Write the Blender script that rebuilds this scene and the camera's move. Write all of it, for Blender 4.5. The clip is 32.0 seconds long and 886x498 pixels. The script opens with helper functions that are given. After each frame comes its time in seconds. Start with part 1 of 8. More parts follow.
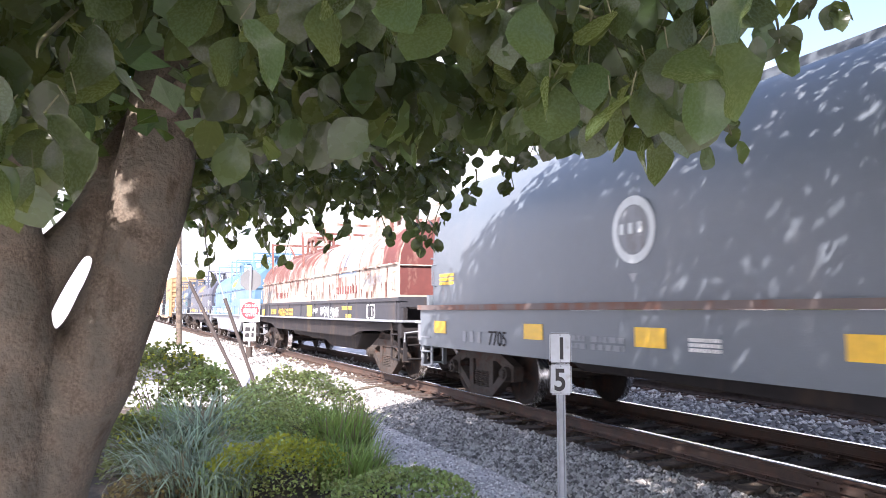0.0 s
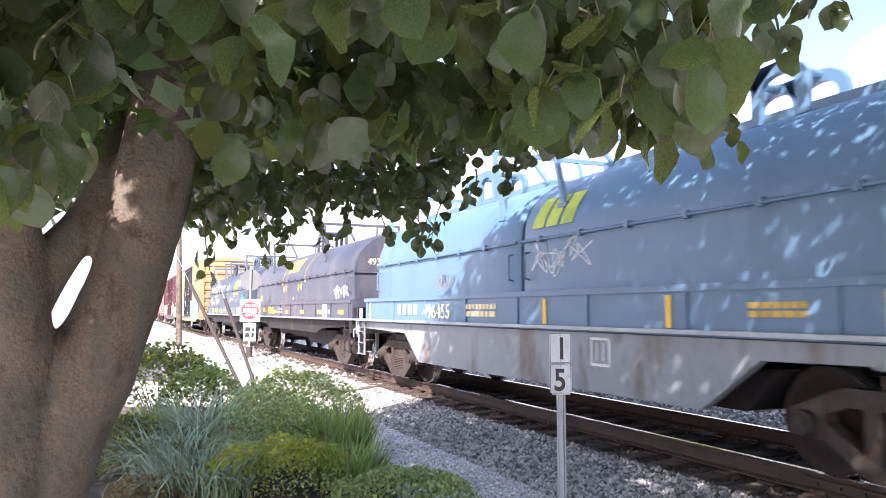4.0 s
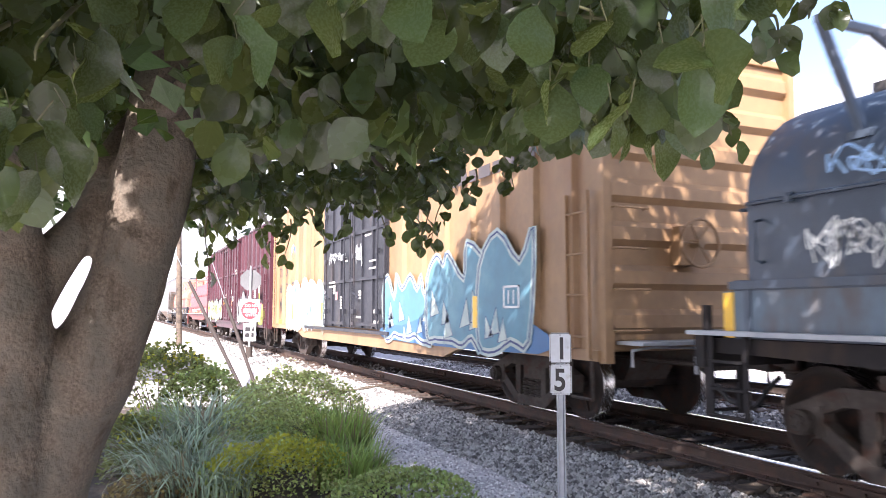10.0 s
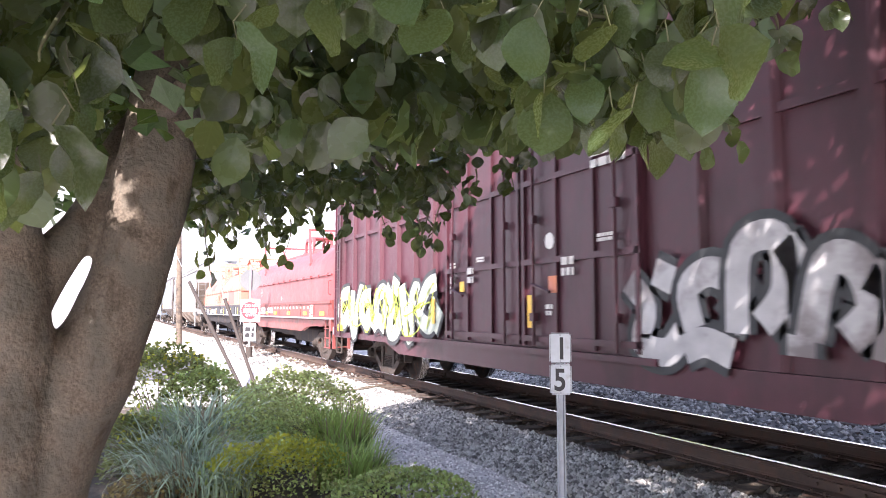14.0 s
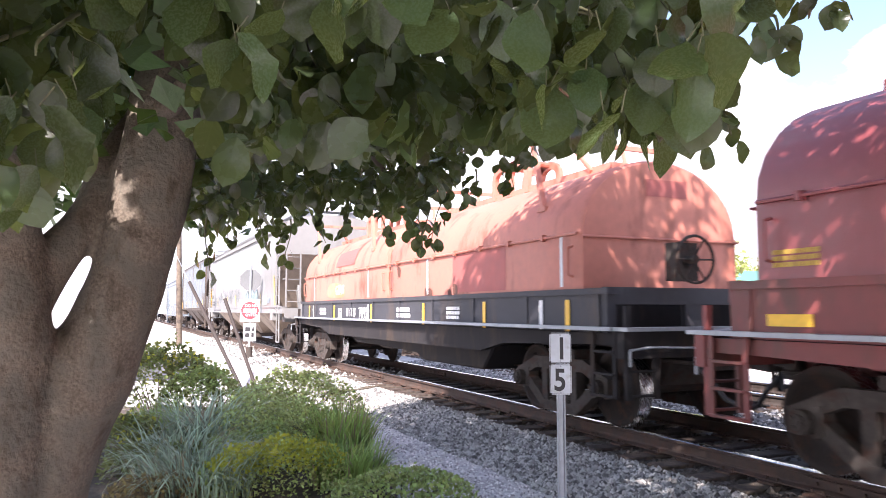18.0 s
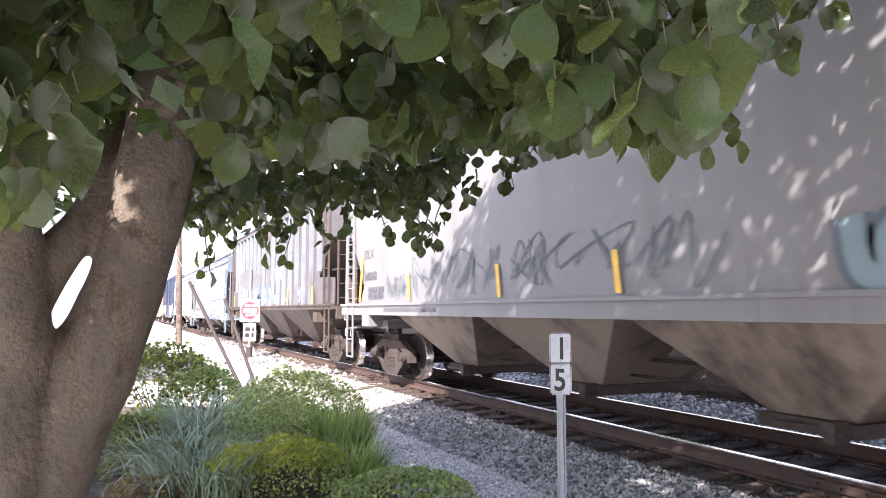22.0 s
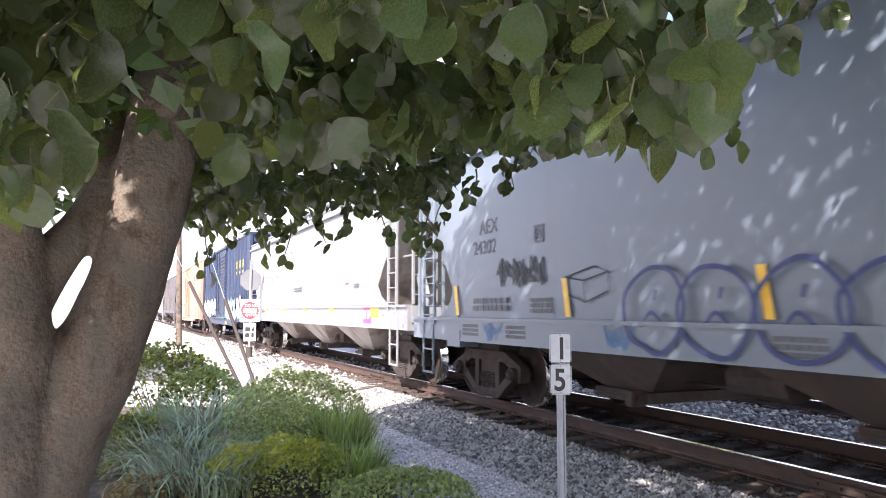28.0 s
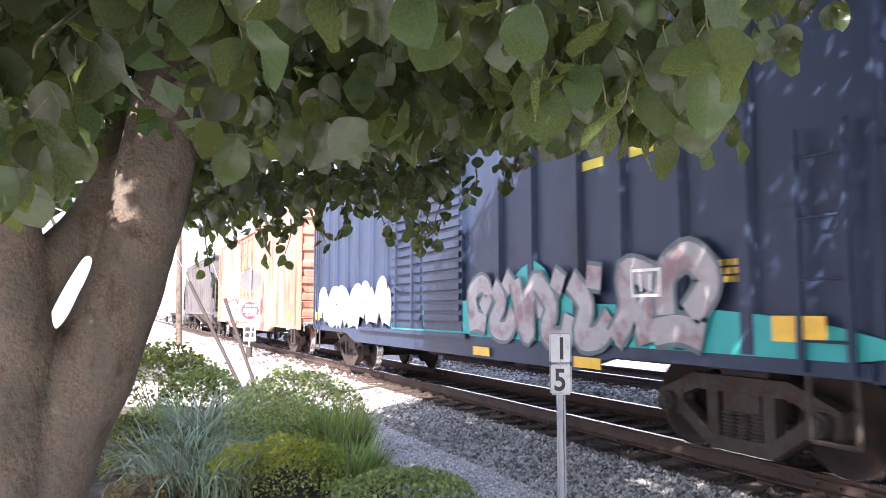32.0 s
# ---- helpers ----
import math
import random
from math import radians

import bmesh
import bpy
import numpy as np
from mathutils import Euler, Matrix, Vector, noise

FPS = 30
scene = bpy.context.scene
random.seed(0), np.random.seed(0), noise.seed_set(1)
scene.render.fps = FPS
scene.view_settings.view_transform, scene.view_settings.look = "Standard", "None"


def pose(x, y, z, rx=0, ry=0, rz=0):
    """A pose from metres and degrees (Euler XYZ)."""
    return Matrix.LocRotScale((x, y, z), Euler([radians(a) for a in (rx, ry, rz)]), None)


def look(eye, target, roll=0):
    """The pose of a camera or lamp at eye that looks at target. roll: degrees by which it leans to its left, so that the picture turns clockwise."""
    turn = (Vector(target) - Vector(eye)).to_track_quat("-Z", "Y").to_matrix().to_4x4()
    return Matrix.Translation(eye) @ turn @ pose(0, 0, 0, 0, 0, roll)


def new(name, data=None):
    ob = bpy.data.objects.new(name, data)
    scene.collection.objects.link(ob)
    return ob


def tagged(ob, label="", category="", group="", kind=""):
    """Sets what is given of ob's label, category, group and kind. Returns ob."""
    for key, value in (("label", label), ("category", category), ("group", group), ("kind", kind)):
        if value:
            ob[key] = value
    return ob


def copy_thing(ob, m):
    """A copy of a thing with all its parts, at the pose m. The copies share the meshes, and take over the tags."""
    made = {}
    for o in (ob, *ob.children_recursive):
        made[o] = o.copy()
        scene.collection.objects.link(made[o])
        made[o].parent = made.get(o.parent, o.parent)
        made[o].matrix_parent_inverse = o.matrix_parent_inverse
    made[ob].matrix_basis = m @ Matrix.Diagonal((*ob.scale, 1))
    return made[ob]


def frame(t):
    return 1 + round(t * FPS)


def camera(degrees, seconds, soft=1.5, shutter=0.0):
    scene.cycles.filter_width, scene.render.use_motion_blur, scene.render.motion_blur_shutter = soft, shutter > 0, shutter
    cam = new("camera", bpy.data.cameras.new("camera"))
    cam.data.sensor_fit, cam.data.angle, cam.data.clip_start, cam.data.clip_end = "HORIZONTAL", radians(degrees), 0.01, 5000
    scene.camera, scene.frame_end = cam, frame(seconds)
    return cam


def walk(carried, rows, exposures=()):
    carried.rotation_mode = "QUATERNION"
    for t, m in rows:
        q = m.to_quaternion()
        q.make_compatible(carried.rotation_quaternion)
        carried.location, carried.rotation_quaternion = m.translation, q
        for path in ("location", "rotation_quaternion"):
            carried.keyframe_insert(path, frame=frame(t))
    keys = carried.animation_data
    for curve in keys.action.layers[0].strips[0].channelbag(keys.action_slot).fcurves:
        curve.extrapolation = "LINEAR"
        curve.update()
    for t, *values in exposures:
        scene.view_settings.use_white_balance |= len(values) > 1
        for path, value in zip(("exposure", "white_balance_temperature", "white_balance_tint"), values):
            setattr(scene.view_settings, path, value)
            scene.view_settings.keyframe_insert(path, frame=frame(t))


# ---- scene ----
# ---- camera: a phone held still beside the line ----
cam = camera(62.2, 32.0, soft=0.85, shutter=0.25)
EYE = Vector((0.0, 0.0, 1.67))
YAW, PITCH, ROLL = 24.0, 4.79, 0.0
_aim = Vector((math.sin(radians(YAW)) * math.cos(radians(PITCH)), math.cos(radians(YAW)) * math.cos(radians(PITCH)), math.sin(radians(PITCH))))
STAND = look(EYE, EYE + _aim, ROLL)
walk(cam, [(0.0, STAND), (32.0, STAND)],
     [(t, s + 0.47, 6200, 23) for t, s in ((0.0, 1.3), (9.0, 1.3), (12.0, 1.55), (14.5, 1.55), (16.5, 1.25), (20.0, 1.25), (22.0, 1.45), (26.0, 1.5), (28.0, 1.3), (30.0, 1.4), (32.0, 1.5))])

# ---- world and sun ----
SUN_EL, SUN_AZ = 40.0, 43.0      # height; way in which the light travels, degrees from +Y towards +X
world = bpy.data.worlds.new("sky")
scene.world = world
world.use_nodes = True
wn, wl = world.node_tree.nodes, world.node_tree.links
wn.clear()
sky = wn.new("ShaderNodeTexSky")
sky.sky_type, sky.sun_disc = "NISHITA", False
sky.sun_elevation, sky.sun_rotation = radians(SUN_EL), radians(180.0 + SUN_AZ)
sky.air_density, sky.dust_density = 1.2, 1.5
coord = wn.new("ShaderNodeTexCoord")
stretch = wn.new("ShaderNodeMapping")
stretch.inputs["Scale"].default_value = (1.6, 1.6, 3.4)
stretch.inputs["Location"].default_value = (0.35, 0.1, 0.2)
cloud = wn.new("ShaderNodeTexNoise")
cloud.inputs["Scale"].default_value, cloud.inputs["Detail"].default_value, cloud.inputs["Roughness"].default_value = 1.7, 9, 0.58
edge = wn.new("ShaderNodeValToRGB")
edge.color_ramp.elements[0].position, edge.color_ramp.elements[1].position = 0.46, 0.53
whiten = wn.new("ShaderNodeMix")
whiten.data_type = "RGBA"
whiten.inputs["B"].default_value = (6.6, 6.75, 7.0, 1)
bg, wout = wn.new("ShaderNodeBackground"), wn.new("ShaderNodeOutputWorld")
bg.inputs["Strength"].default_value = 0.105
wl.new(coord.outputs["Generated"], stretch.inputs["Vector"])
wl.new(stretch.outputs["Vector"], cloud.inputs["Vector"])
height = wn.new("ShaderNodeSeparateXYZ")
low = wn.new("ShaderNodeMapRange")      # thick cloud low down, blue higher up
low.inputs["From Min"].default_value, low.inputs["From Max"].default_value = 0.22, 0.40
low.inputs["To Min"].default_value, low.inputs["To Max"].default_value = 0.16, -0.10
more = wn.new("ShaderNodeMath")
wl.new(coord.outputs["Generated"], height.inputs["Vector"])
wl.new(height.outputs["Z"], low.inputs["Value"])
wl.new(cloud.outputs["Fac"], more.inputs[0])
wl.new(low.outputs["Result"], more.inputs[1])
wl.new(more.outputs[0], edge.inputs["Fac"])
wl.new(edge.outputs["Color"], whiten.inputs["Factor"])
wl.new(sky.outputs["Color"], whiten.inputs["A"])
wl.new(whiten.outputs["Result"], bg.inputs["Color"])
wl.new(bg.outputs["Background"], wout.inputs["Surface"])
lamp = bpy.data.lights.new("sun", "SUN")
lamp.energy, lamp.angle, lamp.color = 5.0, radians(0.53), (1.0, 0.93, 0.82)
sun = new("sun", lamp)
_d = Vector((math.sin(radians(SUN_AZ)) * math.cos(radians(SUN_EL)), math.cos(radians(SUN_AZ)) * math.cos(radians(SUN_EL)), -math.sin(radians(SUN_EL))))
sun.matrix_world = look((-20, -20, 30), Vector((-20, -20, 30)) + _d)

# ---- materials ----
def material(name, base, rough=0.6, metal=0.0, grain=12.0, spread=0.12, spots=None, spot_amount=0.5, spot_scale=2.5, spot_stretch=1.0,
             bump=0.15, bump_scale=60.0, vary=0.0, island=0.0, spec=0.5, gloss_var=0.12, second=None, climb=None):
    """A surface with grain at two scales, dirt or rust in patches, and fine relief, all in the object's own metres."""
    m = bpy.data.materials.new(name)
    m.use_nodes = True
    n, l = m.node_tree.nodes, m.node_tree.links
    b = n["Principled BSDF"]
    tc = n.new("ShaderNodeTexCoord")
    n1 = n.new("ShaderNodeTexNoise")
    n1.inputs["Scale"].default_value, n1.inputs["Detail"].default_value = grain, 6
    l.new(tc.outputs["Object"], n1.inputs["Vector"])
    n0 = n.new("ShaderNodeTexNoise")
    n0.inputs["Scale"].default_value, n0.inputs["Detail"].default_value = grain / 14, 3
    l.new(tc.outputs["Object"], n0.inputs["Vector"])
    add = n.new("ShaderNodeMath")
    add.operation = "ADD"
    l.new(n1.outputs["Fac"], add.inputs[0])
    l.new(n0.outputs["Fac"], add.inputs[1])
    rng = n.new("ShaderNodeMapRange")
    rng.inputs["From Min"].default_value, rng.inputs["From Max"].default_value = 0.6, 1.4
    rng.inputs["To Min"].default_value, rng.inputs["To Max"].default_value = 1 - spread * 1.6, 1 + spread * 1.6
    l.new(add.outputs[0], rng.inputs["Value"])
    mul = n.new("ShaderNodeMix")
    mul.data_type, mul.blend_type = "RGBA", "MULTIPLY"
    mul.inputs["Factor"].default_value = 1.0
    mul.inputs["A"].default_value = (*base, 1)
    l.new(rng.outputs["Result"], mul.inputs["B"])
    col = mul.outputs["Result"]
    if second:
        mx2 = n.new("ShaderNodeMix")
        mx2.data_type = "RGBA"
        mx2.inputs["B"].default_value = (*second, 1)
        st2 = n.new("ShaderNodeMapRange")
        st2.inputs["From Min"].default_value, st2.inputs["From Max"].default_value = 0.42, 0.6
        l.new(n0.outputs["Fac"], st2.inputs["Value"])
        l.new(col, mx2.inputs["A"])
        l.new(st2.outputs["Result"], mx2.inputs["Factor"])
        col = mx2.outputs["Result"]
    if spots:
        mp = n.new("ShaderNodeMapping")
        mp.inputs["Scale"].default_value = (1, 1, 1 / spot_stretch)
        l.new(tc.outputs["Object"], mp.inputs["Vector"])
        n2 = n.new("ShaderNodeTexNoise")
        n2.inputs["Scale"].default_value, n2.inputs["Detail"].default_value, n2.inputs["Roughness"].default_value = spot_scale, 8, 0.62
        l.new(mp.outputs["Vector"], n2.inputs["Vector"])
        r2 = n.new("ShaderNodeMapRange")
        r2.inputs["From Min"].default_value, r2.inputs["From Max"].default_value = 0.62 - 0.3 * spot_amount, 0.76 - 0.3 * spot_amount
        fac = n2.outputs["Fac"]
        if climb:                       # heavier towards the top, as on a weathered roof
            hz = n.new("ShaderNodeSeparateXYZ")
            l.new(tc.outputs["Object"], hz.inputs["Vector"])
            up = n.new("ShaderNodeMapRange")
            up.inputs["From Min"].default_value, up.inputs["From Max"].default_value = climb[0], climb[1]
            up.inputs["To Min"].default_value, up.inputs["To Max"].default_value = -climb[2], climb[2]
            l.new(hz.outputs["Z"], up.inputs["Value"])
            both = n.new("ShaderNodeMath")
            l.new(fac, both.inputs[0])
            l.new(up.outputs["Result"], both.inputs[1])
            fac = both.outputs[0]
        l.new(fac, r2.inputs["Value"])
        mx = n.new("ShaderNodeMix")
        mx.data_type = "RGBA"
        mx.inputs["B"].default_value = (*spots, 1)
        l.new(col, mx.inputs["A"])
        l.new(r2.outputs["Result"], mx.inputs["Factor"])
        col = mx.outputs["Result"]
    for amount, source in ((vary, "ob"), (island, "geo")):
        if amount:
            if source == "ob":
                inf = n.new("ShaderNodeObjectInfo").outputs["Random"]
            else:
                inf = n.new("ShaderNodeNewGeometry").outputs["Random Per Island"]
            hv = n.new("ShaderNodeHueSaturation")
            mr = n.new("ShaderNodeMapRange")
            mr.inputs["To Min"].default_value, mr.inputs["To Max"].default_value = 1 - amount, 1 + amount
            l.new(inf, mr.inputs["Value"])
            mh = n.new("ShaderNodeMapRange")
            mh.inputs["To Min"].default_value, mh.inputs["To Max"].default_value = 0.5 - amount * 0.05, 0.5 + amount * 0.05
            l.new(inf, mh.inputs["Value"])
            l.new(mr.outputs["Result"], hv.inputs["Value"])
            l.new(mh.outputs["Result"], hv.inputs["Hue"])
            l.new(col, hv.inputs["Color"])
            col = hv.outputs["Color"]
    l.new(col, b.inputs["Base Color"])
    rr = n.new("ShaderNodeMapRange")
    rr.inputs["To Min"].default_value, rr.inputs["To Max"].default_value = max(0.05, rough - gloss_var), min(1, rough + gloss_var)
    l.new(n1.outputs["Fac"], rr.inputs["Value"])
    l.new(rr.outputs["Result"], b.inputs["Roughness"])
    b.inputs["Metallic"].default_value = metal
    b.inputs["Specular IOR Level"].default_value = spec
    if bump:
        nb = n.new("ShaderNodeTexNoise")
        nb.inputs["Scale"].default_value, nb.inputs["Detail"].default_value = bump_scale, 5
        l.new(tc.outputs["Object"], nb.inputs["Vector"])
        bp = n.new("ShaderNodeBump")
        bp.inputs["Strength"].default_value, bp.inputs["Distance"].default_value = bump, 0.6 / bump_scale
        l.new(nb.outputs["Fac"], bp.inputs["Height"])
        l.new(bp.outputs["Normal"], b.inputs["Normal"])
    return m


def leafy(name, base, glow, vary=0.25, rough=0.45, veins=False, through_share=0.4, lone=0.0):
    """Leaves: a glossy face that also lets light through, with pale veins where they can be seen."""
    m = material(name, base, rough, grain=24, spread=0.2, bump=0.0 if veins else 0.35, bump_scale=45, island=vary, vary=lone)
    n, l = m.node_tree.nodes, m.node_tree.links
    b = n["Principled BSDF"]
    if veins:
        uv = n.new("ShaderNodeUVMap")
        xyz = n.new("ShaderNodeSeparateXYZ")
        l.new(uv.outputs["UV"], xyz.inputs["Vector"])

        def calc(op, a, c):
            q = n.new("ShaderNodeMath")
            q.operation = op
            for k, v in enumerate((a, c)):
                if isinstance(v, float):
                    q.inputs[k].default_value = v
                else:
                    l.new(v, q.inputs[k])
            return q.outputs[0]
        off = calc("ABSOLUTE", xyz.outputs["X"], 0.0)
        slant = calc("SUBTRACT", xyz.outputs["Y"], calc("MULTIPLY", off, 0.8))
        side = calc("POWER", calc("ABSOLUTE", calc("SINE", calc("MULTIPLY", slant, 19.0), 0.0), 0.0), 0.35)
        rib = calc("MINIMUM", calc("MULTIPLY", off, 26.0), 1.0)
        blade = calc("MINIMUM", side, rib)
        old = b.inputs["Base Color"].links[0].from_socket
        mx = n.new("ShaderNodeMix")
        mx.data_type = "RGBA"
        mx.inputs["A"].default_value = tuple(min(1, 2.0 * c + 0.02) for c in base) + (1,)
        l.new(old, mx.inputs["B"])
        l.new(calc("ADD", calc("MULTIPLY", blade, 0.22), 0.78), mx.inputs["Factor"])
        l.new(mx.outputs["Result"], b.inputs["Base Color"])
        bp = n.new("ShaderNodeBump")
        bp.inputs["Strength"].default_value, bp.inputs["Distance"].default_value = 0.16, 0.002
        l.new(blade, bp.inputs["Height"])
        l.new(bp.outputs["Normal"], b.inputs["Normal"])
    tr = n.new("ShaderNodeBsdfTranslucent")
    tr.inputs["Color"].default_value = (*glow, 1)
    mix = n.new("ShaderNodeMixShader")
    mix.inputs["Fac"].default_value = through_share
    l.new(b.outputs["BSDF"], mix.inputs[1])
    l.new(tr.outputs["BSDF"], mix.inputs[2])
    l.new(mix.outputs["Shader"], n["Material Output"].inputs["Surface"])
    return m


RUST = (0.16, 0.06, 0.03)
M_STEEL_DARK = material("truck_steel", (0.062, 0.053, 0.047), 0.85, 0.0, 18, 0.25, (0.065, 0.036, 0.026), 0.35, 6, spec=0.15)
M_WHEEL = material("wheel_steel", (0.036, 0.030, 0.027), 0.85, 0.0, 22, 0.2, (0.065, 0.036, 0.026), 0.4, 5, spec=0.2)
M_TREAD = material("polished_tread", (0.55, 0.54, 0.53), 0.25, 1.0, 40, 0.08)
M_RAIL = material("rail_web", (0.068, 0.046, 0.036), 0.8, 0.2, 25, 0.2, (0.09, 0.05, 0.035), 0.5, 4)
M_RAIL_FAR = material("dull_rail", (0.055, 0.045, 0.040), 0.85, 0.1, 25, 0.2, (0.04, 0.03, 0.025), 0.5, 4, spec=0.2)
M_RAILTOP = material("rail_head", (0.72, 0.71, 0.70), 0.22, 1.0, 30, 0.06)
M_TIE = material("tie_wood", (0.10, 0.075, 0.058), 0.9, 0, 9, 0.25, (0.04, 0.03, 0.026), 0.5, 3, bump=0.4, bump_scale=30, vary=0.3)
M_STONE = material("ballast", (0.275, 0.268, 0.255), 0.9, 0, 14, 0.2, bump=0.4, bump_scale=80, island=0.75)
# oily stones, their colour taken further down for the shade under the cars
M_STONE_OILY_SHADED = material("oily_shaded_ballast", (0.060, 0.050, 0.043), 0.95, 0, 14, 0.2, bump=0.3, bump_scale=80, island=0.4)
M_GRAVEL = material("gravel", (0.58, 0.555, 0.545), 0.95, 0, 40, 0.3, (0.46, 0.435, 0.42), 0.4, 3, bump=0.6, bump_scale=90)
M_PATH = material("path_stone", (0.60, 0.575, 0.565), 0.95, 0, 14, 0.2, bump=0.4, bump_scale=80, island=0.6)
M_BED = material("ballast_bed", (0.12, 0.112, 0.105), 0.95, 0, 30, 0.3, (0.06, 0.054, 0.048), 0.45, 5, bump=0.7, bump_scale=60)
M_ASPHALT = material("asphalt", (0.10, 0.10, 0.105), 0.9, 0, 30, 0.2, (0.07, 0.07, 0.07), 0.4, 1.5, bump=0.5, bump_scale=120)
M_CONCRETE = material("concrete", (0.46, 0.44, 0.41), 0.9, 0, 14, 0.12, (0.3, 0.28, 0.26), 0.35, 1.2, bump=0.3, bump_scale=60)
M_BARK = material("bark", (0.150, 0.122, 0.094), 0.9, 0, 80, 0.36, (0.075, 0.058, 0.043), 0.26, 11, 2.2, bump=1.0, bump_scale=38, second=(0.110, 0.100, 0.081), spec=0.25)
M_LEAF = leafy("leaf", (0.035, 0.053, 0.023), (0.26, 0.32, 0.085), 0.7, 0.27, True, 0.32, 0.5)
M_LEAF_IN = leafy("leaf_inner", (0.05, 0.09, 0.03), (0.10, 0.17, 0.03))
M_TWIG = material("twig", (0.10, 0.10, 0.05), 0.8, 0, 20, 0.2)
M_SHRUB = leafy("shrub_leaf", (0.38, 0.42, 0.15), (0.56, 0.63, 0.20), 0.85, 0.5, False, 0.36)
M_SHRUB_D = leafy("shrub_leaf_dark", (0.28, 0.34, 0.12), (0.48, 0.58, 0.17), 0.8, 0.45, False, 0.34)
M_SHRUB_L = leafy("shrub_leaf_olive", (0.15, 0.17, 0.055), (0.32, 0.36, 0.10), 0.8, 0.5, False, 0.3)
M_SHRUB_B = leafy("shrub_leaf_brown", (0.22, 0.15, 0.07), (0.4, 0.33, 0.12), 0.8, 0.6, False, 0.3)
M_SHRUB_Y = leafy("shrub_leaf_yellow", (0.36, 0.37, 0.04), (0.6, 0.6, 0.08), 0.3, 0.5, False, 0.5)
M_GRASS = leafy("grass_blade", (0.26, 0.35, 0.12), (0.42, 0.55, 0.13), 0.7, 0.45, False, 0.5)
M_GRASS_B = leafy("grass_blade_blue", (0.33, 0.41, 0.28), (0.46, 0.56, 0.36), 0.7, 0.4, False, 0.25)
M_GALV = material("galvanised", (0.34, 0.365, 0.39), 0.55, 0.5, 20, 0.14)
M_SIGNWHITE = material("sign_white", (0.78, 0.79, 0.80), 0.4, 0, 20, 0.05)
M_SIGNPLATE = material("weathered_plate", (0.52, 0.56, 0.60), 0.45, 0, 20, 0.08, (0.40, 0.42, 0.43), 0.25, 14)
M_SIGNRED = material("sign_red", (0.62, 0.04, 0.05), 0.4, 0, 20, 0.06)
M_BLACK = material("black_paint", (0.02, 0.02, 0.022), 0.5, 0, 20, 0.1)
M_WHITE = material("white_paint", (0.72, 0.72, 0.70), 0.6, 0, 16, 0.1)
M_YELLOW = material("reflector_yellow", (0.80, 0.48, 0.03), 0.45, 0, 16, 0.1)
M_CREAM = material("cream_lettering", (0.72, 0.62, 0.36), 0.6, 0, 20, 0.1)
M_AMBER = material("amber_lettering", (0.55, 0.36, 0.06), 0.6, 0, 20, 0.12)

# ---- building helpers ----
def box(bm, x0, x1, y0, y1, z0, z1):
    v = [bm.verts.new((x, y, z)) for z in (z0, z1) for y in (y0, y1) for x in (x0, x1)]
    for q in ((0, 2, 3, 1), (4, 5, 7, 6), (0, 1, 5, 4), (2, 6, 7, 3), (0, 4, 6, 2), (1, 3, 7, 5)):
        bm.faces.new([v[i] for i in q])


def rod(bm, a, b, r=0.015, n=6, r1=None):
    a, b = Vector(a), Vector(b)
    d = (b - a).normalized()
    u = d.orthogonal().normalized()
    w = d.cross(u)
    r1 = r if r1 is None else r1
    ring = [[bm.verts.new(p + (u * math.cos(2 * math.pi * i / n) + w * math.sin(2 * math.pi * i / n)) * q) for i in range(n)] for p, q in ((a, r), (b, r1))]
    for i in range(n):
        bm.faces.new((ring[0][i], ring[0][(i + 1) % n], ring[1][(i + 1) % n], ring[1][i]))
    bm.faces.new(ring[0][::-1])
    bm.faces.new(ring[1])


def pipe(bm, pts, r=0.015, n=6):
    """A bent bar through the points."""
    for a, b in zip(pts, pts[1:]):
        rod(bm, a, b, r, n)


def prism(bm, outline, y0, y1):
    """An outline in x and z, drawn out from y0 to y1."""
    a = [bm.verts.new((x, y0, z)) for x, z in outline]
    b = [bm.verts.new((x, y1, z)) for x, z in outline]
    k = len(outline)
    for i in range(k):
        bm.faces.new((a[i], a[(i + 1) % k], b[(i + 1) % k], b[i]))
    bm.faces.new(a[::-1])
    bm.faces.new(b)


def beam(bm, p, q, width, y0, y1):
    """A straight bar from p to q, both in x and z, between two planes of y."""
    d = Vector((q[0] - p[0], q[1] - p[1])).normalized() * width / 2
    prism(bm, [(p[0] - d.y, p[1] + d.x), (p[0] + d.y, p[1] - d.x), (q[0] + d.y, q[1] - d.x), (q[0] - d.y, q[1] + d.x)], y0, y1)


def revolve(bm, profile, n=28, mat=None):
    """A profile of (radius, y) turned about the y axis; mat picks a material slot per band."""
    rings = []
    for r, y in profile:
        rings.append([bm.verts.new((r * math.sin(2 * math.pi * i / n), y, r * math.cos(2 * math.pi * i / n))) for i in range(n)])
    for k, (a, b) in enumerate(zip(rings, rings[1:])):
        for i in range(n):
            f = bm.faces.new((a[i], a[(i + 1) % n], b[(i + 1) % n], b[i]))
            f.smooth = True
            if mat:
                f.material_index = mat[k]


def mesh_of(name, bm, mats, smooth=False):
    bmesh.ops.recalc_face_normals(bm, faces=bm.faces[:])
    me = bpy.data.meshes.new(name)
    bm.to_mesh(me)
    bm.free()
    for m in (mats if isinstance(mats, (list, tuple)) else [mats]):
        me.materials.append(m)
    if smooth:
        me.shade_smooth()
        me.set_sharp_from_angle(angle=radians(35))
    return me


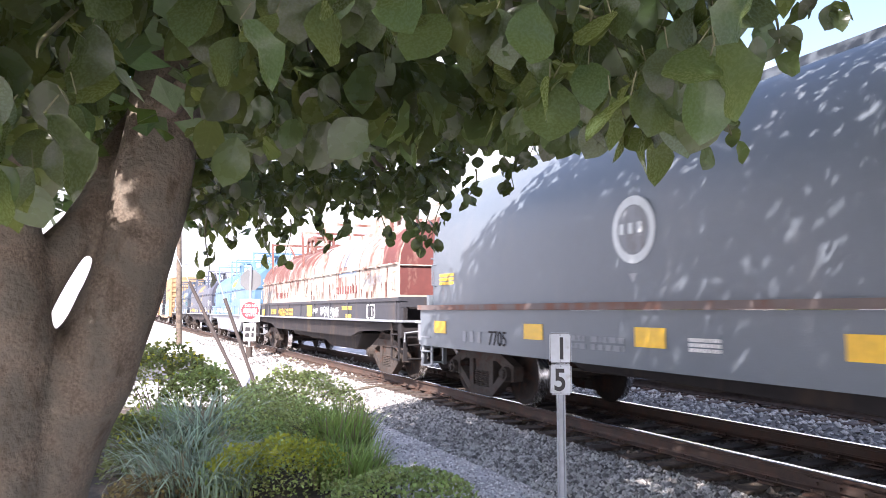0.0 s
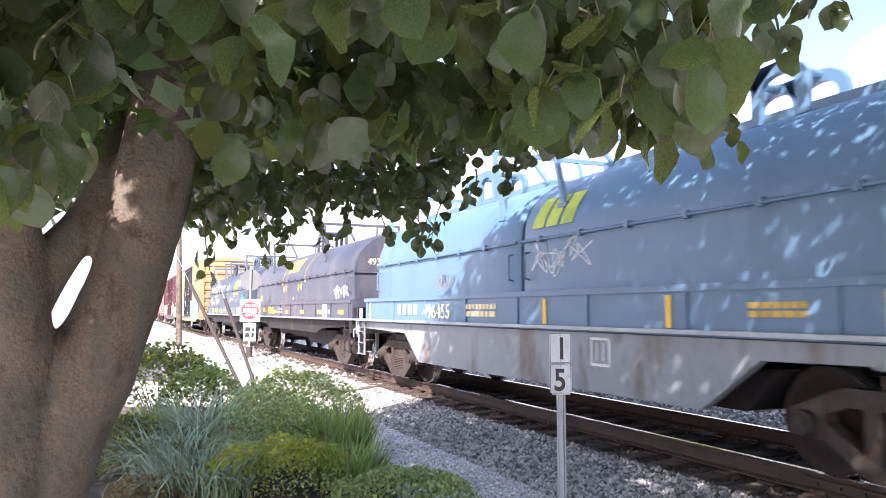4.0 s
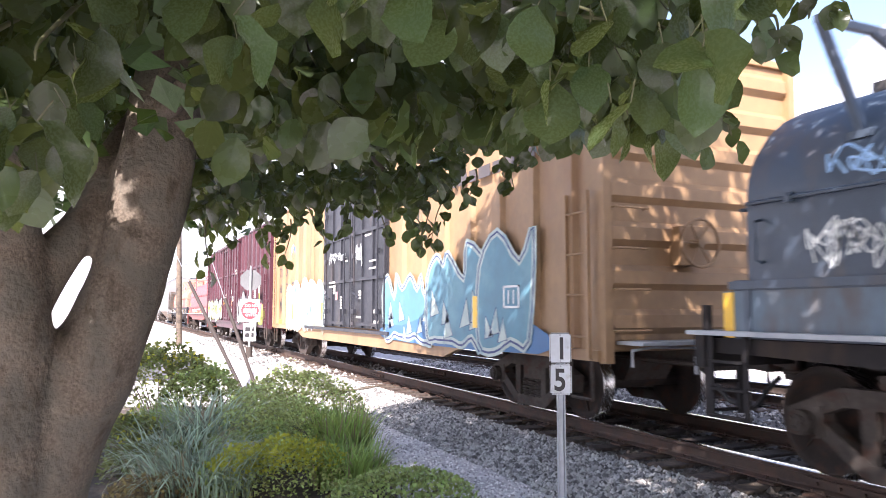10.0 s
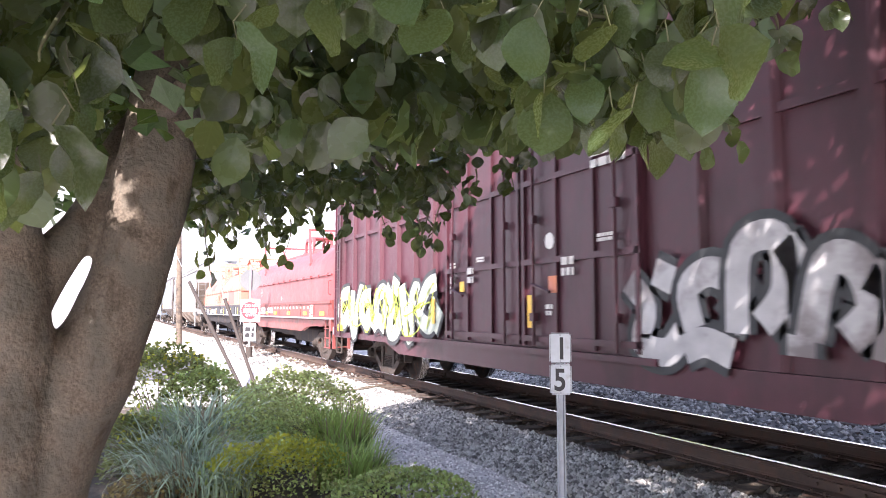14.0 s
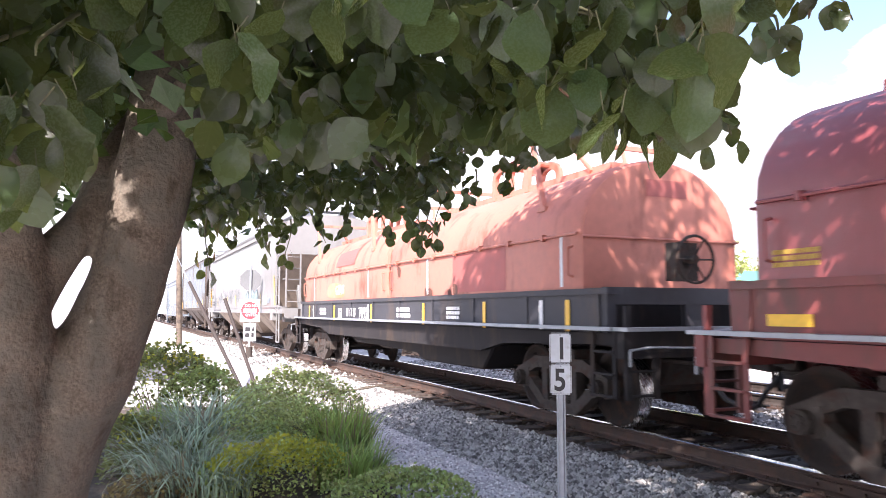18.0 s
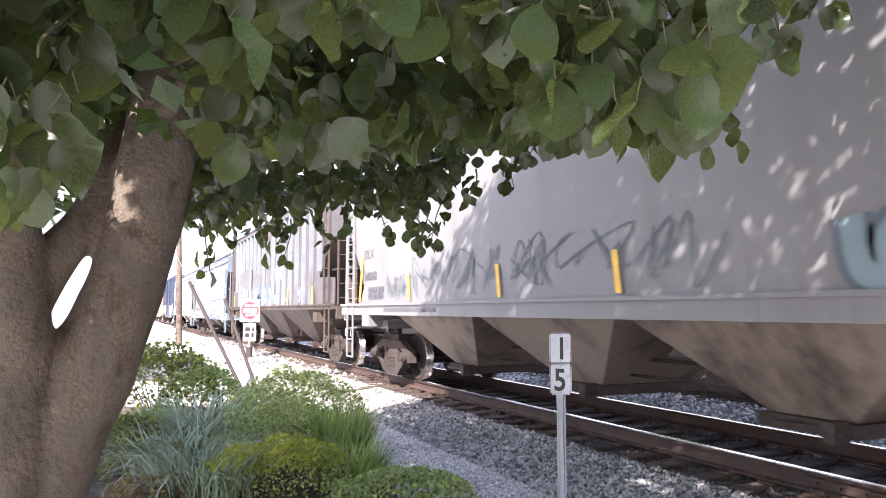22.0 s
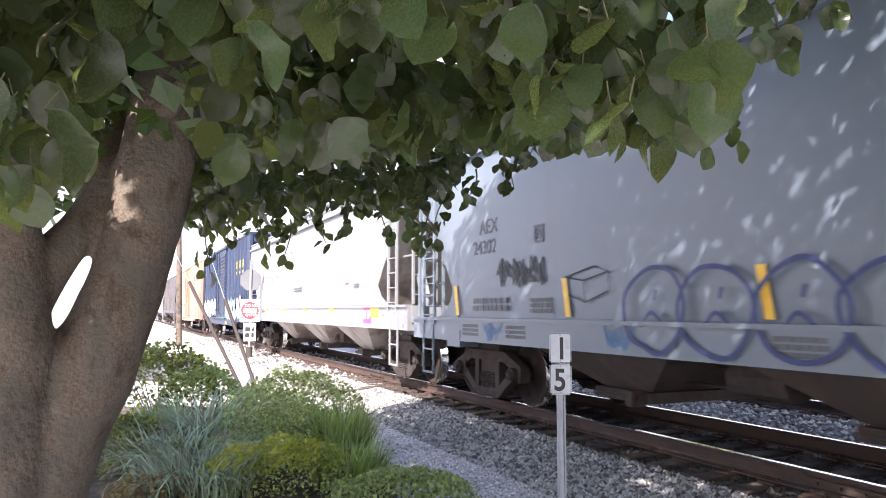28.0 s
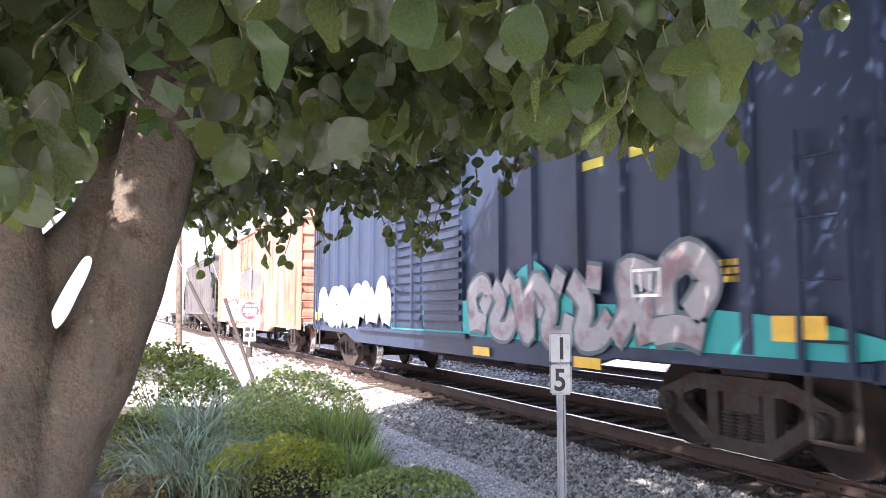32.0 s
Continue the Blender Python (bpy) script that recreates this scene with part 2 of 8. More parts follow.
def part(name, bm, mats, parent=None, label="", smooth=False, at=None):
    """Links a bmesh, or a mesh made before, as one object under a thing or a part."""
    me = bm if isinstance(bm, bpy.types.Mesh) else mesh_of(name, bm, mats, smooth)
    ob = new(name, me)
    if parent:
        ob.parent = parent
    if at is not None:
        ob.matrix_basis = at
    return tagged(ob, label)


def thing(name, label, category, at=None, group="", kind=""):
    ob = new(name)
    ob.empty_display_size = 0.3
    if at is not None:
        ob.matrix_basis = at
    return tagged(ob, label, category, group, kind)


_letters = {}


def lettering(parent, words, x, z, size, mat, y, label="", name="lettering", face=-1, wide=1.0, bold=0.0):
    """Painted writing on a wall that faces -y; face 0: on an end that faces +x."""
    key = (words, mat.name)
    if key not in _letters:
        cu = bpy.data.curves.new("lettering", "FONT")
        cu.body, cu.extrude, cu.size, cu.offset = words, 0.002, 1.0, bold
        tmp = new("lettering_draft", cu)
        dg = bpy.context.evaluated_depsgraph_get()
        me = bpy.data.meshes.new_from_object(tmp.evaluated_get(dg))
        bpy.data.objects.remove(tmp)
        me.materials.clear()
        me.materials.append(mat)
        _letters[key] = me
    ob = new(name, _letters[key])
    ob.parent = parent
    turn = pose(x, y, z, 90, 0, 0) if face < 0 else pose(x, y, z, 90, 0, 90)
    ob.matrix_basis = turn @ Matrix.Diagonal((size * wide, size, 1, 1))
    return tagged(ob, label)


def bars(parent, x, z, w, h, mat, y, rows=1, label="painted data lines", seed=1, letters=0, face=-1):
    """Small painted writing as plain bars: lines of blocks in a field w by h whose lower left corner is (x, z)."""
    rnd = random.Random(seed)
    bm = bmesh.new()
    lh = h / rows
    for r in range(rows):
        cx = 0.0
        while cx < w - 0.01:
            bw = (w / letters * (0.5 if letters > 1 else 0.72)) if letters else min(w - cx, rnd.uniform(0.5, 1.6) * lh)
            a = (x + cx, x + cx + bw, y - 0.004, y, z + r * lh + lh * 0.18, z + (r + 1) * lh - lh * 0.1)
            if face < 0:
                box(bm, *a)
            else:
                box(bm, y, y + 0.004, a[0], a[1], a[4], a[5])
            cx += (w / letters) if letters else bw + lh * 0.28
            if letters > 1 and cx < w - 0.01:
                part("marking", bm, mat, parent, label)
                bm = bmesh.new()
    return part("marking", bm, mat, parent, label)


def ribbon(bm, pts, width, y, closed=False, thick=0.004):
    """A painted stroke of even width along points (x, z), lying on a wall that faces -y."""
    k = len(pts)
    lv, rv = [], []
    for i in range(k):
        a = pts[(i - 1) % k] if closed or i else pts[0]
        b = pts[(i + 1) % k] if closed or i < k - 1 else pts[-1]
        d = Vector((b[0] - a[0], b[1] - a[1]))
        d = d.normalized() if d.length > 1e-6 else Vector((1, 0))
        lv.append(bm.verts.new((pts[i][0] - d.y * width / 2, y - thick, pts[i][1] + d.x * width / 2)))
        rv.append(bm.verts.new((pts[i][0] + d.y * width / 2, y - thick, pts[i][1] - d.x * width / 2)))
    for i in range(k if closed else k - 1):
        j = (i + 1) % k
        bm.faces.new((lv[i], rv[i], rv[j], lv[j]))


def smooth_line(pts, closed=False, steps=5):
    out, k = [], len(pts)
    for i in range(k if closed else k - 1):
        p = [Vector(pts[(i + o) % k] if closed else pts[min(max(i + o, 0), k - 1)]) for o in (-1, 0, 1, 2)]
        for s in range(steps):
            t = s / steps
            out.append(0.5 * ((2 * p[1]) + (p[2] - p[0]) * t + (2 * p[0] - 5 * p[1] + 4 * p[2] - p[3]) * t * t + (3 * p[1] - p[0] - 3 * p[2] + p[3]) * t ** 3))
    if not closed:
        out.append(Vector(pts[-1]))
    return out


def scribble(parent, x, z, w, h, mat, y, seed, glyphs=6, width=0.035, label="sprayed graffiti scrawl"):
    """A quick sprayed scrawl: one looping stroke from end to end."""
    rnd = random.Random(seed)
    bm = bmesh.new()
    gw = w / glyphs
    pts = []
    for g in range(glyphs):
        cx = x + g * gw
        hi = rnd.random() < 0.5
        for q in range(rnd.randint(5, 8)):
            hi = not hi
            pts.append((cx + gw * rnd.uniform(-0.35, 1.25), z + h * (rnd.uniform(0.55, 1.0) if hi else rnd.uniform(0.0, 0.5))))
    ribbon(bm, smooth_line(pts, False, 7), width * 0.55, y)
    return part("graffiti", bm, mat, parent, label)


# swung strokes of a sprayed piece, in a unit square; none of them is a letter
STROKES = (
    [[(0.0, 0.2), (0.15, 0.9), (0.6, 1.0), (0.75, 0.5), (0.4, 0.3)], [(0.75, 0.9), (1.05, 0.6), (0.95, 0.05)]],
    [[(-0.1, 0.9), (0.3, 0.55), (0.1, 0.05), (0.7, 0.0), (1.05, 0.35)], [(0.4, 1.0), (0.9, 0.85)]],
    [[(0.05, 0.0), (0.35, 0.5), (0.15, 1.0), (0.75, 0.95), (1.1, 0.6), (0.7, 0.45), (0.85, 0.0)]],
    [[(1.0, 0.95), (0.35, 0.85), (0.0, 0.4), (0.45, 0.1), (0.85, 0.3), (0.55, 0.55)], [(0.9, 0.1), (1.15, 0.5)]],
    [[(0.0, 1.0), (0.2, 0.2), (0.5, 0.0), (0.55, 0.6), (0.9, 0.95), (1.1, 0.3)]],
    [[(-0.1, 0.1), (0.4, 0.2), (0.9, 0.05)], [(0.2, 0.3), (0.1, 0.8), (0.55, 1.0), (0.95, 0.75), (0.7, 0.35)]],
)


def piece(parent, x, z, w, h, fill, line, y, seed, glyphs=5, width=0.05, label="sprayed graffiti shapes with an outline", under=None, rim=None):
    """A sprayed piece: fat leaning letters drawn stroke by stroke with an outline, over a ragged ground of paint where it has one."""
    rnd = random.Random(seed)
    gw = w / glyphs
    ground = None
    if under:
        n = glyphs * 3
        top = [(x + w * i / n + rnd.uniform(-0.2, 0.2) * gw, z + h * (rnd.uniform(0.86, 1.0) if i % 2 else rnd.uniform(0.62, 0.8))) for i in range(n + 1)]
        low = [(x + w * i / n, z + h * rnd.uniform(-0.02, 0.10)) for i in range(n, -1, -1)]
        edge = smooth_line(top + low, True, 3)
        bm = bmesh.new()
        bm.faces.new([bm.verts.new((p[0], y - 0.0022, p[1])) for p in edge])
        ground = part("graffiti", bm, under, parent, label)
        if rim:
            for mat, wide, lift in ((rim, 0.12, 0.0028), (line, 0.03, 0.0032)):
                bm = bmesh.new()
                ribbon(bm, edge, wide, y, True, lift)
                part("outline", bm, mat, ground)
    fat = min(gw * 0.36, h * 0.30)
    for g in range(glyphs):
        dy = 0.0012 * g
        x0, lean, tall, sink = x + (g + 0.06) * gw, rnd.uniform(-0.1, 0.25), h * rnd.uniform(0.66, 0.82), h * rnd.uniform(0.08, 0.14)
        strokes = () if rim else rnd.choice(STROKES)
        laid = [smooth_line([(x0 + p[0] * gw * 0.86 + (lean * p[1] + rnd.uniform(-0.08, 0.08)) * gw, z + sink + (p[1] + rnd.uniform(-0.06, 0.06)) * tall) for p in pts], False, 5) for pts in strokes]
        for mat, wide, lift in ((line, fat + 3.2 * width, 0.0034), (fill, fat, 0.0040)):
            for run in laid:
                bm = bmesh.new()
                ribbon(bm, run, wide, y, False, lift + dy)
                ob = part("paint_stroke" if ground else "graffiti", bm, mat, ground or parent, "" if ground else label)
                ground = ground or ob
        if rim:
            for q in range(3):
                px, pz, sz = x + (g + rnd.uniform(0.1, 0.9)) * gw, z + h * rnd.uniform(0.08, 0.4), h * rnd.uniform(0.12, 0.24)
                tri = [(px + ax * sz, pz + az * sz) for ax, az in ((-0.5, -0.5), (0.6, -0.3), (rnd.uniform(-0.4, 0.4), 0.9))]
                bm = bmesh.new()
                bm.faces.new([bm.verts.new((a, y - 0.0050 - dy, b)) for a, b in tri])
                part("wedge", bm, rim, ground)
                bm = bmesh.new()
                ribbon(bm, tri, 0.022, y, True, 0.0054 + dy)
                part("outline", bm, line, ground)

# ---- rolling stock: x runs forward along a car, y away from the path, z = 0 on the rails ----
def make_truck_meshes():
    d = {}
    bm = bmesh.new()
    for y0, y1 in ((-1.07, -0.93),):
        beam(bm, (-1.02, 0.50), (-0.52, 0.70), 0.15, y0, y1)
        beam(bm, (-0.55, 0.69), (0.55, 0.69), 0.15, y0 + 0.003, y1 - 0.003)
        beam(bm, (0.52, 0.70), (1.02, 0.50), 0.15, y0, y1)
        beam(bm, (-0.78, 0.44), (-0.36, 0.15), 0.13, y0, y1)
        beam(bm, (-0.38, 0.14), (0.38, 0.14), 0.13, y0 + 0.003, y1 - 0.003)
        beam(bm, (0.36, 0.15), (0.78, 0.44), 0.13, y0, y1)
        beam(bm, (-0.33, 0.14), (-0.33, 0.70), 0.13, y0 + 0.006, y1 - 0.006)
        beam(bm, (0.33, 0.14), (0.33, 0.70), 0.13, y0 + 0.006, y1 - 0.006)
        for s in (-1, 1):
            prism(bm, [(s * 0.72, 0.60), (s * 0.72, 0.36), (s * 0.80, 0.33), (s * 0.80, 0.52), (s * 0.98, 0.52), (s * 0.98, 0.34), (s * 1.06, 0.36), (s * 1.06, 0.56)], y0 - 0.01, y1 + 0.01)
    d["side_frame"] = mesh_of("side_frame", bm, M_STEEL_DARK)
    bm = bmesh.new()
    box(bm, -0.22, 0.22, -1.04, 1.04, 0.44, 0.62)
    box(bm, -0.3, 0.3, -0.75, 0.75, 0.40, 0.70)
    rod(bm, (0, 0, 0.7), (0, 0, 0.78), 0.2, 12)
    d["bolster"] = mesh_of("bolster", bm, M_STEEL_DARK)
    bm = bmesh.new()
    prof = [(0.03, 0.2)]
    for i in range(7):
        prof += [(0.052, 0.203 + i * 0.035), (0.078, 0.210 + i * 0.035), (0.078, 0.224 + i * 0.035), (0.052, 0.231 + i * 0.035)]
    prof.append((0.03, 0.45))
    revolve(bm, prof, 10)
    bmesh.ops.rotate(bm, verts=bm.verts[:], cent=(0, 0, 0), matrix=Matrix.Rotation(radians(90), 3, "X"))
    d["spring"] = mesh_of("spring", bm, M_STEEL_DARK)
    bm = bmesh.new()
    for s in (-1, 1):
        prof = [(0.06, 0.80), (0.13, 0.80), (0.15, 0.775), (0.36, 0.745), (0.385, 0.822), (0.45, 0.822), (0.457, 0.812), (0.457, 0.72), (0.483, 0.70), (0.483, 0.685), (0.36, 0.68), (0.30, 0.71), (0.12, 0.69), (0.09, 0.66)]
        revolve(bm, [(r, y * s) for r, y in prof], 32, [0, 0, 0, 0, 0, 1, 1, 1, 1, 0, 0, 0, 0])
        rod(bm, (0.10, s * 0.79, 0.2), (0.16, s * 0.765, 0.32), 0.012, 5)
    rod(bm, (0, -0.98, 0), (0, 0.98, 0), 0.085, 12)
    d["wheelset"] = mesh_of("wheelset", bm, [M_WHEEL, M_TREAD])
    bm = bmesh.new()
    rod(bm, (0, -1.16, 0), (0, -0.96, 0), 0.105, 12)
    rod(bm, (0, -1.19, 0), (0, -1.15, 0), 0.07, 12)
    for k in range(3):
        a = k * 2.094
        rod(bm, (0.045 * math.cos(a), -1.205, 0.045 * math.sin(a)), (0.045 * math.cos(a), -1.18, 0.045 * math.sin(a)), 0.016, 6)
    d["bearing_cap"] = mesh_of("bearing_cap", bm, M_STEEL_DARK)
    bm = bmesh.new()
    for s in (-1, 1):
        box(bm, s * 0.40 - 0.03, s * 0.40 + 0.03, -0.95, 0.95, 0.30, 0.38)
        for y in (-0.78, 0.78):
            prism(bm, [(s * 0.41, 0.22), (s * 0.45, 0.22), (s * 0.47, 0.46), (s * 0.43, 0.46)], y - 0.05, y + 0.05)
    d["brake_beam"] = mesh_of("brake_beam", bm, M_STEEL_DARK)
    return d


TRUCK = make_truck_meshes()
AXLES = []          # every wheelset with its car's middle


def add_truck(car, x, car_no):
    t = part("truck", TRUCK["bolster"], None, car, "cast steel truck with coil springs")
    t.matrix_basis = pose(x, 0, 0)
    for s, rz in ((-1, 0), (1, 180)):
        part("side_frame", TRUCK["side_frame"], None, t, at=pose(0, 0, 0, 0, 0, rz))
        for k in (-1, 0, 1):
            part("spring", TRUCK["spring"], None, t, at=pose(k * 0.165, s * 1.0, 0))
        for e in (-0.889, 0.889):
            part("bearing_cap", TRUCK["bearing_cap"], None, t, at=pose(e, 0, 0.457, 0, 0, rz))
    part("brake_beam", TRUCK["brake_beam"], None, t)
    for e in (-0.889, 0.889):
        w = part("wheelset", TRUCK["wheelset"], None, t, "axle with two steel wheels, bright treads", at=pose(e, 0, 0.457))
        AXLES.append((w, car_no, e))


def coupler(car, x, s):
    """Coupler, air hose and cut lever at the end x; s = 1 at the front."""
    bm = bmesh.new()
    box(bm, min(x, x + s * 0.42), max(x, x + s * 0.42), -0.07, 0.07, 0.80, 0.95)
    prism(bm, [(x + s * 0.36, 0.74), (x + s * 0.60, 0.76), (x + s * 0.60, 1.0), (x + s * 0.36, 1.0)], -0.16, -0.03)
    prism(bm, [(x + s * 0.36, 0.74), (x + s * 0.48, 0.76), (x + s * 0.48, 1.0), (x + s * 0.36, 1.0)], -0.04, 0.17)
    box(bm, min(x - s * 0.1, x + s * 0.06), max(x - s * 0.1, x + s * 0.06), -0.28, 0.28, 0.70, 1.05)
    part("coupler", bm, M_STEEL_DARK, car)
    bm = bmesh.new()
    pipe(bm, [(x + s * 0.05, -0.35, 0.72), (x + s * 0.2, -0.34, 0.60), (x + s * 0.36, -0.3, 0.42), (x + s * 0.52, -0.22, 0.36), (x + s * 0.62, -0.12, 0.40)], 0.028, 7)
    part("air_hose", bm, M_BLACK, car)
    bm = bmesh.new()
    pipe(bm, [(x + s * 0.1, -1.35, 0.78), (x + s * 0.1, -1.35, 0.95), (x + s * 0.12, -1.1, 0.98), (x + s * 0.12, -0.3, 0.96), (x + s * 0.25, -0.1, 1.02)], 0.014)
    part("uncoupling_lever", bm, M_GALV, car)


def ladder(car, x, y, z0, z1, width, mat, along="x", rungs=None, name="ladder"):
    """A ladder on a side (along x) or an end (along y): two stiles, the first of which carries the rest."""
    step = (lambda a: (x + a, y)) if along == "x" else (lambda a: (x, y + a))
    first = None
    for a in (-width / 2, width / 2):
        px, py = step(a)
        bm = bmesh.new()
        box(bm, px - 0.025, px + 0.025, py - 0.02, py + 0.02, z0, z1)
        ob = part("stile" if first else name, bm, mat, first or car)
        first = first or ob
    n = rungs or max(2, int((z1 - z0) / 0.42))
    for k in range(n):
        z = z0 + (k + 0.5) * (z1 - z0) / n
        bm = bmesh.new()
        rod(bm, (*step(-width / 2), z), (*step(width / 2), z), 0.013)
        part("rung", bm, mat, first)
    return first


def grab(car, pts, mat=None, r=0.014, name="grab_iron"):
    bm = bmesh.new()
    pipe(bm, pts, r)
    return part(name, bm, mat or M_STEEL_DARK, car)


def brake_wheel(car, x, y, z, s, mat):
    bm = bmesh.new()
    n = 20
    ring = [(x, y + 0.27 * math.cos(2 * math.pi * i / n), z + 0.27 * math.sin(2 * math.pi * i / n)) for i in range(n)]
    pipe(bm, ring + ring[:1], 0.018)
    for k in range(6):
        a = k * math.pi / 3
        rod(bm, (x - s * 0.03, y, z), (x, y + 0.27 * math.cos(a), z + 0.27 * math.sin(a)), 0.011)
    rod(bm, (x - s * 0.2, y, z), (x + s * 0.02, y, z), 0.05, 10)
    box(bm, min(x - s * 0.30, x - s * 0.14), max(x - s * 0.30, x - s * 0.14), y - 0.17, y + 0.17, z - 0.24, z + 0.2)
    part("brake_wheel", bm, mat, car)


def running_gear(car, no, half_l, end, mat_frame, sill=(0.75, 1.05)):
    """Trucks, centre sill, brake rigging and couplers, shared by all cars."""
    add_truck(car, half_l, no)
    add_truck(car, -half_l, no)
    bm = bmesh.new()
    box(bm, -end, end, -0.17, 0.17, sill[0], sill[1])
    for s in (-1, 1):
        box(bm, s * half_l - 0.2, s * half_l + 0.2, -1.2, 1.2, sill[1] - 0.12, sill[1] + 0.05)
    part("centre_sill", bm, mat_frame, car)
    for s in (-1, 1):
        bm = bmesh.new()
        prism(bm, [(s * half_l - 1.3, 0.76), (s * half_l - 1.1, 0.48), (s * half_l + 1.1, 0.48), (s * half_l + 1.3, 0.76)], -0.34, 0.34)
        box(bm, s * half_l - 0.28, s * half_l + 0.28, -1.0, 1.0, 0.62, 0.88)
        part("truck_bolster", bm, M_STEEL_DARK, car)
    bm = bmesh.new()
    rod(bm, (-1.9, -0.62, 0.72), (-1.2, -0.62, 0.72), 0.2, 14)
    box(bm, -1.75, -1.6, -0.64, -0.1, 0.86, 0.96)
    part("air_reservoir", bm, M_STEEL_DARK, car)
    bm = bmesh.new()
    rod(bm, (0.4, -0.55, 0.66), (0.85, -0.55, 0.66), 0.16, 12)
    part("brake_cylinder", bm, M_STEEL_DARK, car)
    bm = bmesh.new()
    box(bm, 1.5, 1.85, -0.8, -0.45, 0.55, 0.92)
    part("brake_valve", bm, M_STEEL_DARK, car)
    bm = bmesh.new()
    pipe(bm, [(-half_l + 0.6, -0.4, 0.55), (-0.6, -0.45, 0.58), (0.4, -0.55, 0.62)], 0.02)
    pipe(bm, [(0.85, -0.55, 0.62), (1.4, -0.4, 0.5), (half_l - 0.6, -0.4, 0.5)], 0.02)
    pipe(bm, [(-end, -0.35, 0.78), (end, -0.35, 0.78)], 0.025)
    part("brake_rod", bm, M_STEEL_DARK, car)
    coupler(car, end, 1)
    coupler(car, -end, -1)


def hood_mesh(x0, x1, w, z0, z1, z2, belt=True):
    """A coil cover: upright sides to z1, then an arch to z2."""
    bm = bmesh.new()
    sec = [(-w, z0), (-w, z0 + (z1 - z0) * 0.5)]
    for k in range(15):
        a = math.pi - math.pi * k / 14
        sec.append((w * math.cos(a), z1 + (z2 - z1) * math.sin(a) ** 0.92))
    sec += [(w, z0 + (z1 - z0) * 0.5), (w, z0)]
    xs = [x0 + 0.0, x0 + 0.06] + [x0 + 0.06 + (x1 - x0 - 0.12) * i / 8 for i in range(1, 8)] + [x1 - 0.06, x1]
    rings = []
    for i, x in enumerate(xs):
        k = 0.975 if i in (0, len(xs) - 1) else 1.0
        rings.append([bm.verts.new((x, y * k, z0 + (z - z0) * k)) for y, z in sec])
    for a, b in zip(rings, rings[1:]):
        for i in range(len(sec) - 1):
            bm.faces.new((a[i], a[i + 1], b[i + 1], b[i]))
    bm.faces.new(rings[0])
    bm.faces.new(rings[-1][::-1])
    return bm


def on_hood(w, z0, z1, z2, z):
    """Half width of the cover at the height z."""
    if z <= z1:
        return w
    q = min(1.0, (z - z1) / (z2 - z1)) ** (1 / 0.92)
    return w * math.sqrt(max(0.0, 1 - q * q))


def gantry(cover, x, w, top, mat):
    """A portal over the cover by which it is lifted: two raked posts, a crossbar and a strut to the ridge."""
    y0 = on_hood(w, 1.63, 2.30, top, 2.75)
    bm = bmesh.new()
    for s in (-1, 1):
        foot, head = Vector((x, s * y0, 2.72)), Vector((x - 0.36, s * (y0 - 0.03), top + 0.48))
        rod(bm, foot, head, 0.048, 4)
        box(bm, x - 0.10, x + 0.10, s * y0 - 0.05, s * y0 + 0.05, 2.68, 2.74)
    rod(bm, (x - 0.36, -y0, top + 0.48), (x - 0.36, y0, top + 0.48), 0.048, 4)
    for y in (-0.45, 0.45):
        rod(bm, (x - 0.36, y, top + 0.46), (x - 0.05, y * 0.7, top + 0.02), 0.04, 4)
    part("lifting_gantry", bm, mat, cover)


def lifting_arch(cover, x, top, mat):
    """The lifting lug in the middle of a cover: two plates with two arched openings each."""
    def arc(c, r, lift, back=False):
        pts = [(x + c + r * math.cos(a), top + 0.32 + lift * math.sin(a)) for a in (math.pi * k / 8 for k in range(9))]
        return pts if back else pts[::-1]
    low = top - 0.02
    shape = [(x - 0.615, low)] + arc(-0.30, 0.315, 0.25) + arc(0.30, 0.315, 0.25) + [(x + 0.615, low), (x + 0.485, low)] + arc(0.275, 0.21, 0.13, True) + [(x + 0.065, low), (x - 0.065, low)] + arc(-0.275, 0.21, 0.13, True) + [(x - 0.485, low)]
    for y in (-0.30, 0.30):
        bm = bmesh.new()
        prism(bm, shape, y - 0.04, y + 0.04)
        part("lifting_lug", bm, mat, cover)
    for dx in (-0.275, 0.275):
        bm = bmesh.new()
        rod(bm, (x + dx, -0.30, top + 0.52), (x + dx, 0.30, top + 0.52), 0.05, 8)
        part("lifting_bar", bm, mat, cover)


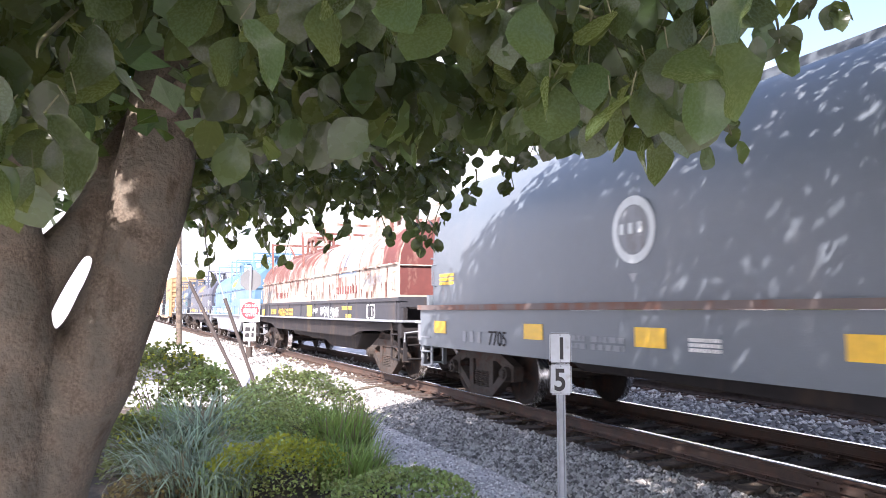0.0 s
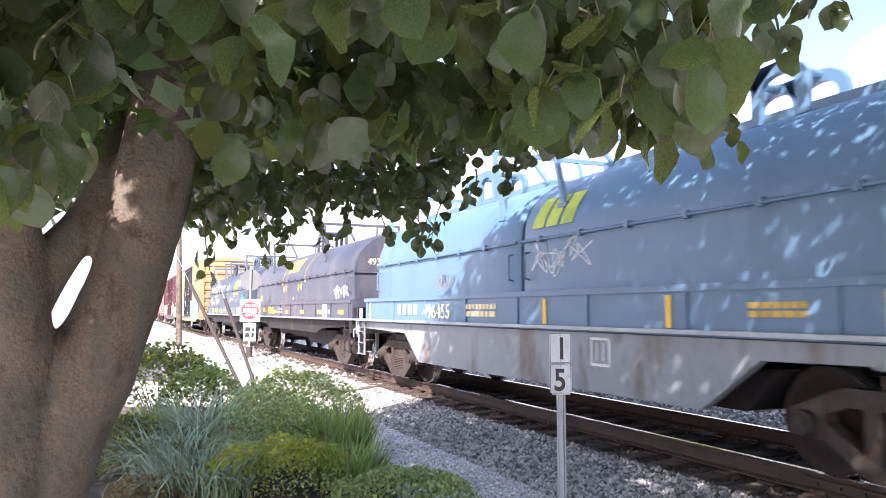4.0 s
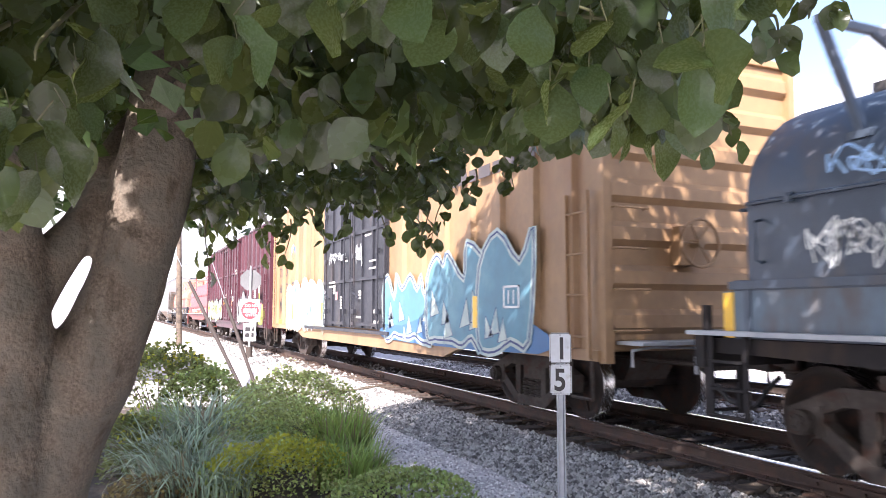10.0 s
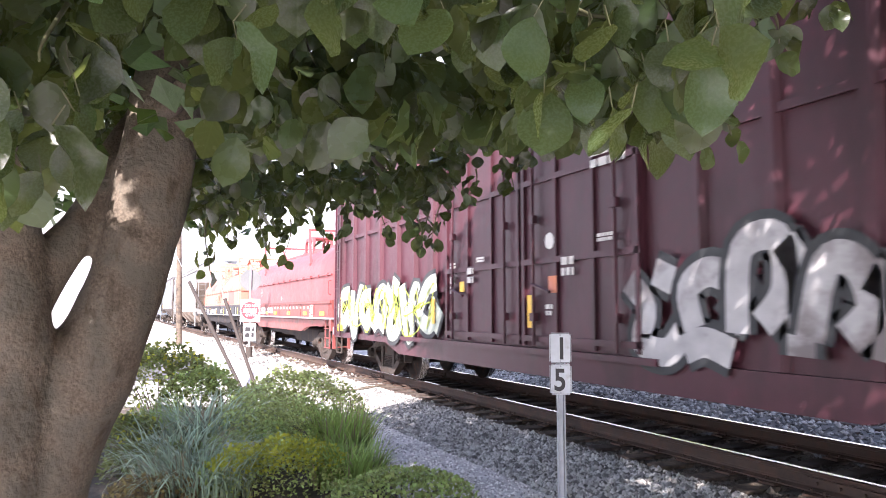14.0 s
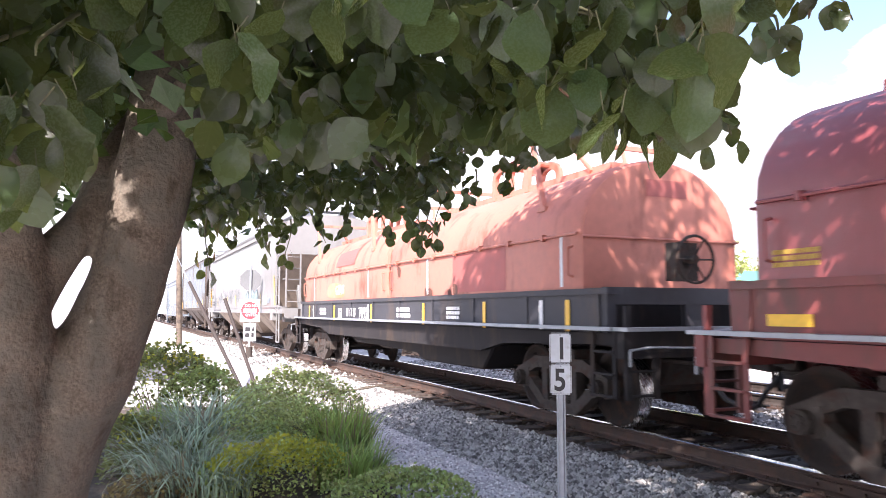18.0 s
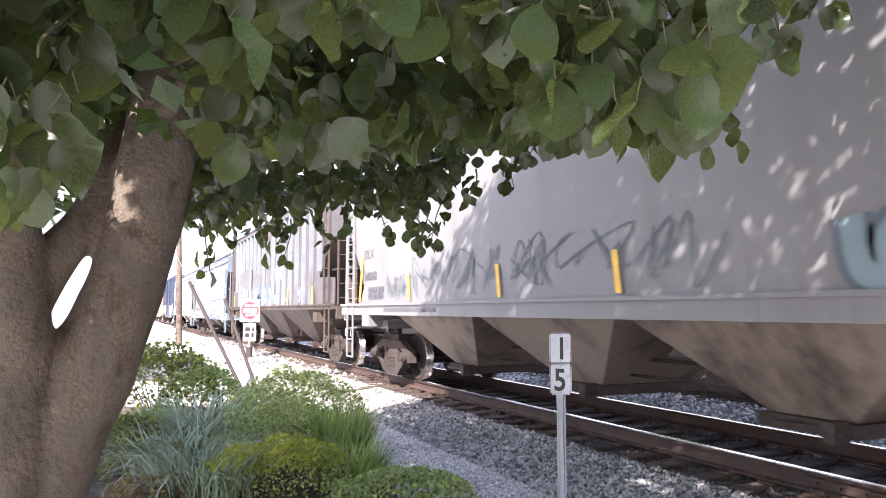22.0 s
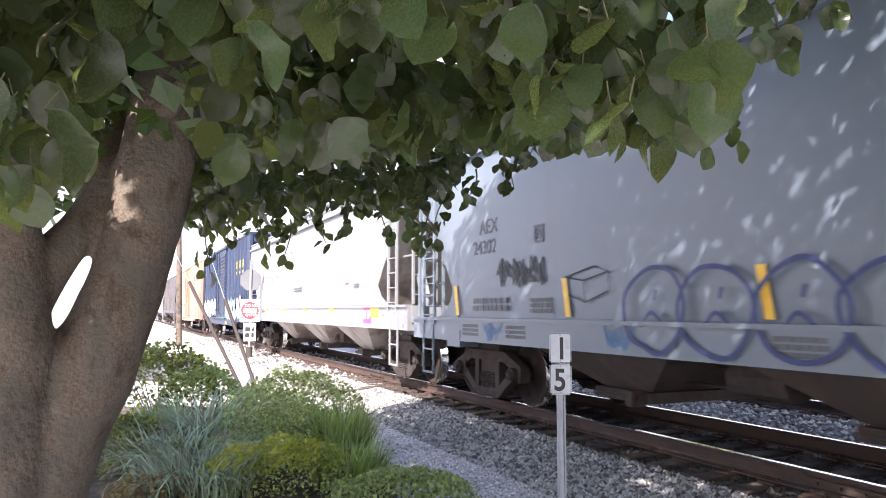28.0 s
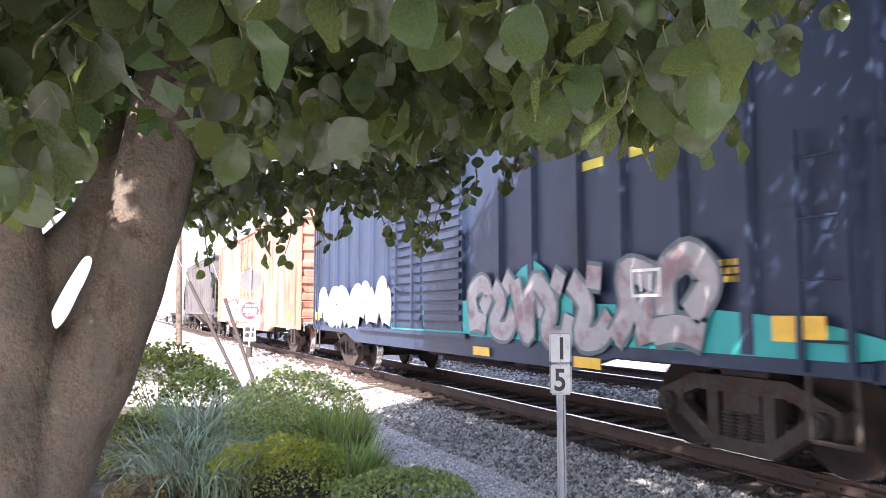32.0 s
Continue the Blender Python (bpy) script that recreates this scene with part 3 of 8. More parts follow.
def coil_car(no, label, half_l, covers, paint, sill_paint, frame_paint, w=1.24, top=3.28, bail=True, fish=False, end_over=1.72, board=1.46, deep=False):
    """A covered coil-steel car."""
    car = thing("coil_car", label, "rail car", group="cars of the train")
    end = half_l + end_over
    running_gear(car, no, half_l, end, frame_paint)
    bm = bmesh.new()
    box(bm, -end, end, -1.34, 1.34, 0.99, 1.12)
    for s in (-1, 1):
        box(bm, s * end - 0.06, s * end + 0.06, -1.40, 1.40, 0.86, 1.145)
    part("deck", bm, frame_paint, car)
    for s in (-1, 1):
        bm = bmesh.new()
        y0, y1 = (-w - 0.06, -w + 0.06) if s < 0 else (w - 0.06, w + 0.06)
        if deep:
            box(bm, -end + 0.05, end - 0.05, y0, y1, 0.77, 1.375)
            part("side_sill", bm, sill_paint, car)
            bm = bmesh.new()
            box(bm, -end + 0.02, end - 0.02, y0 - 0.05, y1 + 0.05, 1.38, 1.46)
            part("sill_cap", bm, P_BROWNCAP, car, "brown weathered rail along the sill")
            continue
        box(bm, -end + 0.35, end - 0.35, y0, y1, 1.125, 1.57)
        box(bm, -end + 0.3, end - 0.3, y0 - 0.03, y1 + 0.03, 1.555, 1.625)
        k = int(2 * end / 1.6)
        for i in range(k + 1):
            xx = -end + 0.5 + i * (2 * end - 1.0) / k
            box(bm, xx - 0.03, xx + 0.03, *((y0 - 0.02, y0 + 0.01) if s < 0 else (y1 - 0.01, y1 + 0.02)), 1.13, 1.55)
        part("side_sill", bm, sill_paint, car)
        bm = bmesh.new()
        if fish:
            prism(bm, [(-end + 0.2, 1.0), (-half_l + 1.1, 0.95), (-half_l + 1.8, 0.46), (half_l - 1.8, 0.46), (half_l - 1.1, 0.95), (end - 0.2, 1.0), (end - 0.2, 1.118), (-end + 0.2, 1.118)], s * 1.30 - 0.05, s * 1.30 + 0.05)
        else:
            prism(bm, [(-end + 0.2, 1.0), (-half_l + 1.0, 0.92), (-half_l + 1.7, 0.78), (half_l - 1.7, 0.78), (half_l - 1.0, 0.92), (end - 0.2, 1.0), (end - 0.2, 1.118), (-end + 0.2, 1.118)], s * 1.28 - 0.05, s * 1.28 + 0.05)
        part("side_girder", bm, frame_paint, car)
        bm = bmesh.new()
        y0, y1 = sorted((s * 1.30, s * board))
        box(bm, -end + 0.1, end - 0.1, y0, y1, 1.15, 1.19)
        part("running_board", bm, M_GALV, car, "bare metal running board")
    bm = bmesh.new()
    prism(bm, [(-3.7, 0.85), (-3.2, 0.62), (0.8, 0.60), (1.15, 0.44), (3.6, 0.44), (4.0, 0.85)], -0.95, 0.95)
    bmesh.ops.bevel(bm, geom=bm.edges[:], offset=0.03, segments=1, affect="EDGES")
    part("underframe", bm, P_DARK, car)
    hoods = []
    for x0, x1, mat in covers:
        h = part("cover", hood_mesh(x0, x1, w, 1.46 if deep else 1.63, 2.30, top), mat, car, smooth=True)
        hoods.append(h)
        bm = bmesh.new()
        for s in (() if deep else (-1, 1)):
            rod(bm, (x0 + 0.05, s * (w + 0.025), 2.30), (x1 - 0.05, s * (w + 0.025), 2.30), 0.02)
            for i in range(int((x1 - x0) / 0.9)):
                xx = x0 + 0.5 + i * 0.9
                box(bm, xx - 0.03, xx + 0.03, s * (w + 0.02) - 0.035, s * (w + 0.02) + 0.035, 2.26, 2.34)
        for x in (x0 - 0.03, x1 + 0.03):
            rod(bm, (x, -w, 2.26), (x, w, 2.26), 0.018)
        part("rail", bm, mat, h)
        for s in (-1, 1):
            for xx in (x0 + 0.18, x1 - 0.18):
                bm = bmesh.new()
                pipe(bm, [(xx, s * w, 2.15), (xx, s * (w + 0.07), 2.13), (xx, s * (w + 0.07), 1.8), (xx, s * w, 1.78)], 0.014)
                part("handle", bm, mat, h)
        bm = bmesh.new()
        zt = top
        box(bm, x0 + 0.6, x1 - 0.6, -0.32, 0.32, zt - 0.03, zt + 0.07)
        part("ridge", bm, mat, h)
        if bail:
            mid = (x0 + x1) / 2
            reach = 2.35 if x1 - x0 < 8 else 3.5
            for e in (-1, 1):
                gantry(h, mid + e * reach, w, top, mat)
            lifting_arch(h, mid, top, mat)
    brake_wheel(car, end - 0.04, -0.30, 1.95, 1, M_STEEL_DARK)
    tip = max(abs(v) for c in covers for v in c[:2])
    for e in (-1, 1):
        # a beam across the end under the cover, with a dark recess and an upright below it
        xe = min(tip + 0.10, end - 0.12)
        bm = bmesh.new()
        box(bm, *sorted((e * (xe - 0.10), e * xe)), -w - 0.05, w + 0.05, 1.44, 1.635)
        for y in (-w + 0.02, w - 0.02):
            box(bm, *sorted((e * (xe - 0.09), e * (xe - 0.01))), y - 0.07, y + 0.07, 1.12, 1.44)
        box(bm, *sorted((e * (xe - 0.085), e * (xe - 0.015))), -0.15, 0.15, 1.12, 1.44)
        part("end_beam", bm, sill_paint, car)
        bm = bmesh.new()
        box(bm, *sorted((e * (xe - 0.34), e * (xe - 0.30))), -w + 0.02, w - 0.02, 1.12, 1.44)
        part("end_wall", bm, P_DARK, car)
        bm = bmesh.new()
        box(bm, *sorted((e * (end - 0.10), e * (end + 0.15))), -1.42, 1.42, 1.15, 1.19)
        part("end_platform", bm, M_GALV, car, "bare metal end platform")
        for s in (-1, 1):
            bm = bmesh.new()
            for y in (1.30, 0.92):
                box(bm, *sorted((e * (end - 0.03), e * (end + 0.02))), *sorted((s * (y - 0.035), s * (y + 0.035))), 0.42, 1.42 if y > 1 else 1.16)
            for z in (0.46, 0.72, 0.96):
                rod(bm, (e * end, s * 0.92, z), (e * end, s * 1.30, z), 0.016)
            part("end_ladder", bm, frame_paint, car)
            bm = bmesh.new()
            xx = e * (end - 0.32)
            for dx in (-0.2, 0.2):
                box(bm, xx + dx - 0.03, xx + dx + 0.03, s * 1.38 - 0.012, s * 1.38 + 0.012, 0.42, 1.15)
            for z in (0.44, 0.68, 0.92):
                box(bm, xx - 0.2, xx + 0.2, s * 1.38 - 0.035, s * 1.38 + 0.035, z - 0.012, z + 0.012)
            part("step", bm, frame_paint, car)
    return car, hoods


def reflectors(car, xs, y, z, w=0.42, h=0.11, mat=None):
    for x in xs:
        bm = bmesh.new()
        box(bm, x - w / 2, x + w / 2, y - 0.006, y, z - h / 2, z + h / 2)
        part("reflector", bm, mat or M_YELLOW, car)


def frame_sign(car, x, z, w, h, mat, y):
    """A hollow painted square with a few marks in it."""
    bm = bmesh.new()
    t = 0.03
    for a in ((x, x + w, z, z + t), (x, x + w, z + h - t, z + h), (x, x + t, z, z + h), (x + w - t, x + w, z, z + h), (x + w * 0.3, x + w * 0.36, z + h * 0.2, z + h * 0.8), (x + w * 0.62, x + w * 0.68, z + h * 0.2, z + h * 0.8)):
        box(bm, a[0], a[1], y - 0.005, y, a[2], a[3])
    part("consolidated_stencil", bm, mat, car)


def boxcar(no, label, half_l, end, paint, door_paint, roof_paint, hw=1.48, z0=0.82, z1=4.42, doors=(-1.6, 1.6), ribs=(), louvre=False, frame_paint=None, girts=()):
    car = thing("boxcar", label, "rail car", group="cars of the train")
    running_gear(car, no, half_l, end + 0.25, frame_paint or M_STEEL_DARK, (0.72, 0.95))
    bm = bmesh.new()
    box(bm, -end, end, -hw, hw, z0 + 0.12, z1)
    bmesh.ops.bevel(bm, geom=[e for e in bm.edges], offset=0.02, segments=1, affect="EDGES")
    part("body", bm, paint, car)
    bm = bmesh.new()
    for s in (-1, 1):
        prism(bm, [(-end, z0 + 0.14), (end, z0 + 0.14), (end, z0 + 0.02), (half_l - 1.2, z0 + 0.02), (half_l - 1.9, z0 - 0.16), (-half_l + 1.9, z0 - 0.16), (-half_l + 1.2, z0 + 0.02), (-end, z0 + 0.02)], s * (hw + 0.005) - 0.05, s * (hw + 0.005) + 0.05)
    part("side_sill", bm, paint, car)
    for i, x in enumerate(ribs):
        for s in (-1, 1):
            a = s * hw
            bm = bmesh.new()
            ya, yb = a - s * 0.01, a + s * 0.07
            v = [bm.verts.new((x + dx, y, z)) for z in (z0 + 0.15, z1 - 0.03) for dx, y in ((-0.10, ya), (-0.055, yb), (0.055, yb), (0.10, ya))]
            for q in ((0, 1, 5, 4), (1, 2, 6, 5), (2, 3, 7, 6), (3, 0, 4, 7), (3, 2, 1, 0), (4, 5, 6, 7)):
                bm.faces.new([v[j] for j in q])
            part("side_post", bm, paint, car)
    for z in girts:
        for s in (-1, 1):
            for x0, x1 in ((-end + 0.1, doors[0] - 0.1), (doors[1] + 0.1, end - 0.1)):
                bm = bmesh.new()
                box(bm, x0, x1, *sorted((s * (hw - 0.01), s * (hw + 0.045))), z - 0.04, z + 0.04)
                part("side_rail", bm, paint, car)
    for e in (-1, 1):
        for k in range(7):
            bm = bmesh.new()
            z = z0 + 0.45 + k * (z1 - z0 - 0.7) / 6
            prism_pts = [(e * end - e * 0.01, z - 0.15), (e * (end + 0.07), z - 0.07), (e * (end + 0.07), z + 0.07), (e * end - e * 0.01, z + 0.15)]
            prism(bm, prism_pts, -hw + 0.12, hw - 0.12)
            part("end_rib", bm, paint, car)
        for s in (-1, 1):
            bm = bmesh.new()
            box(bm, *sorted((e * (end - 0.02), e * (end + 0.09))), *sorted((s * (hw - 0.1), s * (hw + 0.01))), z0, z1)
            part("corner_post", bm, paint, car)
    bm = bmesh.new()
    prism_roof = [(-hw - 0.03, z1), (hw + 0.03, z1), (hw + 0.03, z1 + 0.06), (0, z1 + 0.2), (-hw - 0.03, z1 + 0.06)]
    va = [bm.verts.new((-end - 0.05, y, z)) for y, z in prism_roof]
    vb = [bm.verts.new((end + 0.05, y, z)) for y, z in prism_roof]
    for i in range(5):
        bm.faces.new((va[i], va[(i + 1) % 5], vb[(i + 1) % 5], vb[i]))
    bm.faces.new(va[::-1]), bm.faces.new(vb)
    for i in range(12):
        xx = -end + 0.5 + i * (2 * end - 1) / 11
        for s in (-1, 1):
            a, b = (xx, s * (hw + 0.02), z1 + 0.08), (xx, 0, z1 + 0.22)
            rod(bm, a, b, 0.03, 4)
    part("roof", bm, roof_paint, car)
    # doors
    nd = 2
    dw = (doors[1] - doors[0]) / nd
    for s in (-1, 1):
        for k in range(nd):
            x0 = doors[0] + k * dw + 0.02
            x1 = doors[0] + (k + 1) * dw - 0.02
            bm = bmesh.new()
            ya, yb = sorted((s * hw, s * (hw + 0.06)))
            box(bm, x0, x1, ya, yb, z0 + 0.2, z1 - 0.12)
            d = part("door", bm, door_paint, car)
            yo, yp = sorted((s * (hw + 0.06), s * (hw + 0.10)))
            bits = []
            if louvre:
                for q in range(18):
                    z = z0 + 0.35 + q * (z1 - z0 - 0.65) / 18
                    bits.append((x0 + 0.04, x1 - 0.04, yo, yp - 0.01, z, z + 0.09))
            else:
                for q in range(4):
                    xx = x0 + 0.02 + q * (x1 - x0 - 0.10) / 3
                    bits.append((xx, xx + 0.06, yo, yp, z0 + 0.2, z1 - 0.15))
                for z in (z0 + 0.25, z0 + 1.2, z0 + 2.2, z1 - 0.3):
                    bits.append((x0, x1, yo, yp - 0.004, z, z + 0.07))
            for q in bits:
                bm = bmesh.new()
                box(bm, *q)
                part("louvre" if louvre else "door_stiffener", bm, door_paint, d)
            if not louvre or k == 0:
                bm = bmesh.new()
                for xx in (x0 + 0.35, x1 - 0.35):
                    rod(bm, (xx, s * (hw + 0.13), z0 + 0.2), (xx, s * (hw + 0.13), z1 - 0.2), 0.022)
                    for z in (z0 + 0.5, z0 + 1.7, z0 + 2.8):
                        box(bm, xx - 0.05, xx + 0.05, *sorted((s * (hw + 0.09), s * (hw + 0.16))), z, z + 0.1)
                rod(bm, (x0 + 0.35, s * (hw + 0.15), z0 + 0.95), (x0 + 0.75, s * (hw + 0.15), z0 + 0.85), 0.02)
                part("lock_rod", bm, door_paint, d)
        for z in (z0 + 0.10, z1 - 0.1):
            bm = bmesh.new()
            box(bm, doors[0] - 1.9, doors[1] + 0.2, *sorted((s * (hw + 0.02), s * (hw + 0.12))), z, z + 0.07)
            part("door_track", bm, door_paint, car)
    for s in (-1, 1):
        for e in (-1, 1):
            ladder(car, e * (end - 0.32), s * (hw + 0.09), z0 + 0.05, z0 + 1.9 if e * s < 0 else z1 - 0.15, 0.42, paint)
            bm = bmesh.new()
            xx = e * (end - 0.32)
            pipe(bm, [(xx - 0.2, s * (hw + 0.04), z0 + 0.05), (xx - 0.2, s * (hw + 0.04), 0.40), (xx + 0.2, s * (hw + 0.04), 0.40), (xx + 0.2, s * (hw + 0.04), z0 + 0.05)], 0.02)
            part("step", bm, frame_paint or M_STEEL_DARK, car)
            for k in range(4):
                z = z0 + 0.35 + k * 0.45
                yy = s * (hw - 0.55)
                grab(car, [(e * (end + 0.06), yy, z), (e * (end + 0.15), yy, z), (e * (end + 0.15), s * (hw - 0.1), z), (e * (end + 0.06), s * (hw - 0.1), z)], paint)
    bm = bmesh.new()
    box(bm, end + 0.02, end + 0.45, -1.3, 1.3, 1.0, 1.04)
    part("end_platform", bm, M_GALV, car)
    brake_wheel(car, end + 0.32, -0.35, 2.12, 1, paint)
    return car


def hopper(no, label, half_l, end, paint, lower_paint, hw=1.56, z_sill=1.33, z_side=3.95, z_top=4.45, ribs=0, bays=3, rib_paint=None, cut=1.5, body_end=None, frame_paint=None, sill=None, rib_span=None, rib_shift=0.0):
    """A covered hopper: rounded or ribbed sides, sloped ends over open platforms, discharge bays below."""
    car = thing("covered_hopper", label, "rail car", group="cars of the train")
    fp = frame_paint or paint
    running_gear(car, no, half_l, end, fp, (0.82, 1.12))
    a = body_end or end - 0.35
    # hull: a row of upright slices, each with the bottom of the sloped end where it has got to
    def floor_at(x):
        d = a - abs(x)
        if d >= cut:
            return z_sill
        q = max(0.0, d / cut)
        return z_sill + (3.15 - z_sill) * (1 - q) ** 0.8
    xs = sorted({round(s * v, 4) for s in (-1, 1) for v in [a, a - 0.06, a - cut * 0.15, a - cut * 0.3, a - cut * 0.45, a - cut * 0.6, a - cut * 0.75, a - cut * 0.9, a - cut, a - cut - 0.5, 2.0, 0.0]})
    bm = bmesh.new()
    rings = []
    for x in xs:
        f = floor_at(x)
        ring = []
        side = [f, f + (z_side - f) * 0.33, f + (z_side - f) * 0.66, z_side]
        bulge = [0.0, 0.03, 0.03, 0.0] if not ribs else [0, 0, 0, 0]
        for z, b in zip(side, bulge):
            ring.append((-hw - b, z))
        for k in range(1, 8):
            t = math.pi - math.pi * k / 8
            ring.append((hw * math.cos(t) * (1.0 if not ribs else 1.0), z_side + (z_top - z_side) * math.sin(t) ** (0.8 if not ribs else 0.55)))
        for z, b in zip(side[::-1], bulge[::-1]):
            ring.append((hw + b, z))
        rings.append([bm.verts.new((x, y, z)) for y, z in ring])
    for p, q in zip(rings, rings[1:]):
        for i in range(len(p)):
            bm.faces.new((p[i], p[(i + 1) % len(p)], q[(i + 1) % len(p)], q[i]))
    bm.faces.new(rings[0])
    bm.faces.new(rings[-1][::-1])
    bmesh.ops.recalc_face_normals(bm, faces=bm.faces[:])
    for f in bm.faces:
        if f.normal.z < -0.25 and abs(f.calc_center_median().x) > a - cut:
            f.material_index = 1
    part("body", bm, [paint, lower_paint], car, smooth=True)
    for s in (-1, 1):
        bm = bmesh.new()
        box(bm, -a, a, *sorted((s * (hw - 0.03), s * (hw + 0.075))), z_side - 0.02, z_side + 0.035)
        box(bm, -a, a, *sorted((s * (hw - 0.10), s * (hw + 0.01))), z_side + 0.035, z_side + 0.17)
        box(bm, -a, a, *sorted((s * (hw - 0.12), s * (hw + 0.045))), z_side + 0.17, z_side + 0.205)
        part("roof_eave", bm, paint, car)
    # the curved edge of the side sheet reaches on below the slope at the sill
    for s in (-1, 1):
        for e in (-1, 1):
            bm = bmesh.new()
            pts = [(a - cut - 0.02, z_sill), (a - 0.55, z_sill)]
            for k in range(6):
                q = k / 5
                pts.append((a - 0.6 - (cut - 0.7) * math.sin(q * math.pi / 2), z_sill + 0.02 + 0.9 * q * q))
            prism(bm, [(e * x, z) for x, z in pts], *sorted((s * (hw - 0.01), s * (hw + 0.012))))
            part("side_sheet", bm, paint, car)
            if ribs:
                bm = bmesh.new()
                prism(bm, [(e * (a - cut - 0.1), z_sill), (e * (a + 0.2), z_sill), (e * (a + 0.2), z_sill + 0.66), (e * (a - cut + 0.52), z_sill + 0.72), (e * (a - cut - 0.1), z_sill + 0.5)], *sorted((s * (hw - 0.02), s * (hw + 0.008))))
                part("end_side_panel", bm, paint, car)
    for s in (-1, 1):
        bm = bmesh.new()
        y0, y1 = sorted((s * (hw - 0.10), s * (hw + 0.05)))
        lo, hi = sill or (z_sill - 0.17, z_sill + 0.06)
        box(bm, -end + 0.05, end - 0.05, y0, y1, lo, hi)
        box(bm, -end + 0.05, end - 0.05, *sorted((s * (hw - 0.05), s * (hw + 0.085))), hi - 0.03, hi + 0.015)
        part("side_sill", bm, fp if ribs else paint, car)
    for e in (-1, 1):
        bm = bmesh.new()
        box(bm, *sorted((e * (end - 0.12), e * end)), -hw + 0.02, hw - 0.02, z_sill - 0.32, z_sill - 0.02)
        part("end_sill", bm, fp if ribs else paint, car)
    if ribs:
        span = rib_span or 2 * (a - cut * 0.35)
        for i in range(ribs):
            x = rib_shift - span / 2 + span * i / (ribs - 1)
            for s in (-1, 1):
                bm = bmesh.new()
                zb = max(z_sill, floor_at(x) + 0.02)
                ya, yb = s * (hw - 0.01), s * (hw + 0.10)
                v = [bm.verts.new((x + dx, y, z)) for z in (zb, z_side) for dx, y in ((-0.06, ya), (-0.045, yb), (0.045, yb), (0.06, ya))]
                for q in ((0, 1, 5, 4), (1, 2, 6, 5), (2, 3, 7, 6), (3, 0, 4, 7), (3, 2, 1, 0), (4, 5, 6, 7)):
                    bm.faces.new([v[j] for j in q])
                part("side_rib", bm, rib_paint or paint, car)
    # discharge bays
    x_lo, x_hi = -(half_l - 1.25), half_l - 1.25
    for i in range(bays):
        b0 = x_lo + (x_hi - x_lo) * i / bays
        b1 = x_lo + (x_hi - x_lo) * (i + 1) / bays
        m = (b0 + b1) / 2
        bm = bmesh.new()
        up = [(b0, -hw + 0.05), (b1, -hw + 0.05), (b1, hw - 0.05), (b0, hw - 0.05)]
        lo = [(m - 0.42, -0.75), (m + 0.42, -0.75), (m + 0.42, 0.75), (m - 0.42, 0.75)]
        vu = [bm.verts.new((x, y, z_sill - 0.1)) for x, y in up]
        vl = [bm.verts.new((x, y, 0.45)) for x, y in lo]
        for k in range(4):
            bm.faces.new((vu[k], vu[(k + 1) % 4], vl[(k + 1) % 4], vl[k]))
        bm.faces.new(vl[::-1])
        bm.faces.new(vu)
        bay = part("hopper_bay", bm, lower_paint, car)
        bm = bmesh.new()
        box(bm, m - 0.5, m + 0.5, -0.85, 0.85, 0.33, 0.45)
        for s in (-1, 1):
            rod(bm, (m - 0.3, s * 0.95, 0.38), (m + 0.45, s * 0.95, 0.38), 0.035)
            box(bm, m + 0.3, m + 0.42, *sorted((s * 0.82, s * 1.02)), 0.3, 0.47)
        part("outlet_gate", bm, M_STEEL_DARK, bay)
    # end slope posts, platforms and ladders
    for e in (-1, 1):
        bm = bmesh.new()
        for y in (-0.9, 0.9):
            prism(bm, [(e * (end - 0.5), z_sill - 0.3), (e * (end - 0.75), z_sill - 0.3), (e * (a - cut * 0.55), 2.0), (e * (a - cut * 0.42), 2.2)], y - 0.04, y + 0.04)
        box(bm, *sorted((e * (end - 0.35), e * (a - cut))), -0.5, 0.5, z_sill - 0.35, z_sill - 0.3)
        part("end_brace", bm, fp, car)
        bm = bmesh.new()
        box(bm, *sorted((e * (a - 0.9), e * (end - 0.02))), -hw + 0.1, hw - 0.1, z_sill - 0.06, z_sill - 0.02)
        part("end_platform", bm, fp, car)
        for s in (-1, 1):
            ladder(car, e * (a - 0.35), s * (hw + 0.06), z_sill - 0.1, z_side - 0.35 if not ribs else z_side, 0.44, fp, rungs=7)
            ladder(car, e * (end - 0.06), s * (hw - 0.28), z_sill, 3.2, 0.44, fp, along="y", rungs=5)
            bm = bmesh.new()
            xx = e * (a - 0.30)
            pipe(bm, [(xx - 0.2, s * (hw + 0.05), z_sill - 0.1), (xx - 0.2, s * (hw + 0.05), 0.38), (xx + 0.2, s * (hw + 0.05), 0.38), (xx + 0.2, s * (hw + 0.05), z_sill - 0.1)], 0.022)
            rod(bm, (xx - 0.2, s * (hw + 0.05), 0.75), (xx + 0.2, s * (hw + 0.05), 0.75), 0.016)
            part("step", bm, fp, car)
            grab(car, [(e * (end - 0.05), s * (hw - 0.05), z_sill), (e * (end - 0.05), s * (hw - 0.05), 2.35), (e * (end - 0.5), s * (hw - 0.05), 2.35)], fp, 0.02, "handrail")
            bm = bmesh.new()
            y0, y1 = sorted((s * (hw - 0.25), s * (hw + 0.055)))
            box(bm, *sorted((e * (half_l + 0.25), e * (half_l - 0.2))), y0, y1, z_sill - 0.42, z_sill - 0.17)
            part("jacking_pad", bm, fp, car)
    bm = bmesh.new()
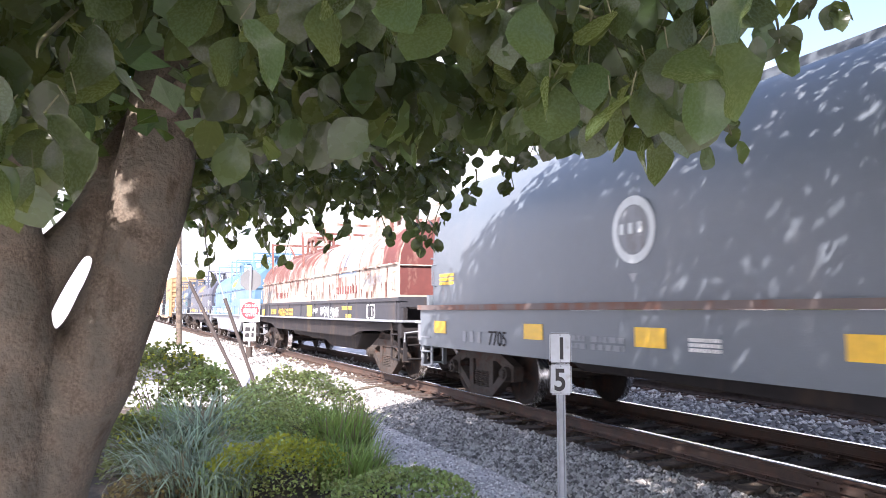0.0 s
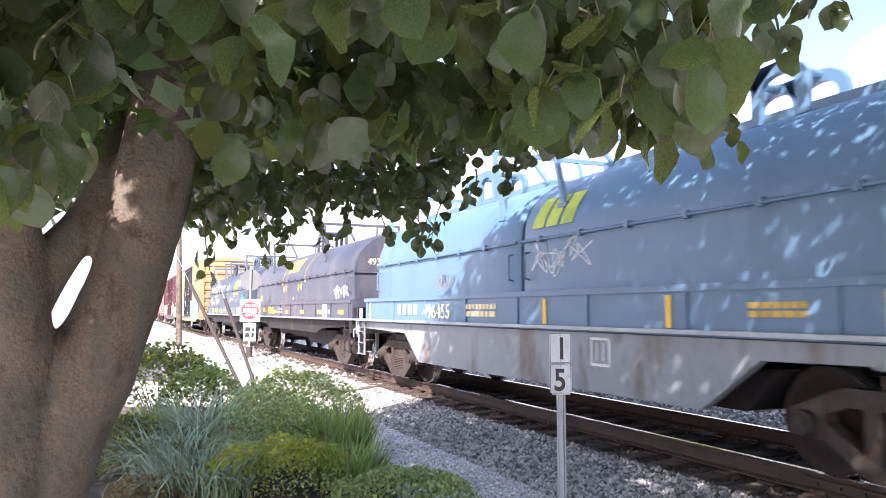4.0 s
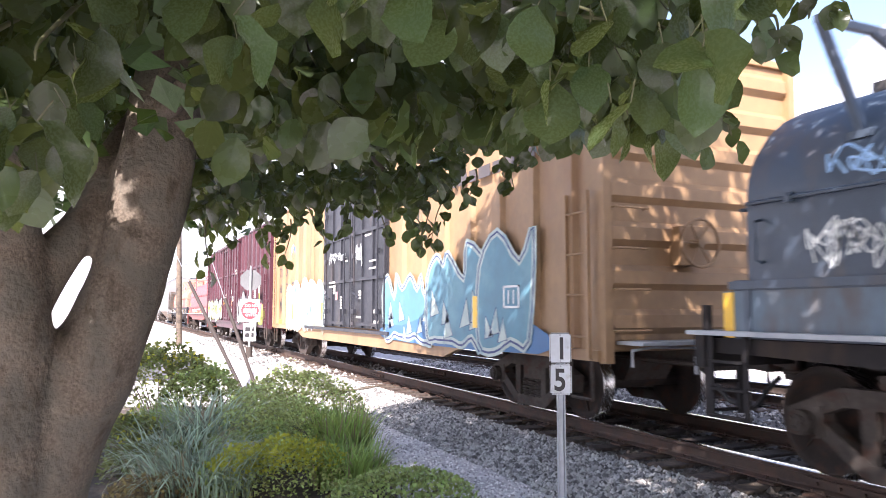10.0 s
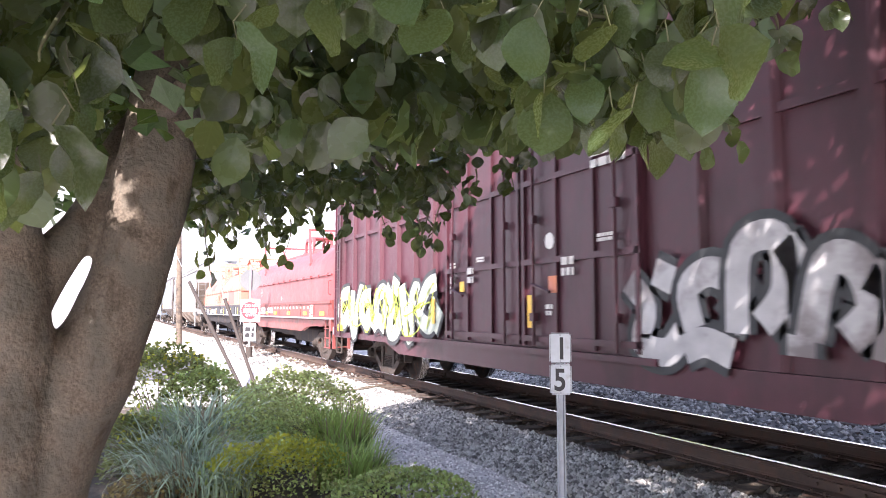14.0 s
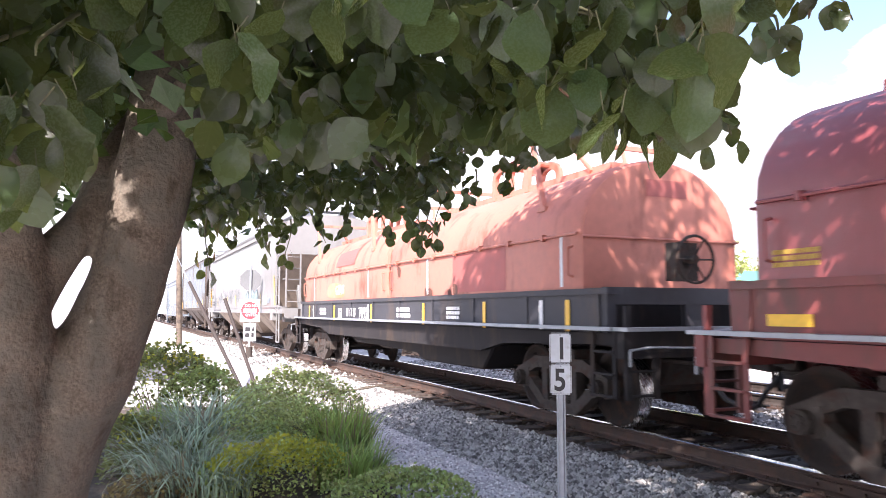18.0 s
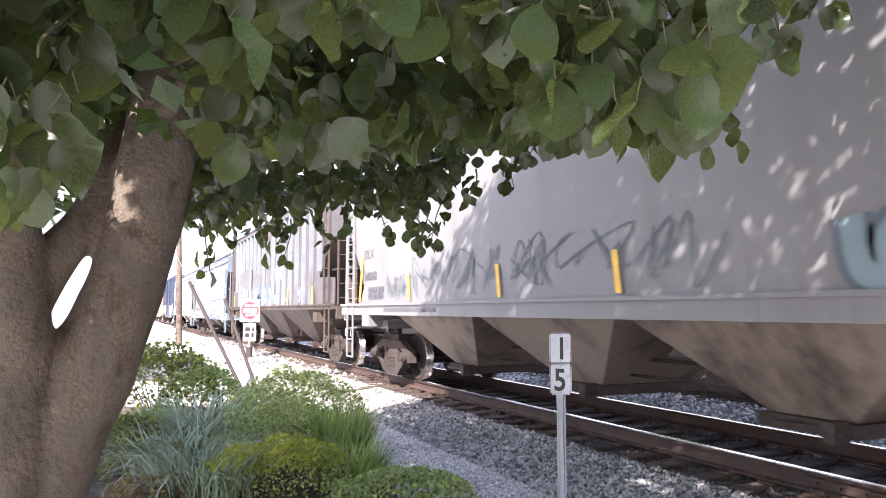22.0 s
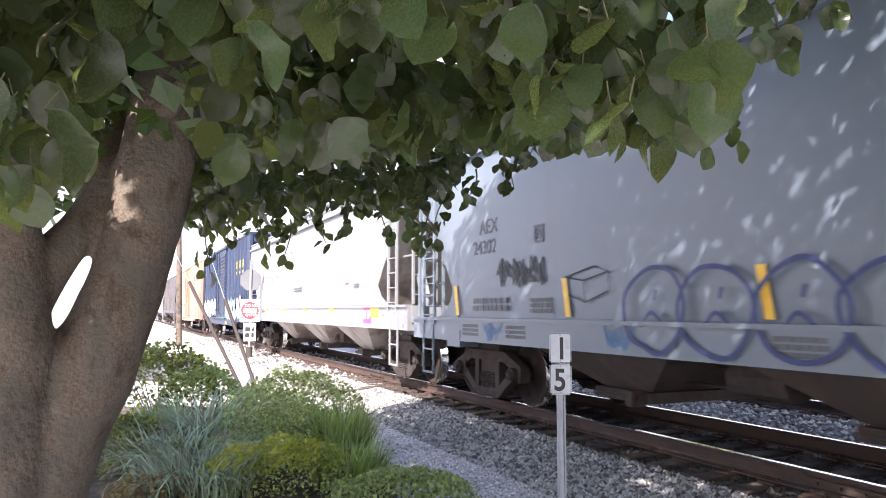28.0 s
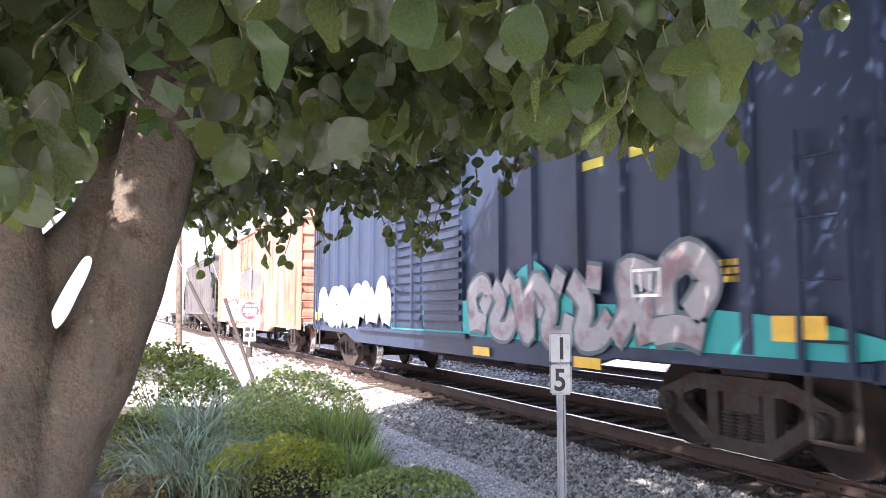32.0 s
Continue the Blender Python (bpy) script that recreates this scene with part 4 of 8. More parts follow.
    for s in (-1, 1):
        box(bm, -a + 0.1, a - 0.1, s * 0.72 - 0.22, s * 0.72 + 0.22, z_top + 0.13, z_top + 0.17)
        for i in range(14):
            xx = -a + 0.3 + i * (2 * a - 0.6) / 13
            box(bm, xx - 0.02, xx + 0.02, s * 0.72 - 0.2, s * 0.72 + 0.2, z_top - 0.15, z_top + 0.13)
    for e in (-1, 1):
        box(bm, *sorted((e * (a - 0.7), e * (a - 0.1))), -1.3, 1.3, z_top + 0.125, z_top + 0.165)
    part("roof_walk", bm, M_GALV, car)
    bm = bmesh.new()
    box(bm, -a + 0.9, a - 0.9, -0.33, 0.33, z_top - 0.02, z_top + 0.09)
    part("hatch", bm, paint, car)
    return car

# ---- ground, track and ballast ----
TRACK_X, RAIL_Z = 6.30, 0.30
rng = np.random.default_rng(7)


def from_arrays(name, verts, faces, mat, kind="", label="", category="", smooth=False):
    me = bpy.data.meshes.new(name)
    me.from_pydata(verts, [], faces)
    me.materials.append(mat)
    if smooth:
        me.shade_smooth()
    return tagged(new(name, me), label, category, kind=kind)


def ground_height(x, y):
    """Low flat ground with the ballast shoulder rising to the track."""
    h = 0.0
    for c in (TRACK_X, TRACK_X + 4.3):
        d = abs(x - c)
        h = max(h, min(0.07, 0.07 * (2.55 - d) / 1.0))
    return max(0.0, h)


def make_ground():
    xs = [-400, -120, -40, -15, -6, -3, -1, 0, 1, 2, 3, 3.5] + [3.75 + 0.2 * i for i in range(51)] + [14.5, 16, 20, 30, 60, 140, 400]
    ys = [-300, -80, -30, -12] + [-6 + 1.5 * i for i in range(26)] + [36, 42, 50, 60, 80, 110, 160, 250, 450, 900]
    verts, faces = [], []
    for y in ys:
        for x in xs:
            n = noise.noise(Vector((x * 0.5, y * 0.5, 0))) * 0.02 if abs(x) < 20 and abs(y) < 40 else 0
            verts.append((x, y, ground_height(x, y) + n))
    w = len(xs)
    for j in range(len(ys) - 1):
        for i in range(w - 1):
            a = j * w + i
            faces.append((a, a + 1, a + w + 1, a + w))
    ob = from_arrays("ground", verts, faces, M_GRAVEL, "structure", "pale grey gravel ground beside the railway", "ground", True)
    ob.data.materials.append(M_BED)
    for f in ob.data.polygons:              # darker bed under the near stones of the two tracks, for dark gaps
        if 3.9 < f.center.x < 12.6 and 0 < f.center.y < 15:
            f.material_index = 1


make_ground()


def rail_mesh(length, web=None):
    """A rail in its true section: foot, web and worn head."""
    sec = [(-0.07, 0), (0.07, 0), (0.07, 0.012), (0.02, 0.03), (0.009, 0.05), (0.009, 0.125), (0.035, 0.137), (0.037, 0.163), (0.03, 0.172), (-0.03, 0.172), (-0.037, 0.163), (-0.035, 0.137), (-0.009, 0.125), (-0.009, 0.05), (-0.02, 0.03), (-0.07, 0.012)]
    bm = bmesh.new()
    n = 24
    rings = [[bm.verts.new((x, -14 + length * i / n, z)) for x, z in sec] for i in range(n + 1)]
    for a, b in zip(rings, rings[1:]):
        for i in range(len(sec)):
            f = bm.faces.new((a[i], a[(i + 1) % len(sec)], b[(i + 1) % len(sec)], b[i]))
            if i in (7, 8, 9):
                f.material_index = 1
    bm.faces.new(rings[0]), bm.faces.new(rings[-1][::-1])
    return mesh_of("rail", bm, [web or M_RAIL, M_RAILTOP])


def make_track(cx, name, label, ties, seed, web=None):
    track = thing(name, label, "railway track", kind="structure")
    me = rail_mesh(260, web)
    for s in (-1, 1):
        r = part("rail", me, None, track, "rusty rail with a bright worn head", at=pose(cx + s * 0.755, 0, RAIL_Z - 0.172))
        bm = bmesh.new()
        for k in range(6):
            y = 4.2 + k * 11.9
            box(bm, -0.05 if s > 0 else -0.05, 0.05, y - 0.45, y + 0.45, 0.045, 0.115)
            for q in (-0.33, -0.11, 0.11, 0.33):
                rod(bm, (-0.075, y + q, 0.08), (0.075, y + q, 0.08), 0.016, 6)
        part("joint_bar", bm, web or M_RAIL, r)
    rnd = random.Random(seed)
    bm = bmesh.new()
    box(bm, -1.3, 1.3, -0.115, 0.115, -0.09, 0.08)
    bmesh.ops.bevel(bm, geom=bm.edges[:], offset=0.012, segments=1, affect="EDGES")
    tie = mesh_of("tie", bm, M_TIE)
    bm = bmesh.new()
    for s in (-1, 1):
        box(bm, s * 0.755 - 0.18, s * 0.755 + 0.18, -0.09, 0.09, 0.08, 0.10)
        for dx in (-0.1, 0.1):
            for dy in (-0.06, 0.06):
                rod(bm, (s * 0.755 + dx, dy, 0.10), (s * 0.755 + dx, dy, 0.135), 0.012, 5)
    plate = mesh_of("tie_plate", bm, M_RAIL)
    for k in range(ties):
        y = -4 + k * 0.53
        t = part("tie", tie, None, track, at=pose(cx + rnd.uniform(-0.06, 0.06), y + rnd.uniform(-0.03, 0.03), RAIL_Z - 0.172 - 0.10, 0, 0, rnd.uniform(-1.5, 1.5)))
        if k < 70:
            part("tie_plate", plate, None, t)


make_track(TRACK_X, "track_1", "railway track with dark timber ties in grey ballast", 150, 3)
make_track(TRACK_X + 4.3, "track_2", "second railway track beyond the train, rusty rails", 90, 4, M_RAIL_FAR)


def stones(name, count, x0, x1, y0, y1, lo, hi, mat, seed, label, lift=0.0, bias=1.0):
    """Broken stone: squashed, crooked lumps, thick near the path and thinning out along the line."""
    r = np.random.default_rng(seed)
    base = np.array([(0, 0, 1), (0.9, 0, 0.25), (0.28, 0.86, 0.3), (-0.73, 0.53, 0.2), (-0.73, -0.53, 0.3), (0.28, -0.86, 0.2), (0, 0, -0.5)], float)
    tri = [(0, 1, 2), (0, 2, 3), (0, 3, 4), (0, 4, 5), (0, 5, 1), (6, 2, 1), (6, 3, 2), (6, 4, 3), (6, 5, 4), (6, 1, 5)]
    verts, faces = [], []
    for i in range(count):
        x = r.uniform(x0, x1)
        y = y0 + (y1 - y0) * r.random() ** bias
        s = r.uniform(lo, hi) * (1 + 0.5 * (r.random() > 0.9))
        a = r.uniform(0, 6.28)
        q = base * (s * r.uniform(0.75, 1.3, 3)) * r.uniform(0.75, 1.25, (7, 1))
        c, d = math.cos(a), math.sin(a)
        q = np.stack([q[:, 0] * c - q[:, 1] * d, q[:, 0] * d + q[:, 1] * c, q[:, 2]], 1)
        q += (x, y, ground_height(x, y) + s * 0.15 + lift)
        k = len(verts)
        verts.extend(map(tuple, q))
        faces.extend([(p + k, g + k, t + k) for p, g, t in tri])
    return from_arrays(name, verts, faces, mat, "stuff", label, "ballast")


stones("ballast_stones", 33000, 3.65, 5.05, 1.8, 17, 0.013, 0.030, M_STONE, 11, "heap of broken grey ballast stone along the track", 0, 1.25)
stones("track_ballast", 11000, 4.95, 8.0, 1.5, 17, 0.016, 0.036, M_STONE_OILY_SHADED, 15, "oily ballast stone between the rails, coloured darker for the shade under the cars", -0.012, 1.2)
stones("ballast_stones", 6000, 3.9, 8.0, 17, 45, 0.03, 0.06, M_STONE, 12, "heap of broken grey ballast stone along the track")
stones("ballast_stones", 14000, 8.0, 13.0, 3, 22, 0.022, 0.042, M_STONE, 13, "pale ballast stone between the two tracks")
stones("path_gravel", 12000, 2.2, 4.0, 4.5, 15, 0.006, 0.016, M_PATH, 14, "fine grey gravel of the footpath", 0, 1.2)

# street beyond the planting and the pale crossing apron
bm = bmesh.new()
box(bm, -60, 2.6, 19, 27, -0.05, 0.035)
part("road", bm, M_ASPHALT)
tagged(bpy.data.objects["road"], "grey asphalt street that ends at the railway", "road", kind="structure")
bm = bmesh.new()
box(bm, -60, 2.9, 27.0, 28.6, -0.05, 0.16)
bmesh.ops.bevel(bm, geom=bm.edges[:], offset=0.02, segments=1, affect="EDGES")
tagged(part("pavement", bm, M_CONCRETE), "pale concrete pavement with a kerb", "pavement", kind="structure")

# ---- the tree over the path ----
def limb(bm, pts, n=10):
    """A tapered, slightly lumpy branch through (x, y, z, radius) points."""
    p = [Vector(q[:3]) for q in pts]
    line, rad = [], []
    k = len(pts)
    for i in range(k - 1):
        a, b, c, d = p[max(i - 1, 0)], p[i], p[i + 1], p[min(i + 2, k - 1)]
        for s in range(5):
            t = s / 5
            line.append(0.5 * ((2 * b) + (c - a) * t + (2 * a - 5 * b + 4 * c - d) * t * t + (3 * b - a - 3 * c + d) * t ** 3))
            rad.append(pts[i][3] * (1 - t) + pts[i + 1][3] * t)
    line.append(p[-1]), rad.append(pts[-1][3])
    rings = []
    u = None
    for i, c in enumerate(line):
        d = (line[min(i + 1, len(line) - 1)] - line[max(i - 1, 0)]).normalized()
        u = d.orthogonal() if u is None else (u - d * u.dot(d))
        u.normalize()
        w = d.cross(u)
        ring = []
        for j in range(n):
            a = 2 * math.pi * j / n
            q = c + (u * math.cos(a) + w * math.sin(a)) * rad[i]
            lump = 1 + 0.13 * noise.noise(q * 3.1) + 0.06 * noise.noise(q * 11)
            ring.append(bm.verts.new(c + (q - c) * lump))
        rings.append(ring)
    for a, b in zip(rings, rings[1:]):
        for j in range(n):
            f = bm.faces.new((a[j], a[(j + 1) % n], b[(j + 1) % n], b[j]))
            f.smooth = True
    bm.faces.new(rings[0][::-1]), bm.faces.new(rings[-1])


LEAF_Y = (0.03, 0.12, 0.26, 0.42, 0.58, 0.74, 0.87, 0.96)
LEAF_W = (0.05, 0.18, 0.305, 0.38, 0.40, 0.355, 0.25, 0.12)
LK = len(LEAF_Y)
LEAF_V = np.array([(0, 0, 0), (0, 1.03, -0.20)]
                  + [(0, y, -0.20 * y * y) for y in LEAF_Y]
                  + [(w, y - 0.03 * w, 0.26 * w - 0.20 * y * y + 0.035 * math.sin(y * 13)) for y, w in zip(LEAF_Y, LEAF_W)]
                  + [(-w, y - 0.02, 0.28 * w - 0.20 * y * y + 0.035 * math.cos(y * 11)) for y, w in zip(LEAF_Y, LEAF_W)], float)
LEAF_F = [(0, 2 + LK, 2), (1 + LK, 1 + 2 * LK, 1), (0, 2, 2 + 2 * LK), (1 + LK, 1, 1 + 3 * LK)]
LEAF_F += [(2 + i, 2 + LK + i, 3 + LK + i, 3 + i) for i in range(LK - 1)] + [(2 + i, 3 + i, 3 + 2 * LK + i, 2 + 2 * LK + i) for i in range(LK - 1)]
LEAF_UV = [(v[0], v[1]) for v in LEAF_V]
LEAF_V_LO = np.array([(0, 0, 0), (0.40, 0.5, 0.06), (0, 1.0, 0), (-0.40, 0.5, 0.06)], float)
LEAF_F_LO = [(0, 1, 2), (0, 2, 3)]


def leaf_turn(r, droop, spin=None):
    """A turn for a leaf that hangs: its tip points down by droop degrees, any way round."""
    a = r.uniform(0, 6.28) if spin is None else spin
    tip = np.array([math.cos(a) * math.cos(droop), math.sin(a) * math.cos(droop), -math.sin(droop)])
    nrm = np.array([r.normal() * 0.5, r.normal() * 0.5, 1.0])
    side = np.cross(tip, nrm)
    side /= np.linalg.norm(side)
    up = np.cross(side, tip)
    return np.stack([side, tip, up], 1)


def leaf_cloud(name, spots, sizes, mat, r, parent, lo=False, droop=(0.1, 1.3), label="", kind="stuff"):
    v0, f0 = (LEAF_V_LO, LEAF_F_LO) if lo else (LEAF_V, LEAF_F)
    verts, faces = [], []
    for c, s in zip(spots, sizes):
        q = (v0 * s * np.array([r.uniform(0.85, 1.1), 1, r.uniform(0.3, 1.7)])) @ leaf_turn(r, r.uniform(*droop)).T + c
        k = len(verts)
        verts.extend(map(tuple, q))
        faces.extend([tuple(i + k for i in f) for f in f0])
    me = bpy.data.meshes.new(name)
    me.from_pydata(verts, [], faces)
    me.materials.append(mat)
    if not lo:
        me.shade_smooth()
        uv = np.tile(np.array([LEAF_UV[i] for f in LEAF_F for i in f], float), (len(spots), 1))
        me.uv_layers.new(name="blade").data.foreach_set("uv", uv.ravel())
    ob = new(name, me)
    ob.parent = parent
    return tagged(ob, label, kind=kind)


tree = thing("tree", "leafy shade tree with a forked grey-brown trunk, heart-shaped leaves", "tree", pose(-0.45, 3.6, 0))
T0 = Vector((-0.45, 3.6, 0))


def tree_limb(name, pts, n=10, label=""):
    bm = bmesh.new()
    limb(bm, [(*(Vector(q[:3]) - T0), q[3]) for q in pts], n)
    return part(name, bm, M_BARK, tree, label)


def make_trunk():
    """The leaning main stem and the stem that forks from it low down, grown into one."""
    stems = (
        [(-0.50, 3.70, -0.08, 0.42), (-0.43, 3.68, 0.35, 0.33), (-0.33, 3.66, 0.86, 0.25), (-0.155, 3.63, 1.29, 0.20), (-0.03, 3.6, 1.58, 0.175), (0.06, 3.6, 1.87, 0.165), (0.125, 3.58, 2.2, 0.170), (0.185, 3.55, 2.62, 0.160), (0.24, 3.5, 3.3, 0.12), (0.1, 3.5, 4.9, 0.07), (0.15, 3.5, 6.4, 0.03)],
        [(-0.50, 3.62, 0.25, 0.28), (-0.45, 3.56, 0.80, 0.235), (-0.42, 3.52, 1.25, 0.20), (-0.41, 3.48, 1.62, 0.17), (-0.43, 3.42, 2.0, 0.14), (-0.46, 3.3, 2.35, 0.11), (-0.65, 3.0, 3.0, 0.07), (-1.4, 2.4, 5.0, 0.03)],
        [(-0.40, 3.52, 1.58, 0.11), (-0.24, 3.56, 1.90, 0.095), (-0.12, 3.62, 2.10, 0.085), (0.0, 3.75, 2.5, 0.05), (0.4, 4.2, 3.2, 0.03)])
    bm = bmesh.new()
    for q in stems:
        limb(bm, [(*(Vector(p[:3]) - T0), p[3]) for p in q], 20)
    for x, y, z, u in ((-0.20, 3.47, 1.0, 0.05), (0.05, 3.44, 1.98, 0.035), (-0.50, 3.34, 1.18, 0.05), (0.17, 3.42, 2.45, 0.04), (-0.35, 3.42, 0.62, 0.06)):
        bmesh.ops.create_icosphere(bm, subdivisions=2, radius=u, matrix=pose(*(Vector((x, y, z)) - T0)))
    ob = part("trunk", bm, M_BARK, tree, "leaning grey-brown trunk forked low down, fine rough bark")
    skin = ob.modifiers.new("skin", "REMESH")
    skin.mode, skin.voxel_size, skin.use_smooth_shade = "VOXEL", 0.016, True
    ease = ob.modifiers.new("ease", "SMOOTH")
    ease.factor, ease.iterations = 0.6, 7


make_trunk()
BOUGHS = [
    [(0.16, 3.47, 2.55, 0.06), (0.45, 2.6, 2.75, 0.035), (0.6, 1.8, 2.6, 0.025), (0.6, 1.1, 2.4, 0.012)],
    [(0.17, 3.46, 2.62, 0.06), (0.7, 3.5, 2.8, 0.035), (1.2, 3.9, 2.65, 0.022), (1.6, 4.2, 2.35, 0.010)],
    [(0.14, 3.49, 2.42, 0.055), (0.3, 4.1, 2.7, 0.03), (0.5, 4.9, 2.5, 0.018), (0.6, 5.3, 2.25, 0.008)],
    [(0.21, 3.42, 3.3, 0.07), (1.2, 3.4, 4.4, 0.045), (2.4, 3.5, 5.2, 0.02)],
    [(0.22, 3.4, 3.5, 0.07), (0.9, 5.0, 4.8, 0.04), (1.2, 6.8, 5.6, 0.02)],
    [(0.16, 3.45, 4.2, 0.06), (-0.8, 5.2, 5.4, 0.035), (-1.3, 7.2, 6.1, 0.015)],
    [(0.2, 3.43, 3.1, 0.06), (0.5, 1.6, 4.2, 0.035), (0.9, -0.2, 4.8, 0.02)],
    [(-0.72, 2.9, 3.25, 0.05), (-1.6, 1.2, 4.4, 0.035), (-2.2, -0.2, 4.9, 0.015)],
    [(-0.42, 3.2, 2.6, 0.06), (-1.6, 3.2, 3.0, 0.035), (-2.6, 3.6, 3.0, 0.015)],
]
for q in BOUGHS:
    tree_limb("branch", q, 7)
r = np.random.default_rng(21)


def table(x, rows):
    """Straight steps between rows of (x, value)."""
    if x <= rows[0][0]:
        return rows[0][1]
    for (a, p), (b, q) in zip(rows, rows[1:]):
        if x <= b:
            return p + (q - p) * (x - a) / (b - a)
    return rows[-1][1]


# how low the leaves hang in each direction round the standing place: bearing from +Y and rise, degrees
NEAR_RISE = [(-12, 4.5), (-7.5, 5.0), (-5, 6.5), (-2.5, 11), (-1.2, 18), (1, 23), (4, 23), (6, 19), (8, 16.5), (10, 17.5), (12, 20.5), (17, 20.5), (22, 20), (25, 18.5), (29, 15.5), (32, 13.4), (35, 12), (38, 11.3), (41, 11.3), (43, 12.5), (45.0, 13.5), (46, 17.5), (47, 20.6), (53, 20.4), (60, 22)]
MID_RISE = [(-12, 8), (-3, 14), (-1, 19), (5.2, 19), (6.5, 11), (9, 11), (15, 12), (22, 12.2), (27, 13.0), (31, 13.0), (34, 12.5), (38, 16), (42, 24), (60, 40)]
FAR_RISE = [(-12, 9), (-2, 12), (3.5, 9), (5, 6.2), (8.5, 6.6), (11, 6.2), (12.5, 6.0), (14, 7.2), (16, 8.0), (19, 7.6), (21.5, 7.4), (23.0, 8.0), (24.3, 9.4), (25.5, 10.8), (28, 11.8), (30, 12.5), (32, 14), (35, 18), (40, 26), (60, 40)]


SUNWARD = Vector((-0.522, -0.560, 0.643))
PATCHES = [Vector((0.03, 3.44, 2.56)), Vector((0.0, 3.46, 2.37)), Vector((-0.05, 3.44, 2.16))]      # where the sun finds its way to the trunk


def thin_place(p, wide):
    """Whether a leaf here would shut one of the gaps above the trunk."""
    for c in PATCHES:
        q = Vector(p) - c
        if (q - SUNWARD * q.dot(SUNWARD)).length < wide:
            return True
    return False


def layer_spots(count, near, far, rises, thick, ragged, gaps=-0.9):
    out = []
    while len(out) < count:
        b, d = r.uniform(-32, 50), math.sqrt(r.uniform(near ** 2, far ** 2))
        x, y = d * math.sin(radians(b)), d * math.cos(radians(b))
        lump = noise.noise(Vector((x * 1.7, y * 1.7, 7.0)))
        rise = table(b, rises) + ragged * (0.6 * lump + 0.25 * noise.noise(Vector((x * 6, y * 6, 1.0))))
        z = 1.67 + d * math.tan(radians(rise)) + 0.075 + abs(r.normal()) * thick
        if z > 3.4 or thin_place((x, y, z), 0.05):
            continue
        if d > 1.75 and noise.noise(Vector((x * 4.2, y * 4.2, z * 5.0))) < gaps:
            continue
        out.append((x, y, z))
    return np.array(out)


def crown_spots(count):
    out = []
    while len(out) < count:
        p = np.array([r.uniform(-5, 6), r.uniform(-5, 9), r.uniform(2.3, 8.6)])
        q = (p - (0.55, 2.2, 5.2)) / (3.9, 5.1, 3.2)
        # lower half drawn out downwards to cut sky light from behind the path
        q[2] *= 0.6 if q[2] < 0 else 1.0
        d = np.linalg.norm(q)
        # two unseen side lobes, added only to keep the sun off the shrubs
        side = np.linalg.norm((p - (-2.6, 7.2, 4.8)) / 1.7)
        side = min(side, np.linalg.norm((p - (-3.2, 4.7, 4.8)) / 1.9))
        if min(d, side) > 1 + 0.22 * noise.noise(Vector(p) * 0.7):
            continue
        if noise.noise(Vector(p) * 0.9 + Vector((5, 5, 5))) < -0.36:
            continue
        if thin_place(p, 0.10):
            continue
        across = Vector((p[0] * 0.731 - p[1] * 0.682, p[2] * 0.766 + (p[0] * 0.682 + p[1] * 0.731) * 0.643, 0.0))
        if across.x > -0.9 and r.random() > (0.48 if noise.noise(across * 1.3) > -0.05 else 0.82):
            continue            # thinner towards the line, where the sun comes through in spots
        dist = math.hypot(p[0], p[1])
        if p[2] < 1.85 + 0.50 * dist and (p[0] > 0.2 * p[1] - 0.2) and p[1] > -1:
            continue
        out.append(p)
    return np.array(out)


far_leaves = layer_spots(3700, 3.5, 5.3, FAR_RISE, 0.30, 2.8, -0.12) - np.array(T0)
leaf_cloud("foliage", far_leaves, r.uniform(0.07, 0.115, len(far_leaves)), M_LEAF, r, tree, droop=(0.1, 1.3), label="dark green leaves at the outer edge of the crown")
mid_leaves = layer_spots(2900, 1.75, 3.5, MID_RISE, 0.24, 2.4, -0.15) - np.array(T0)
leaf_cloud("foliage", mid_leaves, r.uniform(0.085, 0.13, len(mid_leaves)), M_LEAF, r, tree, droop=(0.2, 1.35), label="dark green heart-shaped leaves over the path")
top_leaves = crown_spots(64000) - np.array(T0)
leaf_cloud("crown", top_leaves, r.uniform(0.10, 0.165, len(top_leaves)), M_LEAF_IN, r, tree, lo=True, droop=(0.0, 0.9), label="dense upper crown of green leaves")

# the nearest sprays: each a twig with leaves that can be told apart, stirred by the wind
SPRAYS = []
near_leaf = bpy.data.meshes.new("leaf")
near_leaf.from_pydata([tuple(v) for v in LEAF_V], [], LEAF_F)
near_leaf.materials.append(M_LEAF)
near_leaf.shade_smooth()
near_leaf.uv_layers.new(name="blade").data.foreach_set("uv", np.array([LEAF_UV[i] for f in LEAF_F for i in f], float).ravel())
near_spots = layer_spots(300, 1.2, 1.8, NEAR_RISE, 0.12, 1.2)
more_spots = layer_spots(520, 1.3, 2.0, NEAR_RISE, 0.28, 1.6) - np.array(T0)
leaf_cloud("foliage", more_spots, r.uniform(0.085, 0.13, len(more_spots)), M_LEAF, r, tree, droop=(0.4, 1.45), label="large heart-shaped leaves close overhead")
order = sorted(range(len(near_spots)), key=lambda i: math.atan2(near_spots[i][0], near_spots[i][1]))
